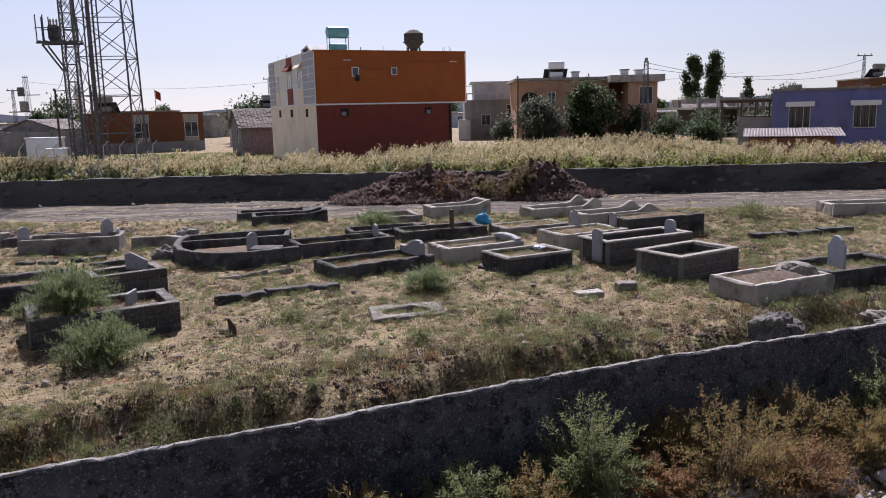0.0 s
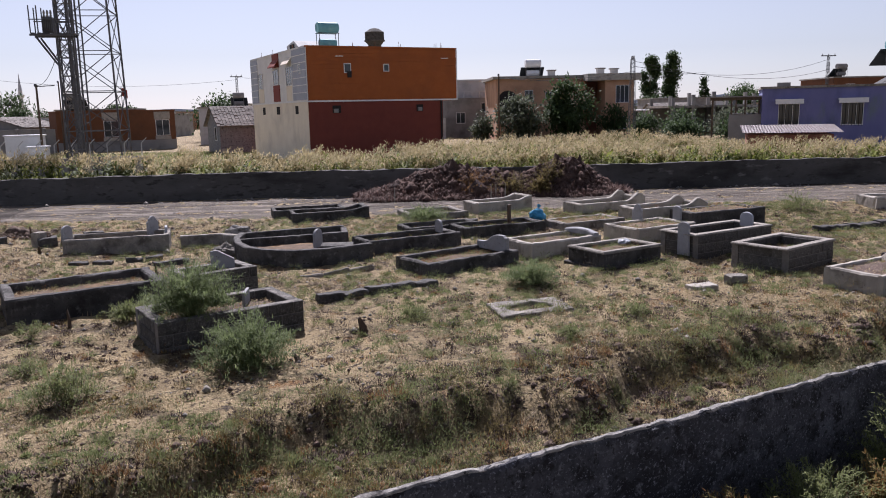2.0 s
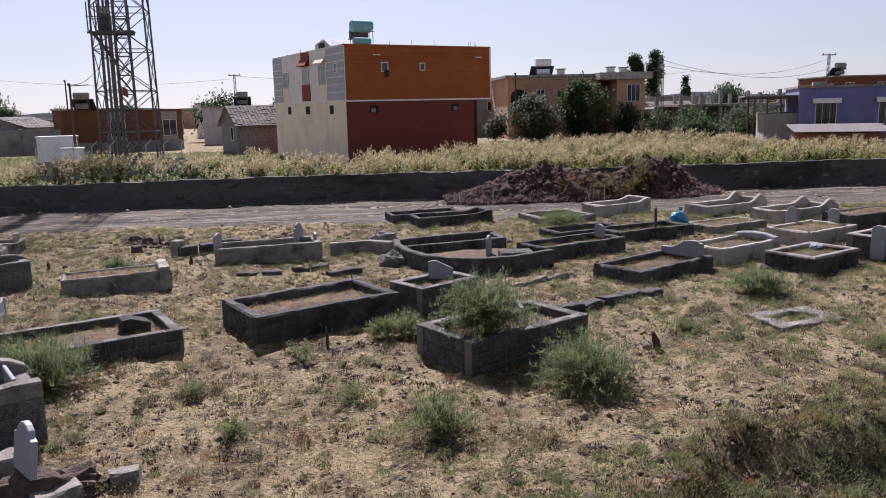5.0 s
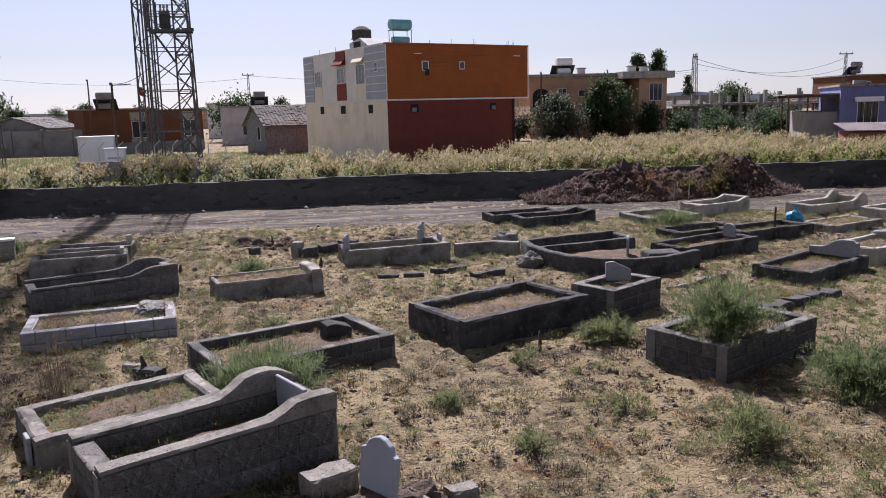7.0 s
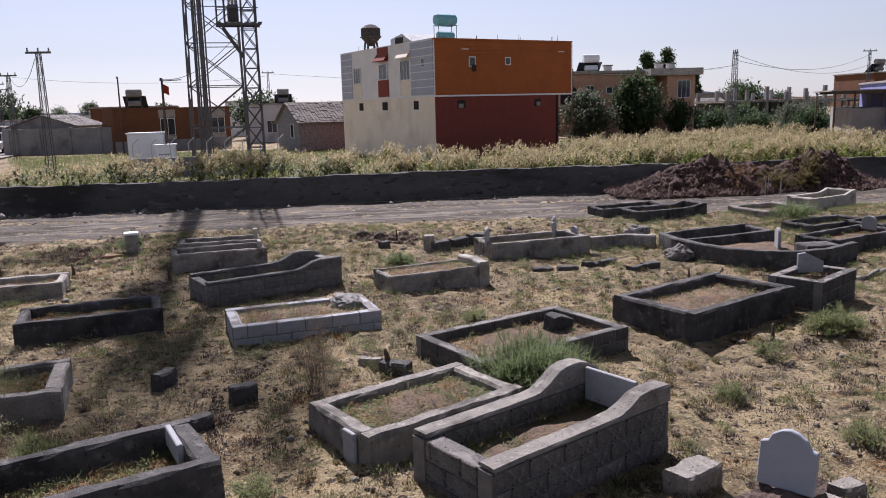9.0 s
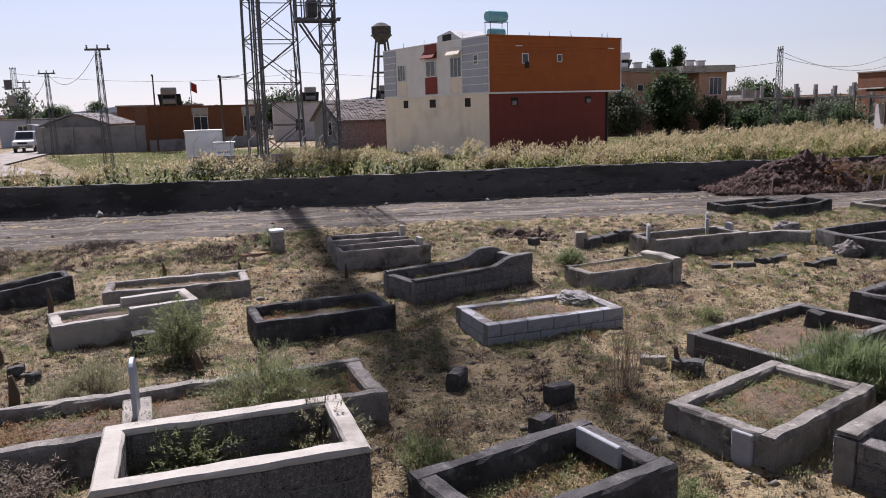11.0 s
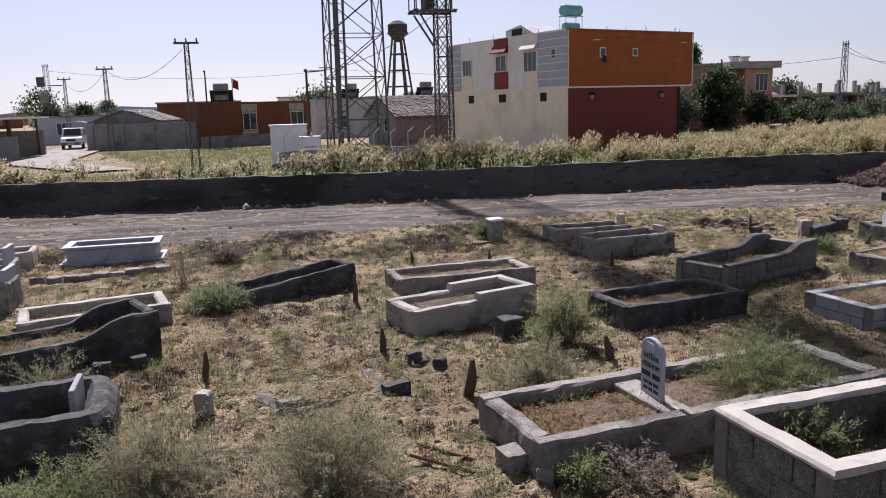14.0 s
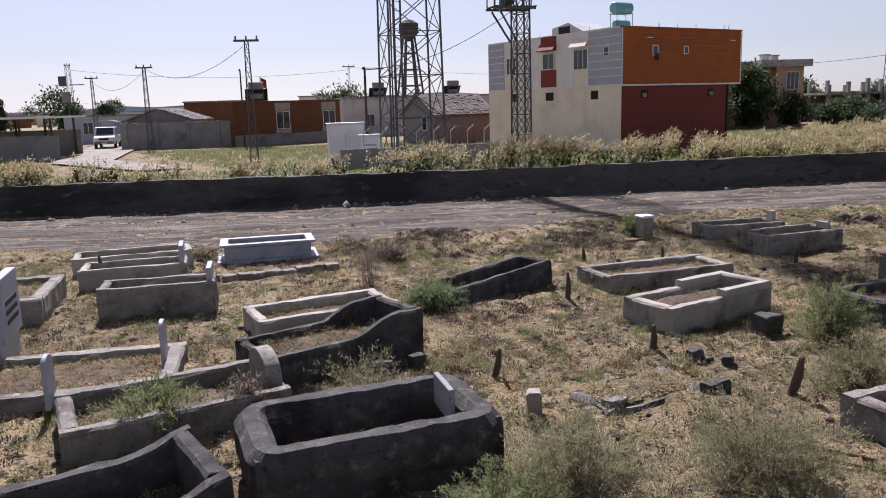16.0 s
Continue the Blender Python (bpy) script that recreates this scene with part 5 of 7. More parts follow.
for k in range(46):
    yy = R2.uniform(130, 330)
    xx = R2.uniform(-0.72, 0.75) * yy
    flat_house(R2.choice(("far low grey rendered house", "far low cream rendered house", "far low rendered house with a flat roof", "far two-window brown house")), xx, yy, R2.uniform(-12, 12), R2.uniform(8, 16), 8, R2.uniform(2.8, 4.6), R2.choice((M_GREYR, M_LGREY, M_CREAMW, M_TERRA, M_SALMON, M_GREYCLAD)), 3)
for x, y, z, lb in ((-32.6, 76.5, 3.9, "grey-green water tank with dark solar panels on a low roof"), (-12.5, 95, 4.16, "small grey rooftop water tank with panels"), (52, 95, 6.16, "grey rooftop water tank with a panel"), (-21, 95, 4.16, "small rooftop water tank")):
    water_tank(x, y, z, 6, 1.3, M_TEAL if "teal" in lb else M_GREYR, lb)


def utility_pole(x, y, h, arm=1.3, base=0.42, top=0.2, label="slim lattice utility pole with a cross arm", turn=0.0):
    p = thing("utility_pole", pose(x, y, 0, 0, 0, turn), label, "utility pole", "utility poles")
    lattice(p, base, top, 0, h, max(6, int(h / 0.8)), 0.025, 0.009)
    part("cross_arm", box(-arm / 2, -0.05, h - 0.05, arm / 2, 0.05, h + 0.06), M_STEEL, p)
    for k in (-1, 0, 1):
        part("insulator", lathe([(0.03, 0), (0.06, 0.05), (0.03, 0.1), (0.06, 0.15), (0.02, 0.2)], 8), M_GREYR, p).matrix_basis = pose(k * arm * 0.42, 0, h + 0.06)
    return p


utility_pole(-30.1, 48.4, 6.7, 1.3)
utility_pole(-40.4, 70.0, 6.6, 1.3)
utility_pole(-52, 96, 7.0, 1.4)
utility_pole(15.4, 60.2, 6.7, 0.7, 0.5, 0.26, "dark lattice pole with stacked insulators", 90)
utility_pole(49.0, 92.7, 8.6, 1.8, label="tall lattice pole with three insulators")
utility_pole(-24.0, 110, 8.3, 1.6)
tp = utility_pole(-60.6, 115.6, 9.6, 0.8, 0.8, 0.5, "far lattice pole carrying a transformer and switchgear")
part("platform", box(-2.6, -0.5, 4.6, 0.9, 0.5, 4.75), M_STEEL, tp)
part("transformer", box(-1.0, -0.45, 4.75, -0.1, 0.45, 6.2, 0.06), M_GREYR, tp)
part("side_arm", box(0, -0.06, 7.0, 1.9, 0.06, 7.12), M_STEEL, tp)
part("switch_frame", box(-1.3, -0.06, 6.9, -0.3, 0.06, 8.2), M_STEEL, tp)
for x, y, h, lb in ((7.1, 75.1, 6.4, "weathered wooden utility pole"), (-33.9, 76.5, 6.6, "thin wooden utility pole by the house"), (-24.0, 49.1, 5.2, "slim grey lamp post with a short arm"), (27.0, 68, 3.6, "thin dark wooden post"), (39, 75, 5.0, "thin steel antenna mast")):
    p = thing("pole", pose(x, y, 0), lb, "pole")
    part("shaft", rod((0, 0, -0.2), (0.04, 0, h), 0.09, 8, r2=0.06), M_WOOD, p)
    part("cap", lathe([(0.08, h - 0.1), (0.1, h - 0.05), (0.07, h + 0.06)], 8), M_STEEL, p)
    if "lamp" in lb:
        part("arm", rod((0, 0, h - 0.1), (1.1, 0, h - 0.05), 0.03, 6), M_STEEL, p)
flagp = thing("flag", pose(-33.8, 93.2, 0), "small red flag on a thin pole", "flag")
part("pole", rod((0, 0, -0.1), (0, 0, 6.6), 0.04, 6), M_STEEL, flagp)
bm = bmesh.new()
cols = [[bm.verts.new((0.06 + 0.1 * i, 0.08 * math.sin(i * 1.1), z - 0.05 * i)) for z in (5.6, 6.1, 6.55)] for i in range(7)]
for a, b in zip(cols, cols[1:]):
    for i in range(2):
        bm.faces.new((a[i], b[i], b[i + 1], a[i + 1]))
bmesh.ops.solidify(bm, geom=bm.faces[:], thickness=0.015)
part("cloth", bm, M_REDCLAD, flagp)


def cable(a, b, sag, r=0.016, label="thin black overhead cable"):
    """A hanging wire from a to b."""
    a, b = Vector(a), Vector(b)
    pts = [a.lerp(b, i / 16) - Vector((0, 0, sag * 4 * (i / 16) * (1 - i / 16))) for i in range(17)]
    bm = bmesh.new()
    side = (b - a).cross(Vector((0, 0, 1))).normalized() * r
    rings = [[bm.verts.new(p + o) for o in (side, Vector((0, 0, r)), -side, Vector((0, 0, -r)))] for p in pts]
    for p, q in zip(rings, rings[1:]):
        for i in range(4):
            bm.faces.new((p[i], q[i], q[(i + 1) % 4], p[(i + 1) % 4]))
    tagged(new("cable", mesh_of("cable", bm, M_RUBBER)), label, "cable", "overhead cables")


cable((-30.3, 48.4, 6.4), (-40.3, 70, 6.5), 1.1)
cable((-40.5, 70, 6.3), (-52, 96, 6.7), 1.2)
cable((-17.9, 38.4, 7.0), (-24, 49.1, 5.2), 0.7)
cable((15.4, 60.2, 6.6), (49, 92.7, 7.0), 1.2)
cable((15.4, 60.2, 6.2), (49, 92.7, 8.2), 1.2)
cable((15.4, 60.2, 5.8), (7.1, 75.1, 6.1), 0.4)
cable((-60.6, 115.6, 9.0), (-24, 110, 7.9), 1.0)
cable((-24, 110, 8.2), (49, 130, 8.5), 1.5)
cable((7.1, 75.1, 6.2), (18, 80, 6.0), 0.3)

# cabinets by the tower
for x, y, w, d, h, lb in ((-26.1, 49.0, 2.0, 1.0, 2.2, "white steel equipment cabinet"), (-24.4, 48.0, 1.05, 0.7, 1.55, "small white steel cabinet with dark markings")):
    c = thing("equipment_cabinet", pose(x, y, 0, 0, 0, 6), lb, "cabinet")
    part("body", box(0, 0, 0.12, w, d, h, 0.02), M_PWHITE, c)
    part("plinth", box(-0.05, -0.05, -0.2, w + 0.05, d + 0.05, 0.12), M_CONC, c)
    part("lid", box(-0.06, -0.06, h, w + 0.06, d + 0.06, h + 0.08, 0.015), M_PWHITE, c)
    dr = part("door", box(0.06, -0.025, 0.25, w - 0.06, -0.003, h - 0.1, 0.006), M_PWHITE, c)
    part("handle", box(w - 0.22, -0.06, h * 0.5, w - 0.18, -0.026, h * 0.5 + 0.16), M_STEEL, dr)
    if w < 1.2:
        for k in range(7):
            part("marking", box(0.17 + 0.1 * k, -0.03, h * 0.66, 0.24 + 0.1 * k, -0.0255, h * 0.66 + 0.09), M_GREYR, dr)
fence = thing("fence", pose(-25.5, 46.5, 0, 0, 0, 8), "low grey block fence with slanted iron posts around the tower", "fence")
part("base_wall", strip([(0, 0), (8.2, 0)], 0.95, -0.3, 0.18, worn=0.015, step=0.4), M_GREYR, fence)
for k in range(9):
    part("post", rod((0.3 + 0.95 * k, 0, 0.9), (0.3 + 0.95 * k, 0, 1.7), 0.03, 5), M_LGREY, fence)
    part("post_arm", rod((0.3 + 0.95 * k, 0, 1.7), (0.62 + 0.95 * k, -0.1, 2.0), 0.025, 5), M_LGREY, fence)

# the parked van
van = thing("pickup_van", pose(-47.3, 83.0, 0, 0, 0, -82), "white pickup van with a canopy over its load bed", "van")
bm = bmesh.new()
prof = ((-2.4, 0.45), (2.3, 0.45), (2.45, 0.75), (2.35, 1.05), (1.55, 1.2), (0.95, 1.95), (-0.1, 2.0), (-0.1, 1.15), (-2.4, 1.15))
a = [bm.verts.new((x, -0.9, z)) for x, z in prof]
b = [bm.verts.new((x, 0.9, z)) for x, z in prof]
bm.faces.new(a), bm.faces.new(b[::-1])
for i in range(len(prof)):
    j = (i + 1) % len(prof)
    bm.faces.new((a[j], a[i], b[i], b[j]))
bmesh.ops.recalc_face_normals(bm, faces=bm.faces)
bmesh.ops.bevel(bm, geom=bm.edges[:], offset=0.05, segments=1, affect="EDGES")
vb = part("body", bm, M_PWHITE, van)
bm = bmesh.new()
bm.faces.new([bm.verts.new(p) for p in ((1.53, -0.75, 1.26), (1.53, 0.75, 1.26), (1.03, 0.7, 1.88), (1.03, -0.7, 1.88))])
bmesh.ops.translate(bm, verts=bm.verts, vec=(0.03, 0, 0.03))
bmesh.ops.solidify(bm, geom=bm.faces[:], thickness=0.01)
part("windscreen", bm, M_GLASS, vb)
for y in (-0.905, 0.895):
    part("side_window", box(0.1, y, 1.3, 1.0, y + 0.01, 1.8), M_GLASS, vb)
for y in (-0.6, 0.6):
    part("headlight", box(2.38, y - 0.16, 0.8, 2.46, y + 0.16, 0.98, 0.02), M_TRIM, vb)
part("bumper", box(2.36, -0.85, 0.42, 2.56, 0.85, 0.66, 0.03), M_GREYR, vb)
part("grille", box(2.41, -0.4, 0.8, 2.47, 0.4, 0.98), M_RUBBER, vb)
part("number_plate", box(2.565, -0.25, 0.48, 2.575, 0.25, 0.58), M_TRIM, vb)
for x in (-1.6, 1.5):
    for y in (-0.85, 0.85):
        wl = part("wheel", lathe([(0.2, -0.1), (0.33, -0.1), (0.34, 0), (0.33, 0.1), (0.2, 0.1)], 18), M_RUBBER, van)
        wl.matrix_basis = pose(x, y, 0.34, 90, 0, 0)
        part("rim", lathe([(0.19, -0.11), (0.19, 0.11)], 12), M_STEEL, wl)
for x in (-2.3, -0.2):
    for y in (-0.8, 0.8):
        part("canopy_post", rod((x, y, 1.1), (x, y, 2.35), 0.03, 5), M_STEEL, van)
bm = bmesh.new()
rows = [[bm.verts.new((x, y, 2.4 + 0.18 * math.cos(y * 1.6))) for y in np.linspace(-0.95, 0.95, 9)] for x in (-2.5, 0.3)]
for i in range(8):
    bm.faces.new((rows[0][i], rows[1][i], rows[1][i + 1], rows[0][i + 1]))
bmesh.ops.solidify(bm, geom=bm.faces[:], thickness=0.05)
part("canopy", bm, M_CREAM, van)
bm = bmesh.new()
vv = [bm.verts.new(p) for p in ((-44.6, 60, 0.035), (-36.5, 50, 0.035), (-34.0, 51, 0.035), (-41.0, 61.5, 0.035), (-44.5, 84, 0.035), (-52, 120, 0.035), (-56, 120, 0.035), (-49.5, 84, 0.035))]
bm.faces.new((vv[0], vv[1], vv[2], vv[3]))
bm.faces.new((vv[0], vv[3], vv[4], vv[7]))
bm.faces.new((vv[7], vv[4], vv[5], vv[6]))
tagged(new("lane", mesh_of("lane", bm, M_LANE)), "pale dirt lane leading between the houses", "lane", kind="structure")

# a low ridge at the horizon, its haze put into the pale blue colour
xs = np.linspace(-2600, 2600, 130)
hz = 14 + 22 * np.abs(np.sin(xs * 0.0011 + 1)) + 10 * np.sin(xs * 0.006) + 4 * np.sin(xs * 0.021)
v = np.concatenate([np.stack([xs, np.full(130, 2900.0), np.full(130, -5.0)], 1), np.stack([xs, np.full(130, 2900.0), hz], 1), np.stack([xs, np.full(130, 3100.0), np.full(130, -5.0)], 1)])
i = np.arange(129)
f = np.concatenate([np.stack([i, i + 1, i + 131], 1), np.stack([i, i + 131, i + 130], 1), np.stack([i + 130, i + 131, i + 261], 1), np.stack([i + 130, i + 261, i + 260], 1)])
tagged(new("backdrop", tri_mesh("backdrop", v, f, M_FARHILL)), "low hills at the horizon with blue haze in their colour", "hills", kind="structure")

# ---- family enclosure and small things of the burial ground ----
enc = thing("family_enclosure", pose(0.07, 0.64, -0.13), "large dark block enclosure with a curved front wall", "grave", "graves of the burial ground")
CURVE = [(-6.75, 19.3), (-6.75, 18.6), (-6.55, 17.8), (-6.2, 17.1), (-5.75, 16.7), (-5.1, 16.48), (-4.4, 16.62), (-3.5, 17.15)]
part("front_wall", strip(CURVE, 0.44, -0.1, 0.16, worn=0.012), M_DARK, enc)
part("back_wall", strip([(-6.7, 19.35), (-5.7, 19.75), (-4.3, 20.15)], 0.42, -0.1, 0.15, worn=0.012), M_DARK, enc)
part("inner_wall", strip([(-6.65, 18.5), (-5.6, 18.75), (-4.2, 19.2), (-4.3, 20.05)], 0.4, -0.1, 0.15, worn=0.012), M_DARK, enc)
part("wing_wall", strip([(-8.35, 19.6), (-7.4, 19.75), (-6.85, 19.45)], 0.36, -0.1, 0.16, worn=0.012), M_CONC, enc)
part("soil", soil_bed(-6.3, 17.2, -4.2, 18.8, 0.2, 0.06, 3), M_SOIL, enc)
stone(enc, -4.75, 17.9, 0.18, 70, 0.4, 0.5, 0.06, "round", M_WHITE)
part("end_pier", box(-4.62, 17.0, -0.1, -3.9, 17.5, 0.42, 0.02), M_DARK, enc)
rock("pale_rock", -6.93, 20.82, 0.35, 0.3, 0.2, 0.16, M_COPING, "pale rough stone lying on the enclosure wall", seed=3)
rock("grey_rock", -6.84, 18.64, 0.12, 0.3, 0.24, 0.24, M_CONC, "grey boulder leaning on the enclosure wall", seed=5)

slab = thing("cover_slab", pose(-0.69, 12.87, -0.15, 0, 0, 12), "flat concrete slab with an oval hole", "slab")
bm = bmesh.new()
n = 24
inn, outr = [], []
for k in range(n):
    a = 2 * math.pi * k / n
    c, s = math.cos(a), math.sin(a)
    m = max(abs(c), abs(s))
    outr.append((c / m * 0.62, s / m * 0.42))
    inn.append((c * 0.42, s * 0.24))
vo = [[bm.verts.new((x, y, z)) for x, y in outr] for z in (0.0, 0.15)]
vi = [[bm.verts.new((x, y, z)) for x, y in inn] for z in (0.0, 0.15)]
for k in range(n):
    j = (k + 1) % n
    bm.faces.new((vo[1][k], vo[1][j], vi[1][j], vi[1][k]))
    bm.faces.new((vo[0][k], vo[0][j], vo[1][j], vo[1][k]))
    bm.faces.new((vi[0][j], vi[0][k], vi[1][k], vi[1][j]))
bmesh.ops.recalc_face_normals(bm, faces=bm.faces)
bmesh.ops.bevel(bm, geom=[e for e in bm.edges if abs(e.verts[0].co.z - 0.15) < 1e-4 and abs(e.verts[1].co.z - 0.15) < 1e-4], offset=0.018, segments=1, affect="EDGES")
for v in bm.verts:
    v.co += noise.noise_vector(v.co * 6) * 0.03
part("ring", bm, M_CONC, slab)
part("hole_bottom", box(-0.4, -0.22, -0.1, 0.4, 0.22, 0.08), M_TILL, slab)


def kerb(x0, y0, x1, y1, top, label, mat=None, gap=0.5, w=0.16):
    """A row of loose kerb stones, each knocked a little out of line."""
    k = thing("kerb_row", pose(0, 0, float(lie(x0, y0))), label, "kerb", "broken kerbs")
    ln = math.hypot(x1 - x0, y1 - y0)
    a = math.degrees(math.atan2(y1 - y0, x1 - x0))
    n = max(1, round(ln / gap))
    for i in range(n):
        s = (i + 0.5) / n
        ob = part("stone", strip([(-gap * 0.46, 0), (gap * 0.46, 0)], top, -0.08, w, worn=0.03, step=0.1, seed=i * 3 + x0), mat or M_DARK, k)
        ob.matrix_basis = pose(x0 + (x1 - x0) * s, y0 + (y1 - y0) * s, random.uniform(-0.03, 0.01), random.uniform(-6, 6), random.uniform(-4, 4), a + random.uniform(-7, 7))


kerb(-4.26, 13.88, -2.15, 14.94, 0.2, "row of dark tumbled kerb stones", w=0.26)
kerb(-4.85, 15.90, -3.34, 16.67, 0.14, "thin pale concrete kerb edging", M_CONC, 0.6, 0.08)
kerb(-10.25, 18.08, -9.14, 18.10, 0.14, "broken grey kerb pieces in dry grass", M_DARK, 0.45)
kerb(-9.04, 18.36, -8.24, 18.63, 0.16, "broken grey kerb pieces in dry grass", M_DARK, 0.4)
kerb(-8.24, 17.80, -7.54, 18.11, 0.16, "broken grey kerb pieces in dry grass", M_DARK, 0.4)
kerb(-20.50, 21.00, -18.90, 21.40, 0.12, "thin rusty kerb edging", M_RUST, 0.8, 0.07)
kerb(-11.97, 20.56, -10.55, 21.42, 0.3, "dark broken kerb stones near the road", M_DARK, 0.5, 0.22)
kerb(-28.00, 19.60, -25.60, 20.10, 0.18, "pale rubble kerb round the marble tomb", M_CONC, 0.28, 0.2)
kerb(-2.33, 22.04, -0.54, 22.55, 0.22, "dark low kerb behind the graves", M_DARK, 0.5)
kerb(7.58, 19.15, 10.55, 20.08, 0.22, "dark tumbled stones and logs on the grass", M_DARK, 0.55, 0.24)


def stake(x, y, h, w, turn, lean, label="dark weathered wooden grave stake", mat=None, style="slant"):
    ob = new("stake", mesh_of("stake", headstone_mesh(w * 0.8, h * 0.9 + 0.08, 0.045, style), mat or M_WOOD))
    ob.matrix_basis = pose(x, y, float(ground_z(x, y)) - 0.08, lean, lean * 0.6, turn)
    tagged(ob, label, "stake", "grave stakes")


for x, y, h, w, tn, ln in ((-21.76, 14.10, 0.36, 0.1, 10, 4), (-19.08, 13.26, 0.34, 0.13, 0, -6), (-23.86, 13.54, 0.42, 0.09, 20, 12), (-22.06, 16.75, 0.5, 0.1, 0, 4), (-20.95, 12.45, 0.5, 0.14, 15, 12),
                           (-13.32, 12.31, 0.36, 0.1, 40, -4), (-8.04, 12.79, 0.34, 0.06, 0, 3), (-17.28, 18.37, 0.34, 0.08, 0, 3), (-3.36, 11.79, 0.28, 0.14, 20, -8), (-4.16, 10.47, 0.14, 0.1, 10, -20), (-5.04, 9.79, 0.16, 0.07, 0, 5), (-12.66, 21.87, 0.36, 0.07, 0, 4),
                           (-11.41, 19.48, 0.28, 0.1, 0, 24), (-7.70, 16.24, 0.42, 0.06, 0, 2), (-14.30, 18.90, 0.24, 0.1, 20, 18), (-20.90, 19.60, 0.3, 0.09, 0, 2), (-19.40, 19.40, 0.3, 0.08, 0, 3), (-20.80, 11.55, 0.4, 0.14, 70, 20), (-29.90, 20.00, 0.6, 0.12, 0, 0)):
    stake(x, y, h, w, tn, ln)


def loose_block(x, y, turn, l, w, h, mat, label, tilt=0.0, up=0.0):
    ob = new("concrete_block", mesh_of("concrete_block", strip([(-l / 2, 0), (l / 2, 0)], h, -0.06, w, worn=0.022, step=0.06, seed=x * 7 + y, edge=0.025), mat))
    ob.matrix_basis = pose(x, y, float(ground_z(x, y)) + up, tilt, tilt * 0.4, turn)
    tagged(ob, label, "block", "loose blocks")


for a in ((-16.02, 12.28, 60, 0.27, 0.17, 0.2, M_DARK, "loose dark concrete block on shaded earth"), (-15.00, 11.58, 20, 0.27, 0.18, 0.19, M_DARK, "dark hollow concrete block on shaded earth"), (-15.35, 10.90, 40, 0.25, 0.17, 0.15, M_DARK, "dark concrete block half sunk"),
          (-13.55, 12.55, -30, 0.3, 0.12, 0.1, M_CONC, "grey concrete block beside a stake"), (-13.25, 12.2, -30, 0.36, 0.2, 0.18, M_DARK, "dark concrete block beside a stake"), (-23.66, 12.45, 80, 0.15, 0.14, 0.26, M_CREAM, "upright pale concrete block"),
          (-22.81, 12.50, 30, 0.24, 0.16, 0.08, M_CONC, "grey stone block in dry grass"), (-21.70, 12.60, 20, 0.28, 0.18, 0.12, M_DARK, "dark rough stone block in weeds"), (-20.79, 10.72, 20, 0.3, 0.24, 0.14, M_CONC, "pale broken concrete lump"), (-20.60, 10.50, 70, 0.22, 0.16, 0.1, M_CONC, "small broken concrete lump"),
          (-21.11, 13.46, 60, 0.14, 0.12, 0.09, M_DARK, "small dark stone in dry grass"), (-21.40, 13.70, 10, 0.18, 0.14, 0.09, M_DARK, "small dark stone in dry grass"), (2.58, 13.85, 12, 0.5, 0.3, 0.08, M_CREAM, "flat pale stone slab in the grass"), (3.33, 14.10, 10, 0.36, 0.2, 0.16, M_CONC, "pinkish grey stone block"),
          (-10.9, 8.98, 30, 0.46, 0.26, 0.22, M_CONC, "broken pale concrete chunk"), (-11.3, 8.2, 40, 0.42, 0.26, 0.16, M_CONC, "broken pale concrete chunk"), (-10.2, 8.2, 35, 0.4, 0.28, 0.16, M_CONC, "broken pale concrete chunk with a notch"), (-9.73, 8.62, 15, 0.26, 0.2, 0.12, M_CONC, "small pale stone in dry grass"),
          (-25.07, 13.90, 10, 0.18, 0.16, 0.16, M_DARK, "dark stub of wood in dry grass"), (-24.68, 14.00, 30, 0.16, 0.14, 0.16, M_DARK, "dark stub of wood in dry grass"), (-12.99, 20.99, 30, 0.22, 0.18, 0.18, M_DARK, "small dark stone in dry grass"), (-20.04, 14.5, 20, 0.32, 0.24, 0.26, M_DARK, "dark stone block beside a shrub"), (-11.97, 20.76, 80, 0.3, 0.24, 0.36, M_CONC, "upright grey stone near the road")):
    loose_block(*a)
pil = thing("stone_pillar", pose(-18.84, 21.7, 0, 0, 0, 14), "short white-capped concrete pillar beside the road", "pillar")
part("shaft", box(-0.145, -0.145, -0.1, 0.145, 0.145, 0.52, 0.02), M_CONC, pil)
part("cap", box(-0.16, -0.16, 0.525, 0.16, 0.16, 0.58, 0.015), M_PWHITE, pil)
hs = thing("headstone", pose(-10.47, 8.3, 0.29, -8, 0, -50), "leaning scalloped white marble headstone", "headstone")
part("slab", headstone_mesh(0.43, 0.47, 0.06, "ogee"), M_MARBLE, hs)

# the lettered headstone of the double grave
letters = stone(DOUBLE, 1.52, 0.62, 0.3, -94, 0.36, 0.62, 0.045, "round", M_MARBLE, "white marble headstone with black lettering")
for word, z, size in (("FATİHA", 0.41, 0.072), ("MERHUM", 0.325, 0.072)):
    cu = bpy.data.curves.new("lettering", "FONT")
    cu.body, cu.size, cu.align_x, cu.extrude = word, size, "CENTER", 0.002
    cu.materials.append(M_RUBBER)
    tmp = bpy.data.objects.new("lettering", cu)
    scene.collection.objects.link(tmp)
    bpy.context.view_layer.update()
    me = bpy.data.meshes.new_from_object(tmp.evaluated_get(bpy.context.evaluated_depsgraph_get()))
    bpy.data.objects.remove(tmp)
    ob = part("lettering", me, None, letters)
    ob.matrix_basis = pose(0, -0.0255, z, 90, 0, 0)
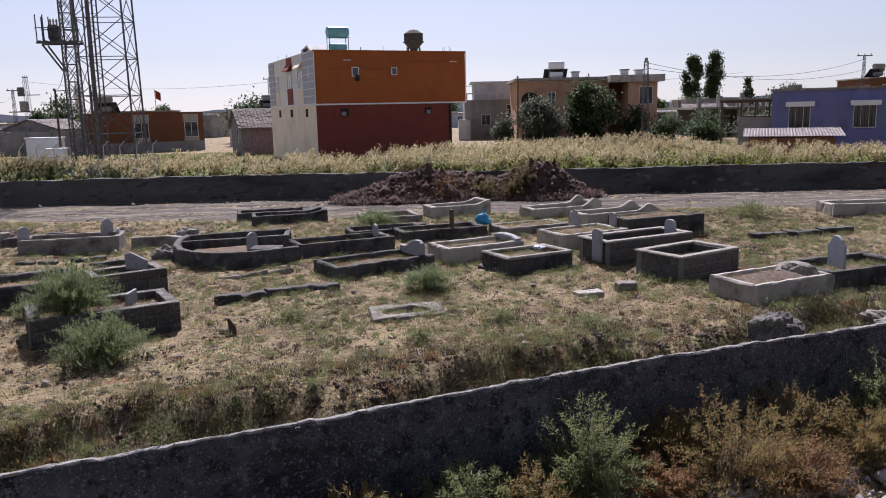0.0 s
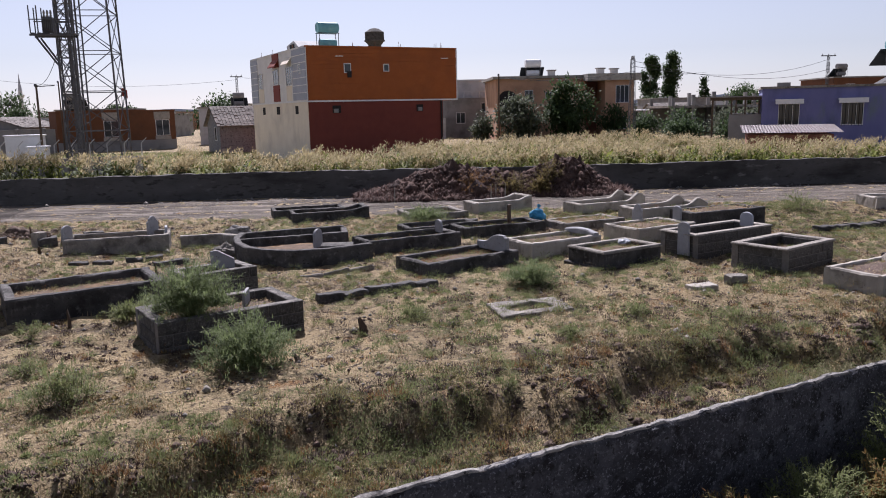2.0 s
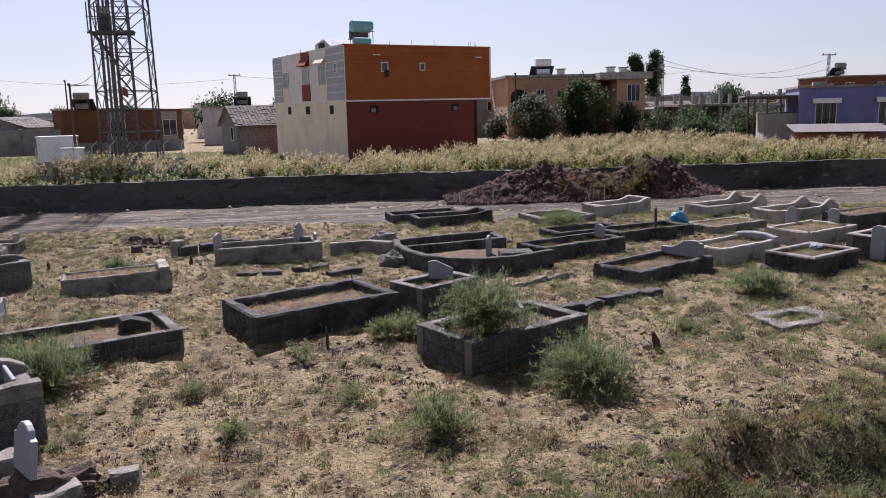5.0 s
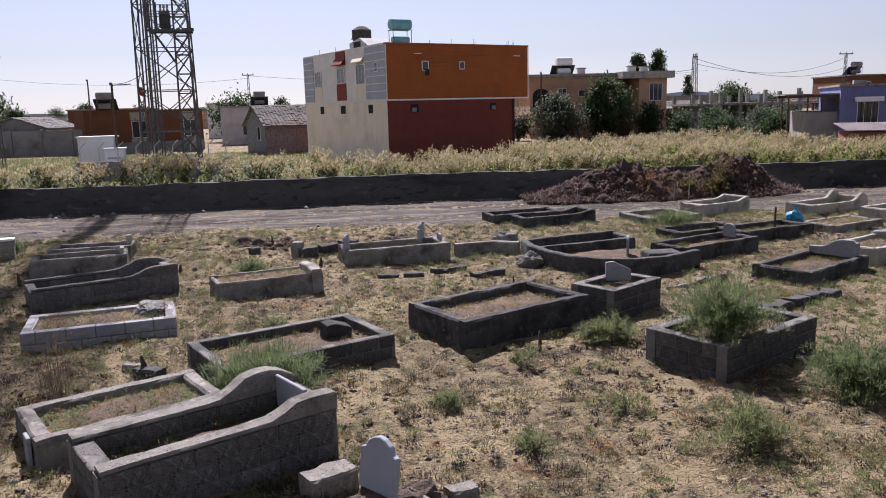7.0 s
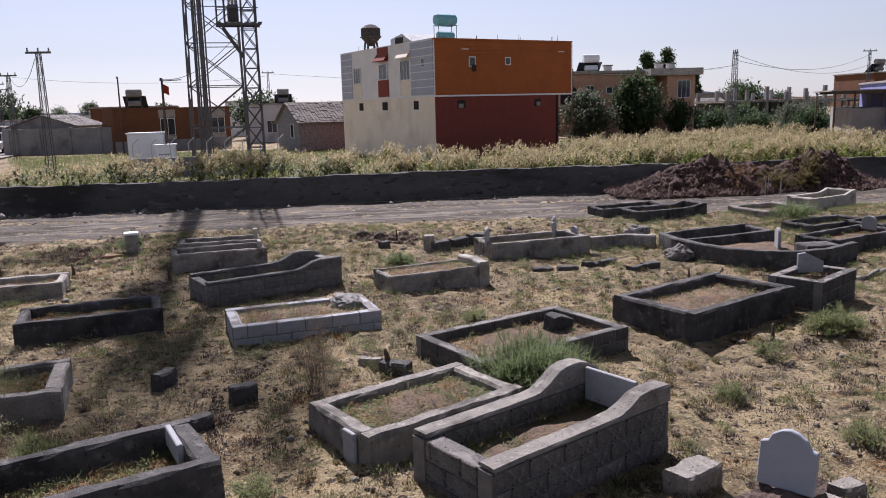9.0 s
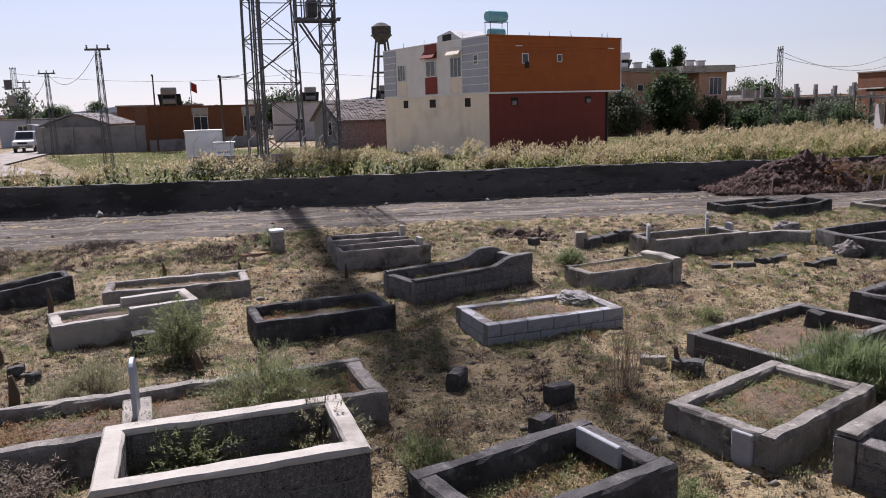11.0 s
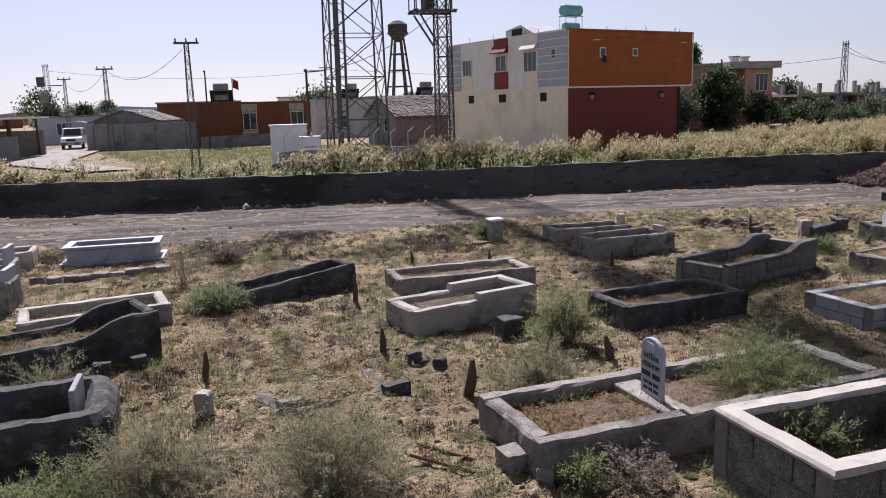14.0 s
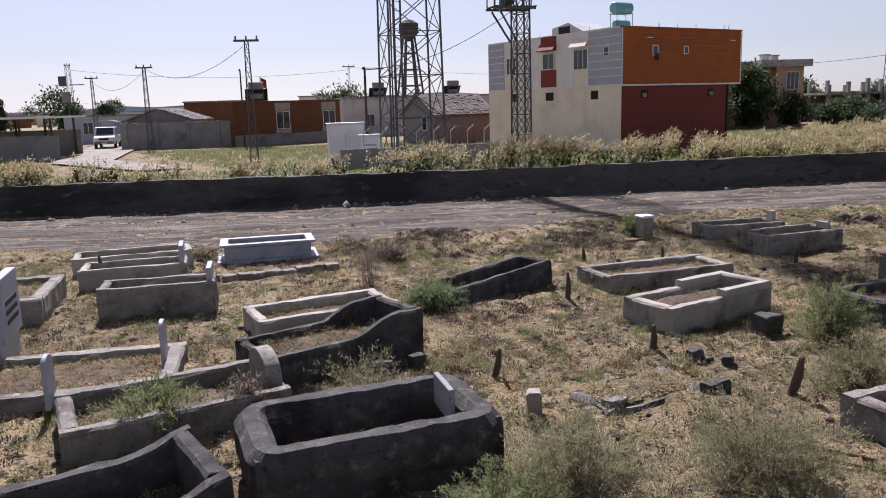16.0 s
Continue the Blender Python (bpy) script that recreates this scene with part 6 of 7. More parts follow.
for z, h, runs in ((0.235, 0.05, ((-0.15, -0.01), (0.03, 0.15))), (0.16, 0.03, ((-0.12, -0.05), (-0.03, 0.03), (0.05, 0.13))), (0.1, 0.03, ((-0.12, -0.05), (-0.03, 0.03), (0.05, 0.13)))):
    for x0, x1 in runs:
        part("lettering", box(x0, -0.027, z, x1, -0.0235, z + h), M_RUBBER, letters)
part("carved_panel", box(-0.07, -0.027, 0.49, 0.07, -0.0235, 0.57, 0.001), M_GREYCLAD, letters)

bag = thing("plastic_bag", pose(1.07, 21.72, 0.16), "crumpled blue plastic bag on a grave wall", "bag")
bm = bmesh.new()
bmesh.ops.create_icosphere(bm, subdivisions=3, radius=0.15)
for v in bm.verts:
    k = 1 + 0.4 * noise.noise(v.co * 9) + 0.2 * noise.noise(v.co * 25)
    wide = 1.45 - 2.2 * max(v.co.z, -0.1)
    v.co = Vector((v.co.x * k * wide, v.co.y * k * wide, v.co.z * k * 1.05 + 0.15))
part("body", bm, M_BLUE, bag)
part("tied_neck", rod((0, 0, 0.33), (0.04, 0.02, 0.4), 0.03, 6, r2=0.06), M_BLUE, bag)
grid = thing("iron_grid", pose(-21.28, 10.85, 0.1, 6, 4, 60), "rusty iron ladder frame lying on the ground", "iron frame")
for x in (-0.12, 0.12):
    part("rail", rod((x, -0.4, 0), (x, 0.4, 0), 0.015, 5), M_RUST, grid)
for y in (-0.3, 0.0, 0.3):
    part("rung", rod((-0.12, y, 0), (0.12, y, 0), 0.012, 5), M_RUST, grid)
rock("earth_mound", -10.4, 8.36, 0.08, 0.5, 0.32, 0.3, M_TILL, "low mound of dark earth under a leaning headstone", "mound", seed=14, rough=0.4, rot=30)
rock("rubble_lump", 4.72, 10.82, 0.16, 0.34, 0.3, 0.28, M_BLOCK, "rough lump of grey mortar rubble in weeds", seed=8, rough=0.5)
rock("rubble_lump", 6.76, 11.47, 0.1, 0.34, 0.26, 0.14, M_CONC, "rough pale rubble beside the wall", seed=11, rough=0.6)
tomb = thing("tomb_slab", pose(-30.3, 15.35, 0, 0, 0, 10), "white marble tomb with a lettered panel", "tomb")
part("body", box(-1.2, -0.5, -0.1, 0.6, 0.5, 0.5, 0.02), M_MARBLE, tomb)
hb = part("headboard", headstone_mesh(0.9, 0.8, 0.12, "slab"), M_MARBLE, tomb)
hb.matrix_basis = pose(0.6, 0, 0.4, 0, 0, 90)
for z in (0.2, 0.32, 0.44):
    part("lettering", box(-0.3, -0.066, z, 0.3, -0.0605, z + 0.06), M_RUBBER, hb)

minaret = thing("minaret", pose(-184.6, 400, 0), "slim pale minaret far beyond the town", "minaret")
part("shaft", lathe([(1.5, 0), (1.5, 6), (1.0, 7), (0.95, 17)], 12), M_LGREY, minaret)
part("balcony", lathe([(0.95, 13.6), (1.7, 14.4), (1.7, 15.3), (0.95, 15.4)], 12), M_LGREY, minaret)
part("spire", lathe([(1.0, 17), (0.5, 20.5), (0.05, 25.4)], 12), M_GREYCLAD, minaret)


# ---- vegetation ----
def field(x, y, scale, seed):
    """Smooth random patches from 0 to 1 over the ground."""
    g = np.random.default_rng(seed).random((97, 97))
    fx, fy = np.asarray(x) * scale + 200.3, np.asarray(y) * scale + 200.7
    ix, iy = np.floor(fx).astype(int), np.floor(fy).astype(int)
    u, v = fx - ix, fy - iy
    u, v = u * u * (3 - 2 * u), v * v * (3 - 2 * v)
    at = lambda a, b: g[a % 97, b % 97]
    return (at(ix, iy) * (1 - u) + at(ix + 1, iy) * u) * (1 - v) + (at(ix, iy + 1) * (1 - u) + at(ix + 1, iy + 1) * u) * v


def inside_plots(x, y, margin=0.0):
    hit = np.zeros(len(x), bool)
    for px, py, c, s, L, W in PLOTS:
        u, v = (x - px) * c + (y - py) * s, -(x - px) * s + (y - py) * c
        hit |= (u > -margin) & (u < L + margin) & (v > -margin) & (v < W + margin)
    return hit


def wall_side(x, y):
    """How far a place lies beyond the near wall, in metres."""
    return (y - (5.95 + 0.418 * x)) * 0.922


def tufts(n, x0, x1, y0, y1, per, size, keep, lean=1.1, width=0.008, spread=0.05):
    x, y = RNG.uniform(x0, x1, n), RNG.uniform(y0, y1, n)
    ok = (RNG.random(n) < keep(x, y)) & ~inside_plots(x, y, 0.02)
    x, y = x[ok], y[ok]
    big = RNG.lognormal(0, 0.35, len(x)) * size
    x, y, big = np.repeat(x, per), np.repeat(y, per), np.repeat(big, per)
    m = len(x)
    x, y = x + RNG.normal(0, 1, m) * spread * big / size, y + RNG.normal(0, 1, m) * spread * big / size
    root = np.stack([x, y, ground_z(x, y) - 0.005], 1)
    return slivers(root, RNG.uniform(0, 6.283, m), RNG.uniform(0.05, lean, m), big * RNG.uniform(0.5, 1.3, m), width * RNG.uniform(0.6, 1.6, m))


def clumps(n, x0, x1, y0, y1, per, radius, high, keep, leaf=0.05, width=0.012):
    """Low domed weed clumps, each of many fine leaves."""
    x, y = RNG.uniform(x0, x1, n), RNG.uniform(y0, y1, n)
    ok = (RNG.random(n) < keep(x, y)) & ~inside_plots(x, y, 0.05)
    x, y = x[ok], y[ok]
    k = len(x)
    r = radius * RNG.lognormal(0, 0.45, k)
    a, t = RNG.uniform(0, 6.283, (k, per)), np.arccos(RNG.uniform(0.05, 1, (k, per)))
    q = RNG.uniform(0.25, 1.0, (k, per)) ** 0.6
    px = x[:, None] + np.cos(a) * np.sin(t) * q * r[:, None]
    py = y[:, None] + np.sin(a) * np.sin(t) * q * r[:, None]
    pz = ground_z(px, py) + np.cos(t) * q * r[:, None] * high
    m = k * per
    return slivers(np.stack([px.ravel(), py.ravel(), pz.ravel()], 1), a.ravel() + RNG.normal(0, 0.7, m), RNG.uniform(0.2, 1.3, m), leaf * RNG.uniform(0.6, 1.5, m), width * RNG.uniform(0.7, 1.4, m))


def stuff(name, vf, mat, label, category):
    return tagged(new(name, tri_mesh(name, *vf, mat)), label, category, kind="stuff")


lot = lambda x, y: np.clip((25.2 + 0.5 * np.sin(x * 0.31) - y) / 1.5, 0, 1) * (wall_side(x, y) > 0.35) * np.where(x < -20, np.clip((24.0 - y) / 2, 0, 1), 1)
bare = lambda x, y: np.clip(field(x, y, 0.35, 3) * 2.2 - 0.5, 0.06, 1)
green = lambda x, y: np.clip(field(x, y, 0.45, 5) * 2.6 - 0.5, 0.12, 1) * np.clip(0.6 + (x + 12) / 12, 0.5, 1.25)
bank = lambda x, y: np.clip((4.5 - wall_side(x, y)) / 1.0, 0, 1)
stuff("dry_grass", tufts(46000, -34, 15, 4, 26, 9, 0.045, lambda x, y: lot(x, y) * bare(x, y), 1.52, 0.012, 0.07), F_STRAW, "short dry straw-coloured grass", "grass")
stuff("rusty_weeds", tufts(26000, -34, 15, 4, 26, 8, 0.045, lambda x, y: lot(x, y) * np.clip(field(x, y, 0.6, 11) * 3 - 1.5, 0.03, 1), 1.45, 0.012, 0.06), F_RUSTY, "small rust-coloured dry weeds", "weeds")
stuff("low_weeds", clumps(14000, -34, 15, 4, 25, 95, 0.125, 0.7, lambda x, y: lot(x, y) * green(x, y), 0.034, 0.0095), F_WEED, "low feathery olive green weeds", "weeds")
stuff("pale_weeds", clumps(7000, -34, 15, 4, 25, 85, 0.11, 0.7, lambda x, y: lot(x, y) * np.clip(field(x, y, 0.5, 29) * 2.4 - 0.9, 0.05, 1), 0.034, 0.0095), F_PALEB, "low feathery yellowish weeds", "weeds")
stuff("golden_weeds", clumps(6500, -34, 15, 4, 25, 75, 0.1, 0.55, lambda x, y: lot(x, y) * np.clip(field(x, y, 0.55, 67) * 3 - 1.4, 0.03, 1), 0.034, 0.0095), F_GOLD, "low golden brown dry weeds", "weeds")
stuff("rust_clumps", clumps(3800, -34, 15, 4, 25, 70, 0.1, 0.5, lambda x, y: lot(x, y) * np.clip(field(x, y, 0.6, 69) * 3 - 1.7, 0.02, 1), 0.034, 0.0095), F_RUSTY, "low rust-coloured dry weeds", "weeds")
stuff("dead_weeds", clumps(6500, -34, 15, 4, 25.5, 80, 0.12, 0.5, lambda x, y: lot(x, y) * np.clip(field(x, y, 0.5, 21) * 2.6 - 1.0 + 0.5 * np.exp(-((x + 10) / 5) ** 2) + 0.55 * (x < -14), 0.04, 1), 0.036, 0.0095), F_GREYW, "grey-brown dead weeds", "weeds")
stuff("dark_weeds", clumps(24000, -30, 15, 3, 24, 70, 0.13, 0.4, lambda x, y: lot(x, y) * np.clip(np.clip(field(x, y, 0.7, 47) * 4 - 1.9, 0, 1) * (0.2 + bank(x, y) + 1.3 * np.exp(-((x + 22.8) / 2.6) ** 2 - ((y - 15) / 2.6) ** 2)) + 0.05 + 0.5 * bank(x, y), 0, 1), 0.04, 0.011), F_DARKW, "dark rotting weeds and litter", "weeds")
stuff("bank_grass", clumps(3200, -9, 15, 3, 14, 190, 0.17, 0.9, lambda x, y: lot(x, y) * bank(x, y) * np.clip(field(x, y, 0.9, 31) * 1.8 - 0.2, 0.1, 1), 0.034, 0.008), F_GOLD, "tangled golden brown grass on the bank", "grass")
stuff("bank_weeds", clumps(5200, -9, 15, 3, 14, 190, 0.17, 0.9, lambda x, y: lot(x, y) * bank(x, y) * np.clip(field(x, y, 0.8, 37) * 2.4 - 0.7, 0.05, 1), 0.032, 0.008), F_WEED, "olive weeds on the bank by the wall", "weeds")
stuff("bank_straw", clumps(1300, -9, 15, 3, 14, 170, 0.16, 0.9, lambda x, y: lot(x, y) * bank(x, y) * np.clip(field(x, y, 0.8, 39) * 2.4 - 0.9, 0.05, 1), 0.034, 0.008), F_PALEB, "yellowed grass on the bank by the wall", "grass")
stuff("bank_rust", clumps(1500, -9, 15, 3, 14, 80, 0.14, 0.8, lambda x, y: lot(x, y) * bank(x, y) * np.clip(field(x, y, 0.8, 43) * 2.4 - 1.0, 0.03, 1), 0.06, 0.011), F_RUSTY, "rust-coloured weeds on the bank by the wall", "weeds")
stuff("field_grass", tufts(42000, -66, 40, 32, 74, 8, 0.15, lambda x, y: 0.9 * (y > 32.5) * ~((y > 48) & (np.abs(x + 36.5 + (y - 50) * 0.45) < 4.5)), 1.0, 0.035, 0.18), F_WEED, "tall yellow grass beyond the wall", "grass")


def pebbles(n, x0, x1, y0, y1, size, keep, seed):
    """Little stones, each a lumpy eight-faced body."""
    r = np.random.default_rng(seed)
    x, y = r.uniform(x0, x1, n), r.uniform(y0, y1, n)
    ok = (r.random(n) < keep(x, y)) & ~inside_plots(x, y, 0.0)
    x, y = x[ok], y[ok]
    m = len(x)
    s = r.lognormal(0, 0.5, m) * size
    unit = np.array([[1, 0, 0], [0, 1, 0], [-1, 0, 0], [0, -1, 0], [0, 0, 0.75], [0, 0, -0.6]])
    v = unit[None] * s[:, None, None] * r.uniform(0.6, 1.3, (m, 6, 3))
    a = r.uniform(0, 6.28, m)
    c, sn = np.cos(a)[:, None], np.sin(a)[:, None]
    v = np.stack([v[..., 0] * c - v[..., 1] * sn, v[..., 0] * sn + v[..., 1] * c, v[..., 2]], -1)
    v = v + np.stack([x, y, ground_z(x, y) + s * 0.2], 1)[:, None]
    tri = np.array([[0, 1, 4], [1, 2, 4], [2, 3, 4], [3, 0, 4], [1, 0, 5], [2, 1, 5], [3, 2, 5], [0, 3, 5]])
    f = (np.arange(m) * 6)[:, None, None] + tri[None]
    return v.reshape(-1, 3), f.reshape(-1, 3)


stuff("bank_clods", pebbles(16000, -9, 8, 3, 12, 0.03, lambda x, y: (wall_side(x, y) > 0.3) * np.exp(-((wall_side(x, y) - 3.1) / 0.75) ** 2) * np.clip(field(x, y, 0.8, 97) * 2.4 - 0.5, 0.1, 1), 99), M_TILL, "dark crumbled earth along the brink of the bank", "clods")
stuff("pebbles", pebbles(20000, -36, 16, 5, 31, 0.02, lambda x, y: 0.9 * (wall_side(x, y) > 0.3), 51), M_CONC, "scattered small grey stones", "stones")
stuff("clods", pebbles(45000, -36, 16, 6, 27, 0.015, lambda x, y: np.clip(field(x, y, 0.5, 61) * 2.2 - 0.5, 0.1, 1) * (wall_side(x, y) > 0.3), 53), M_TILL, "scattered dark clods of earth", "clods")
stuff("road_rubble", pebbles(900, -40, 16, 30.3, 31.3, 0.05, lambda x, y: 0.9 * (field(x, y, 0.4, 63) > 0.4), 57), M_CONC, "grey rubble along the foot of the wall", "stones")
stuff("dug_earth", pebbles(1300, -13.6, -9.2, 21.5, 23.1, 0.042, lambda x, y: np.clip(field(x, y, 0.9, 91) * 3 - 1.1, 0, 1), 87), M_TILL, "dark lumps of dug earth beside the road", "clods")
stuff("road_clods", pebbles(5200, -36, 14, 23.5, 31, 0.022, lambda x, y: np.clip(field(x, y, 0.5, 93) * 3 - 1.3, 0.05, 1), 89), M_TILL, "scattered dark clods on the dirt road", "clods")
stuff("verge_weeds", clumps(1500, -30, -19, 20.5, 24.5, 80, 0.13, 0.6, lambda x, y: np.clip(field(x, y, 0.7, 95) * 3 - 1.3, 0, 1), 0.045, 0.01), F_DARKW, "dark dead weeds along the road edge", "weeds")
v, f = pebbles(26000, -3, 12, 1.5, 12, 0.035, lambda x, y: 1.0 * (wall_side(x, y) < -0.3), 59)
v[:, 2] += 0.03
stuff("ballast", (v, f), M_GRAVEL, "grey railway ballast stones", "gravel")


def shrub(x, y, w, h, mat, label, z=None, n=70, leaf=0.07, fine=0.009, per=26, droop=0.5, up=1.0):
    """A feathery shrub: stems that fan out from the root, set with fine leaves."""
    z = float(ground_z(x, y)) - 0.02 if z is None else z + float(lie(x, y))
    w, h, n = w * 1.12, h * 1.15, int(n * (2.2 if mat is F_BUSH else 1.5))
    az, tilt = RNG.uniform(0, 6.283, n), np.arccos(RNG.uniform(0.06, 1.0, n))
    ln = RNG.uniform(0.55, 1.08, n)
    ends = np.stack([np.cos(az) * np.sin(tilt) * w * 0.6 * ln, np.sin(az) * np.sin(tilt) * w * 0.6 * ln, np.cos(tilt) * h * ln + 0.04], 1)
    roots = np.stack([RNG.normal(0, w * 0.07, n), RNG.normal(0, w * 0.07, n), np.zeros(n)], 1)
    s = RNG.uniform(0.12, 1.0, (n, per)) ** 0.6
    pts = roots[:, None] * (1 - s[..., None]) + ends[:, None] * s[..., None]
    pts[..., 2] += h * 0.16 * np.sin(np.pi * s)
    pts = pts.reshape(-1, 3) + RNG.normal(0, 0.016, (n * per, 3))
    m = len(pts)
    saz = np.repeat(az, per) + RNG.normal(0, 1.0, m)
    v1, f1 = slivers(pts, saz, RNG.uniform(0.1, 1.9, m), leaf * RNG.uniform(0.5, 1.4, m), fine * 1.25 * RNG.uniform(0.7, 1.5, m))
    d = ends - roots
    sl = np.linalg.norm(d, axis=1)
    v2, f2 = blades(roots, az, np.arctan2(np.hypot(d[:, 0], d[:, 1]), d[:, 2]) - 0.25, sl * 0.98, np.full(n, 0.007), np.full(n, 0.45))
    ob = thing("shrub", pose(x, y, z), label, "shrub", "shrubs and weeds")
    tagged(part("foliage", tri_mesh("foliage", v1, f1, mat), None, ob), kind="stuff")
    tagged(part("twig_mass", tri_mesh("twig_mass", v2, f2, F_GREYW if mat is not F_BUSH else F_WEED), None, ob), kind="stuff")
    return ob


GREEN, PALE, DEAD = "feathery fresh green shrub", "pale dry feathery shrub", "grey dead weed stalks"
shrub(-5.82, 11.7, 1.2, 0.78, F_BUSH, GREEN + " growing inside a block grave", 0.42, 160, per=34)
shrub(-4.8, 10.4, 1.15, 0.62, F_BUSH, GREEN + " beside a block grave", None, 140, per=32)
shrub(-6.72, 9.28, 0.8, 0.42, F_WEED, "sparse grey-green shrub on dry ground", None, 80)
shrub(-0.35, 14.64, 0.95, 0.42, F_BUSH, GREEN + " on the grass between graves", None, 100)
shrub(-2.03, 22.29, 1.2, 0.4, F_BUSH, GREEN + " growing over a low grave", 0.2, 90)
shrub(-6.81, 13.08, 0.6, 0.36, F_WEED, "small green shrub beside a block grave", None, 60)
shrub(-7.16, 12.92, 0.55, 0.3, F_WEED, "small green shrub beside a dark grave", None, 50)
shrub(-11.73, 11.50, 1.25, 0.5, F_BUSH, GREEN + " sprawling over a broken grave", 0.08, 150, 0.14, 0.008)
shrub(-19.45, 14.05, 0.95, 0.72, F_WEED, "loose green shrub between graves", None, 140, 0.04, 0.008, per=50)
shrub(-20.10, 12.50, 1.0, 0.5, F_PALEB, PALE + " behind a concrete grave", None, 120, 0.04, 0.007, per=50)
shrub(-18.10, 11.60, 1.3, 0.55, F_WEED, "olive shrub growing inside a double grave", 0.2, 150, 0.04, 0.007, 50)
shrub(-24.20, 16.80, 0.95, 0.42, F_BUSH, GREEN + " at the end of a dark grave", None, 100)
shrub(-18.55, 10.10, 0.75, 0.4, F_WEED, "green weeds inside an open grave", 0.2, 60, 0.05)
shrub(-17.50, 10.35, 0.75, 0.5, F_PALEB, "dry weeds inside an open grave", 0.2, 50, 0.05)
shrub(-19.95, 10.20, 0.6, 0.35, F_GREYW, DEAD + " in the shade of a grave", None, 40, 0.05)
shrub(-20.35, 10.25, 0.4, 0.3, F_WEED, "small grey-green weed beside a grave", None, 30, 0.05)
shrub(-16.60, 10.00, 0.55, 0.35, F_WEED, "small green weed by a dark grave", None, 50)
shrub(-12.79, 18.81, 0.6, 0.3, F_BUSH, "small green shrub behind a grave", None, 50)
shrub(-22.35, 10.50, 1.35, 0.78, F_PALEB, PALE + " on the bare ground", None, 220, 0.032, 0.006, 70)
shrub(-23.75, 10.75, 1.2, 0.6, F_PALEB, "pale olive feathery shrub on the bare ground", None, 180, 0.032, 0.006, 66)
shrub(-24.40, 10.30, 0.9, 0.45, F_WEED, "grey-green shrub beside a dark grave", None, 110, 0.04, 0.007, 50)
shrub(-25.70, 14.10, 0.3, 0.2, F_WEED, "small green weed by a grave", None, 30)
shrub(-25.35, 13.00, 1.0, 0.55, F_PALEB, "thin pale green shrub in front of a dark grave", None, 70, 0.06, 0.007, 22)
shrub(-27.35, 12.75, 0.9, 0.4, F_WEED, "green weeds inside a concrete grave", 0.15, 70)
shrub(-26.50, 12.90, 0.5, 0.3, F_GREYW, DEAD + " inside a concrete grave", 0.15, 40)
shrub(-24.60, 20.70, 0.8, 0.3, F_GREYW, "dark heap of dead weeds near the road", None, 80)
shrub(9.11, 22.75, 1.3, 0.45, F_WEED, "low green shrub by the dirt road", None, 110)
shrub(-18.95, 22.10, 0.6, 0.45, F_BUSH, "small green shrub beside the stone pillar", None, 60)
shrub(-14.20, 11.70, 0.9, 0.95, F_RUSTY, "tall thin reddish dead weed stalks", None, 60, 0.03, 0.005, 16)
shrub(-25.10, 18.60, 0.9, 1.0, F_GREYW, "tall thin brown weed stalks by a pale grave", None, 75, 0.03, 0.005, 16)
for x, y, w, h in ((-8.4, 12.2, 0.5, 0.26), (-2.6, 12.6, 0.4, 0.16), (-7.6, 10.4, 0.45, 0.2), (-9.6, 10.9, 0.4, 0.18), (-8.9, 9.6, 0.42, 0.2), (0.9, 12.2, 0.5, 0.2), (2.2, 11.6, 0.55, 0.22), (-0.4, 11.2, 0.45, 0.16), (-11.9, 14.4, 0.4, 0.18), (-14.6, 9.2, 0.4, 0.22)):
    shrub(x, y, w, h, F_WEED, "low grey-green weed clump on dry ground", None, 34, 0.035, 0.008, 30)
for x, y, w, h, m, lb in ((1.15, 5.95, 0.85, 0.78, F_WEED, "tall olive weed at the foot of the wall"), (2.35, 6.15, 1.2, 0.72, F_MIXED, "orange-brown dry shrub at the foot of the wall"), (3.1, 6.75, 0.95, 0.6, F_MIXED, "yellowish dry shrub by the wall"), (-0.65, 5.1, 0.7, 0.55, F_MIXED, "dry yellow weed at the foot of the wall"),
                          (0.1, 5.45, 0.75, 0.5, F_WEED, "olive weed at the foot of the wall"), (-1.2, 4.9, 0.6, 0.4, F_WEED, "olive weed at the foot of the wall"), (4.3, 7.2, 1.0, 0.75, F_WEED, "green weed by the wall"), (0.62, 5.6, 0.55, 0.45, F_MIXED, "small olive weed at the foot of the wall"), (2.0, 6.5, 0.7, 0.55, F_MIXED, "dry yellow weed at the foot of the wall"),
                          (1.7, 6.0, 0.6, 0.4, F_RUSTY, "rusty dry weed at the foot of the wall"), (3.7, 6.6, 0.9, 0.5, F_MIXED, "orange-brown dry shrub by the ballast"), (5.2, 7.4, 0.9, 0.6, F_WEED, "green weed by the wall"), (2.9, 6.1, 0.8, 0.4, F_RUSTY, "low rusty shrub on the ballast"), (-0.2, 5.0, 0.6, 0.35, F_GREYW, "grey dead weed at the foot of the wall")):
    shrub(x, y, w, h, m, lb, None, 120, 0.038, 0.007, 58)
for x, y in ((3.6, 9.6), (4.4, 10.3), (5.2, 10.6), (2.4, 9.0), (6.2, 11.1), (1.0, 8.2), (-0.8, 7.4)):
    shrub(x, y, 0.9, 0.35, F_PALEB, "yellow-green weed clump along the bank", None, 70, 0.06, 0.008, 22)


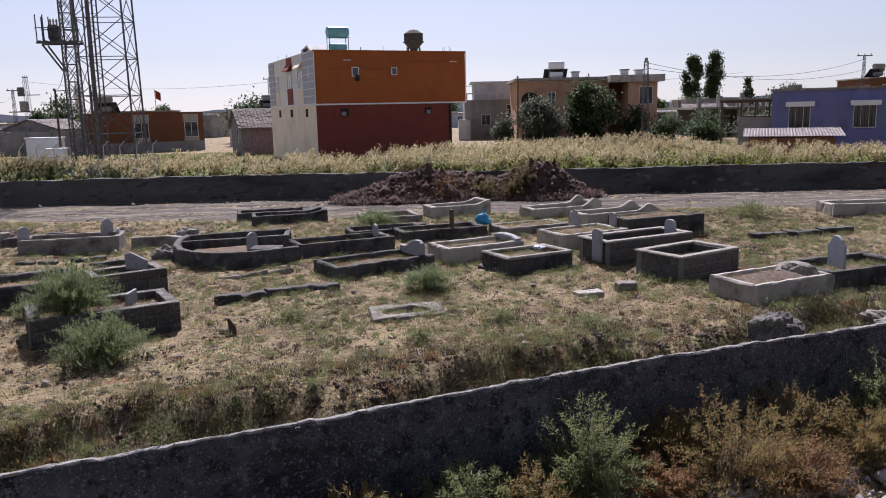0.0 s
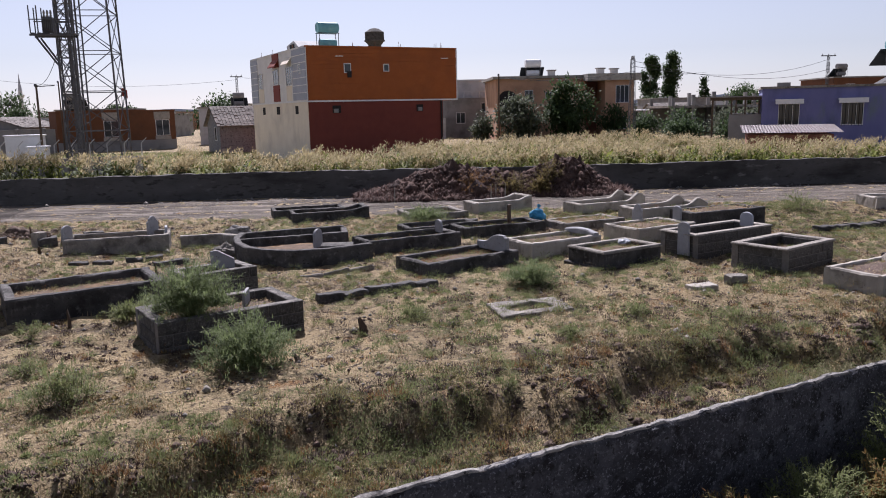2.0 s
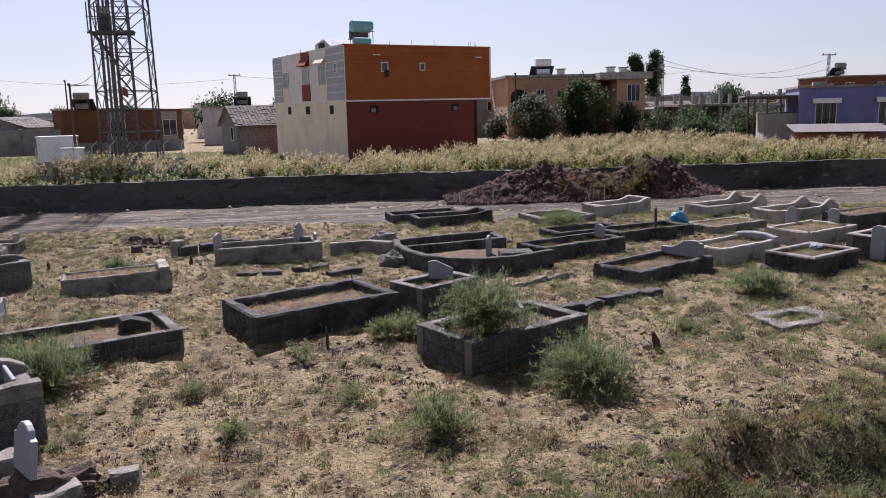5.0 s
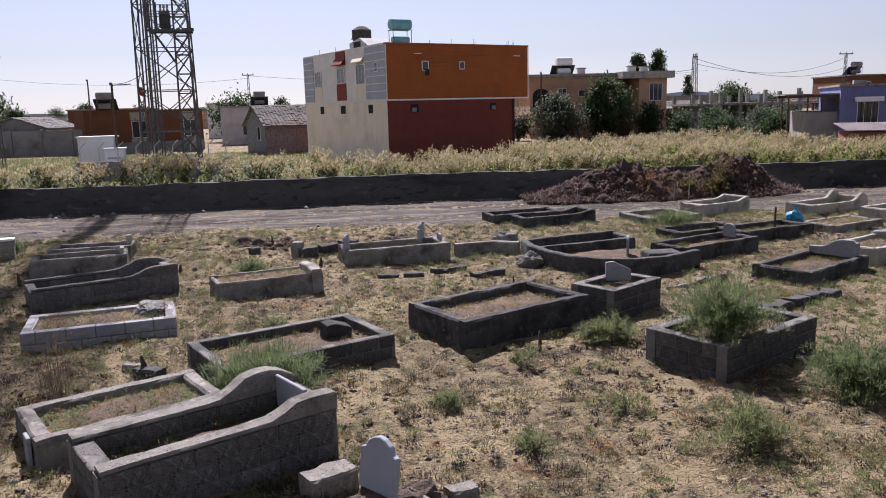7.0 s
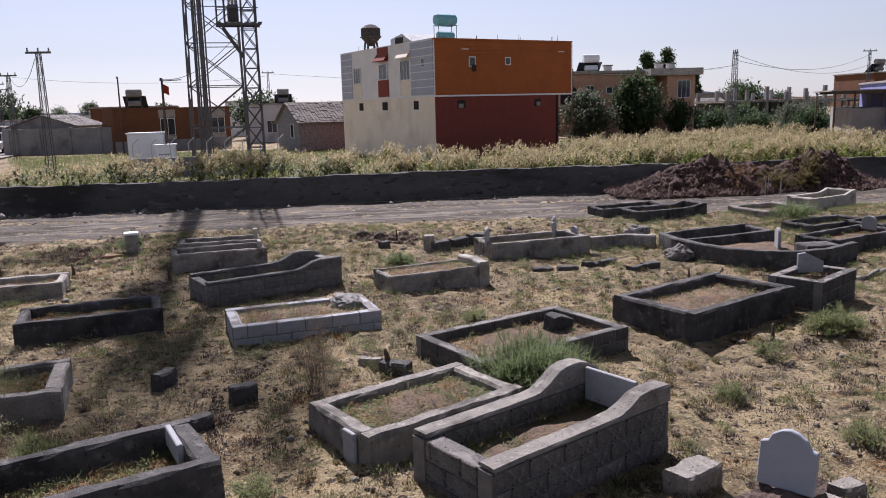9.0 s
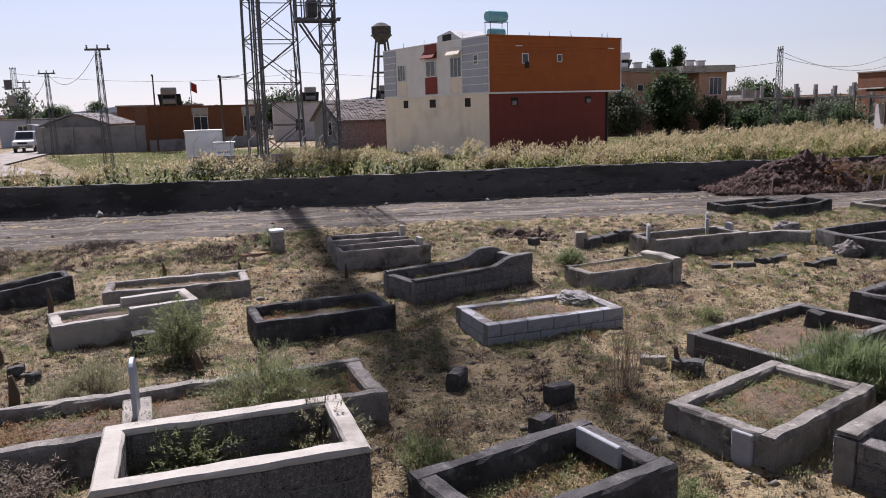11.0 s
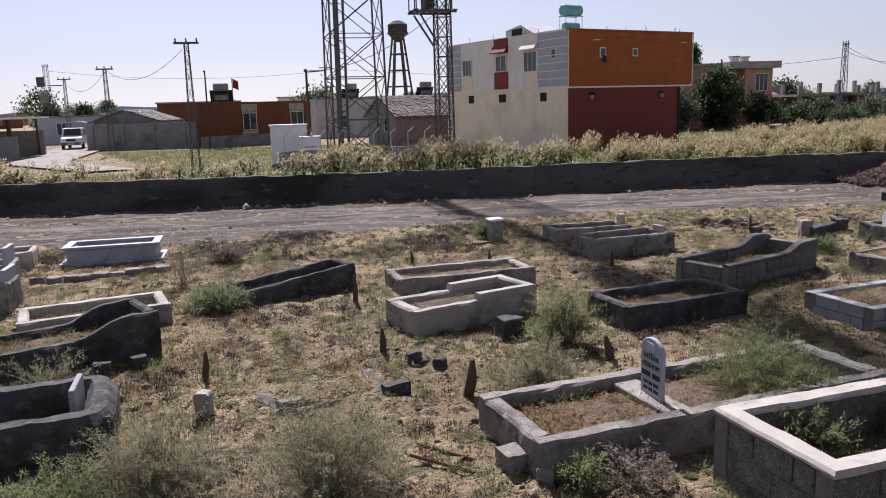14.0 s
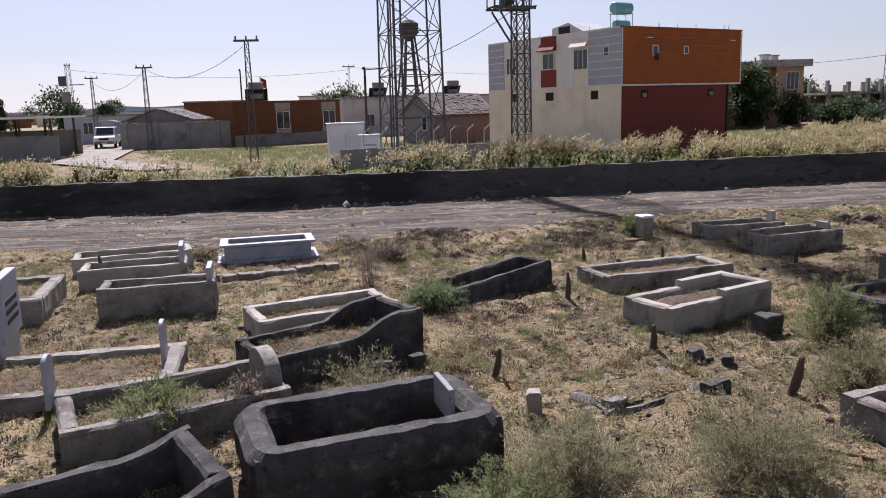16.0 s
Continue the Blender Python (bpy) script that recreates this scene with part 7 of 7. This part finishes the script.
def reeds():
    """Plumed reeds in a thick belt behind the boundary wall: stalks, hanging leaves and bushy feathered heads."""
    n, k = 3300, 7
    x, y = np.repeat(RNG.uniform(-62, 45, n), k), np.repeat(RNG.uniform(31.7, 50.5, n), k)
    size = np.repeat(RNG.uniform(0.82, 1.12, n), k)
    n = n * k
    x, y = x + RNG.normal(0, 0.17, n), y + RNG.normal(0, 0.17, n)
    wall_y = np.interp(x, [p[0] for p in FAR_WALL], [p[1] for p in FAR_WALL])
    deep = np.interp(x, [-62, -38, -32, -26, -14, -8, -3, 2, 10, 16, 45], [1.4, 1.8, 2.6, 3.6, 5.5, 6.0, 10.5, 17.5, 18.0, 14.5, 12.0])
    ok = (y > wall_y + 0.3) & (y < wall_y + deep) & (RNG.random(n) < 0.55 + 0.45 * (y < wall_y + 2.5))
    ok &= ~((x > 15.2) & (y > 40.2)) & ~((np.abs(x + 17.75) < 1.0) & (np.abs(y - 38.3) < 1.0))
    ok &= field(x, y, 0.45, 75) > np.interp(x, [-32, -22, -10], [0.3, 0.16, 0.0])
    x, y, size, wall_y = x[ok], y[ok], size[ok], wall_y[ok]
    m = len(x)
    h = (0.95 + 0.42 * field(x, y, 0.5, 71)) * size * RNG.uniform(0.84, 1.1, m) + np.interp(x, [-40, -30, -22, -18, -12, -7, -3, 2, 10, 20], [-0.05, 0.0, 0.2, 0.3, 0.16, -0.06, 0.02, 0.16, 0.1, -0.05])
    h = h * np.interp(y - wall_y, [0.3, 1.2], [0.86, 1.0])
    az = RNG.normal(0.25, 0.7, m)
    root = np.stack([x, y, np.full(m, 0.0)], 1)
    lean = np.abs(RNG.normal(0.12, 0.1, m))
    sv, sf = blades(root, az, lean, h, np.full(m, 0.016), np.full(m, 0.2))
    k = 8
    s = RNG.uniform(0.2, 0.95, (m, k))
    lr = root[:, None] + np.stack([np.cos(az)[:, None] * np.sin(lean)[:, None] * h[:, None] * s, np.sin(az)[:, None] * np.sin(lean)[:, None] * h[:, None] * s, h[:, None] * s], -1)
    q = m * k
    lv, lf = blades(lr.reshape(-1, 3), RNG.uniform(0, 6.283, q), RNG.uniform(0.5, 1.3, q), RNG.uniform(0.22, 0.45, q), RNG.uniform(0.06, 0.1, q), RNG.uniform(0.4, 1.3, q))
    has = RNG.random(m) < np.clip(0.05 + 1.1 * field(x, y, 0.7, 77), 0.15, 0.9)
    mm = int(has.sum())
    tip = root[has] + np.stack([np.cos(az[has]) * np.sin(lean[has]) * h[has], np.sin(az[has]) * np.sin(lean[has]) * h[has], h[has] * 0.97], 1)
    k = 40
    u = RNG.uniform(0, 1, (mm, k))
    long = RNG.uniform(0.28, 0.5, mm)[:, None]
    fat = RNG.uniform(0.075, 0.13, mm)[:, None] * np.sin(np.pi * (0.1 + 0.82 * u)) ** 0.7
    droop = RNG.normal(0.55, 0.4, mm)[:, None]
    head = np.stack([droop * u * u * long, 0.3 * droop * u * u * long, (u - 0.3) * long * 0.9], -1) + RNG.normal(0, 1, (mm, k, 3)) * fat[..., None]
    q = mm * k
    pv, pf = slivers((tip[:, None] + head).reshape(-1, 3), RNG.normal(0.3, 1.3, q), RNG.uniform(0.3, 1.9, q), RNG.uniform(0.1, 0.18, q), RNG.uniform(0.035, 0.06, q))
    yellow = np.repeat(field(lr[:, 0, 0], lr[:, 0, 1], 0.35, 79) + np.interp(lr[:, 0, 0], [-20, -6, 2, 12], [-0.1, 0.05, 0.3, 0.4]) > 0.5, lf.shape[0] // m)
    bed = thing("reed_bed", pose(0, 0, 0), "thick belt of plumed straw-coloured reeds behind the wall", "reeds", kind="stuff")
    part("stalks", tri_mesh("stalks", sv, sf, F_REED), None, bed)
    for sel, mt in ((~yellow, F_REED), (yellow, F_YREED)):
        ids = lf[sel]
        used, back = np.unique(ids, return_inverse=True)
        part("leaves", tri_mesh("leaves", lv[used], back.reshape(ids.shape), mt), None, bed)
    part("plumes", tri_mesh("plumes", pv, pf, F_PLUME), None, bed)


reeds()


def brush_heap():
    """Two heaps of dug-out roots and dark brushwood against the wall."""
    heap = thing("brush_heap", pose(0.8, 30.0, -0.1), "heap of dark reddish brushwood and soil against the wall", "heap")
    bm = bmesh.new()
    nx, ny = 90, 30
    grid = []
    for j in range(ny + 1):
        row = []
        for i in range(nx + 1):
            x, y = -5.6 + 12.4 * i / nx, -1.8 + 3.4 * j / ny
            z = 1.05 * math.exp(-((x + 1.9) / 2.3) ** 2 - ((y - 0.3) / 1.1) ** 2) + 1.2 * math.exp(-((x - 3.1) / 1.3) ** 2 - ((y - 0.4) / 1.0) ** 2) + 0.55 * math.exp(-((x - 1) / 2.5) ** 2 - ((y - 0.6) / 0.9) ** 2)
            z *= 0.9 + 0.35 * noise.noise(Vector((x * 1.8, y * 1.8, 1))) + 0.45 * noise.noise(Vector((x * 5, y * 5, 2)))
            row.append(bm.verts.new((x, y, z - 0.05)))
        grid.append(row)
    for j in range(ny):
        for i in range(nx):
            bm.faces.new((grid[j][i], grid[j][i + 1], grid[j + 1][i + 1], grid[j + 1][i]))
    part("soil", bm, M_HEAP, heap)
    n = 15000
    x, y = RNG.uniform(-5.2, 6.4, n), RNG.uniform(-1.7, 1.5, n)
    z = 1.05 * np.exp(-((x + 1.9) / 2.3) ** 2 - ((y - 0.3) / 1.1) ** 2) + 1.2 * np.exp(-((x - 3.1) / 1.3) ** 2 - ((y - 0.4) / 1.0) ** 2) + 0.55 * np.exp(-((x - 1) / 2.5) ** 2 - ((y - 0.6) / 0.9) ** 2)
    ok = z > 0.06
    x, y, z = x[ok], y[ok], z[ok]
    m = len(x)
    twig = foliage("dark_brushwood", [(0.0, (0.12, 0.07, 0.062)), (0.5, (0.23, 0.15, 0.125)), (1.0, (0.06, 0.04, 0.036))], 0.1)
    part("brushwood", tri_mesh("brushwood", *blades(np.stack([x, y, z * 0.82], 1), RNG.uniform(0, 6.28, m), RNG.uniform(0.3, 1.9, m), RNG.uniform(0.12, 0.36, m), RNG.uniform(0.012, 0.034, m), RNG.uniform(-0.4, 0.8, m)), twig), None, heap)
    cv, cf = pebbles(6500, -5.2, 6.4, -1.7, 1.4, 0.075, lambda a, c: 1.0 + 0 * a, 83)
    ctr = cv.reshape(-1, 6, 3).mean(1)
    lift = 1.05 * np.exp(-((ctr[:, 0] + 1.9) / 2.3) ** 2 - ((ctr[:, 1] - 0.3) / 1.1) ** 2) + 1.2 * np.exp(-((ctr[:, 0] - 3.1) / 1.3) ** 2 - ((ctr[:, 1] - 0.4) / 1.0) ** 2) + 0.55 * np.exp(-((ctr[:, 0] - 1) / 2.5) ** 2 - ((ctr[:, 1] - 0.6) / 0.9) ** 2)
    cv = cv.reshape(-1, 6, 3)
    cv[:, :, 2] += (lift * 0.92 - ctr[:, 2])[:, None]
    keep = lift > 0.08
    part("clod_mass", tri_mesh("clod_mass", cv[keep].reshape(-1, 3), cf[:int(keep.sum()) * 8], M_HEAP), None, heap)


brush_heap()
for x, y, w, h in ((0.1, 29.7, 1.5, 1.0), (1.4, 29.8, 1.6, 0.85), (3.0, 29.9, 1.1, 1.35), (2.6, 29.5, 1.0, 0.7)):
    shrub(x, y, w, h, F_RUSTY if x < 1 else F_GOLD, "dry rusty-brown bush on the brushwood heap", None, 150, 0.06, 0.014, 40)
for x, y in ((0.6, 28.6), (0.8, 28.8), (1.1, 28.5), (-2.9, 28.6)):
    stake(x, y, 0.7, 0.05, 0, 3, "pale thin stake beside the heap", M_CONC)


def tree(x, y, h, w, mat, label, shape="round", n=2600, leaf=0.22, base=0.25, name="tree"):
    """A tapered trunk with limbs, and a crown of leafy clumps with gaps."""
    t = thing(name, pose(x, y, 0), label, "tree", "trees")
    part("trunk", rod((0, 0, -0.2), (0, 0, h * 0.6), 0.05 * w ** 0.5 + 0.06, 8, r2=0.05), M_BARK, t)
    nc = 34
    a, r = RNG.uniform(0, 6.283, nc), np.sqrt(RNG.random(nc))
    zz = RNG.uniform(base, 1.0, nc)
    prof = np.sin(np.pi * np.clip((zz - base) / (1.02 - base), 0.02, 1)) ** 0.6 if shape == "round" else (np.clip(1.05 - zz, 0, 1) ** 0.75 * 1.2 if shape == "cone" else np.clip(np.sin(np.pi * np.clip((zz - base * 0.6) / (1.05 - base * 0.6), 0, 1)), 0, 1) ** 0.5)
    c = np.stack([np.cos(a) * r * prof * w * 0.42, np.sin(a) * r * prof * w * 0.42, zz * h * 0.93], 1)
    for k in range(0, nc, 4):
        part("limb", rod((0, 0, c[k, 2] * 0.55), c[k], 0.05, 5, r2=0.015), M_BARK, t)
    which = RNG.integers(0, nc, n)
    spread = w * (0.115 if shape != "cone" else 0.07)
    p = c[which] + RNG.normal(0, 1, (n, 3)) * spread * np.array([1, 1, 0.8 if shape == "round" else 1.2])
    p[:, 2] = np.maximum(p[:, 2], 0.15)
    part("crown", tri_mesh("crown", *blades(p, RNG.uniform(0, 6.283, n), RNG.uniform(0.2, 1.7, n), leaf * RNG.uniform(0.6, 1.4, n), leaf * RNG.uniform(0.35, 0.7, n), RNG.uniform(0, 0.9, n)), mat), None, t)


tree(14.4, 78.0, 5.6, 4.8, F_TREE, "dense dark green tree in front of the salmon house", n=6500, leaf=0.36, base=0.03)
tree(9.6, 78.5, 3.9, 5.2, F_OLIVE, "silvery green bushy tree in front of the salmon house", n=5600, leaf=0.32, base=0.03)
tree(19.5, 79.5, 3.2, 3.2, F_TREE, "dark bush at the corner of the salmon house", n=2400, leaf=0.3, base=0.05)
tree(6.0, 80, 3.0, 2.4, F_OLIVE, "grey-green shrub tree by a grey house", n=1400, leaf=0.3, base=0.05)
tree(64.0, 204, 16.0, 4.8, F_TREE, "tall poplar with a ragged crown", "tall", 9000, 0.6, 0.2)
tree(69.6, 204, 16.8, 5.0, F_TREE, "tall poplar with a ragged crown", "tall", 9000, 0.6, 0.2)
tree(80.8, 210, 10.3, 5.5, F_TREE, "slender dark cypress tree", "cone", 1800, 0.6, 0.1)
tree(92, 210, 7.5, 9, F_TREE, "round dark tree in the distance", n=4000, leaf=0.45)
tree(-57, 118, 4.6, 3.6, F_TREE, "dark tree among far houses", n=4200, leaf=0.36)
tree(-63, 122, 4.6, 3.4, F_TREE, "dark tree among far houses", n=4200, leaf=0.36)
tree(-68, 112, 5.2, 2.6, F_TREE, "slim dark cypress among far houses", "cone", 900, 0.5)
tree(-24.5, 103, 5.2, 7, F_TREE, "broad green tree behind the terracotta house", n=6500, leaf=0.4)
tree(-35.5, 100, 4.4, 3.0, F_TREE, "dark tree behind the terracotta house", n=3600, leaf=0.34)
for x, y, w, h in ((23, 84, 4, 2.2), (26.5, 80, 4.5, 2.4), (31, 78, 4.5, 2.2), (35, 82, 5, 2.6), (24.0, 72, 3.5, 1.6), (29, 72, 4, 1.7), (21.5, 76, 3.5, 2.0), (40, 80, 5, 2.4)):
    tree(x, y, h, w, F_OLIVE if x > 30 else F_TREE, "low rounded bush among the far houses", n=2200, leaf=0.28, base=0.05, name="bush")
for k in range(26):
    yy = R2.uniform(150, 380)
    tree(R2.uniform(-0.7, 0.75) * yy, yy, R2.uniform(4, 8), R2.uniform(5, 10), F_TREE, "far dark tree among houses", n=1600, leaf=0.6)
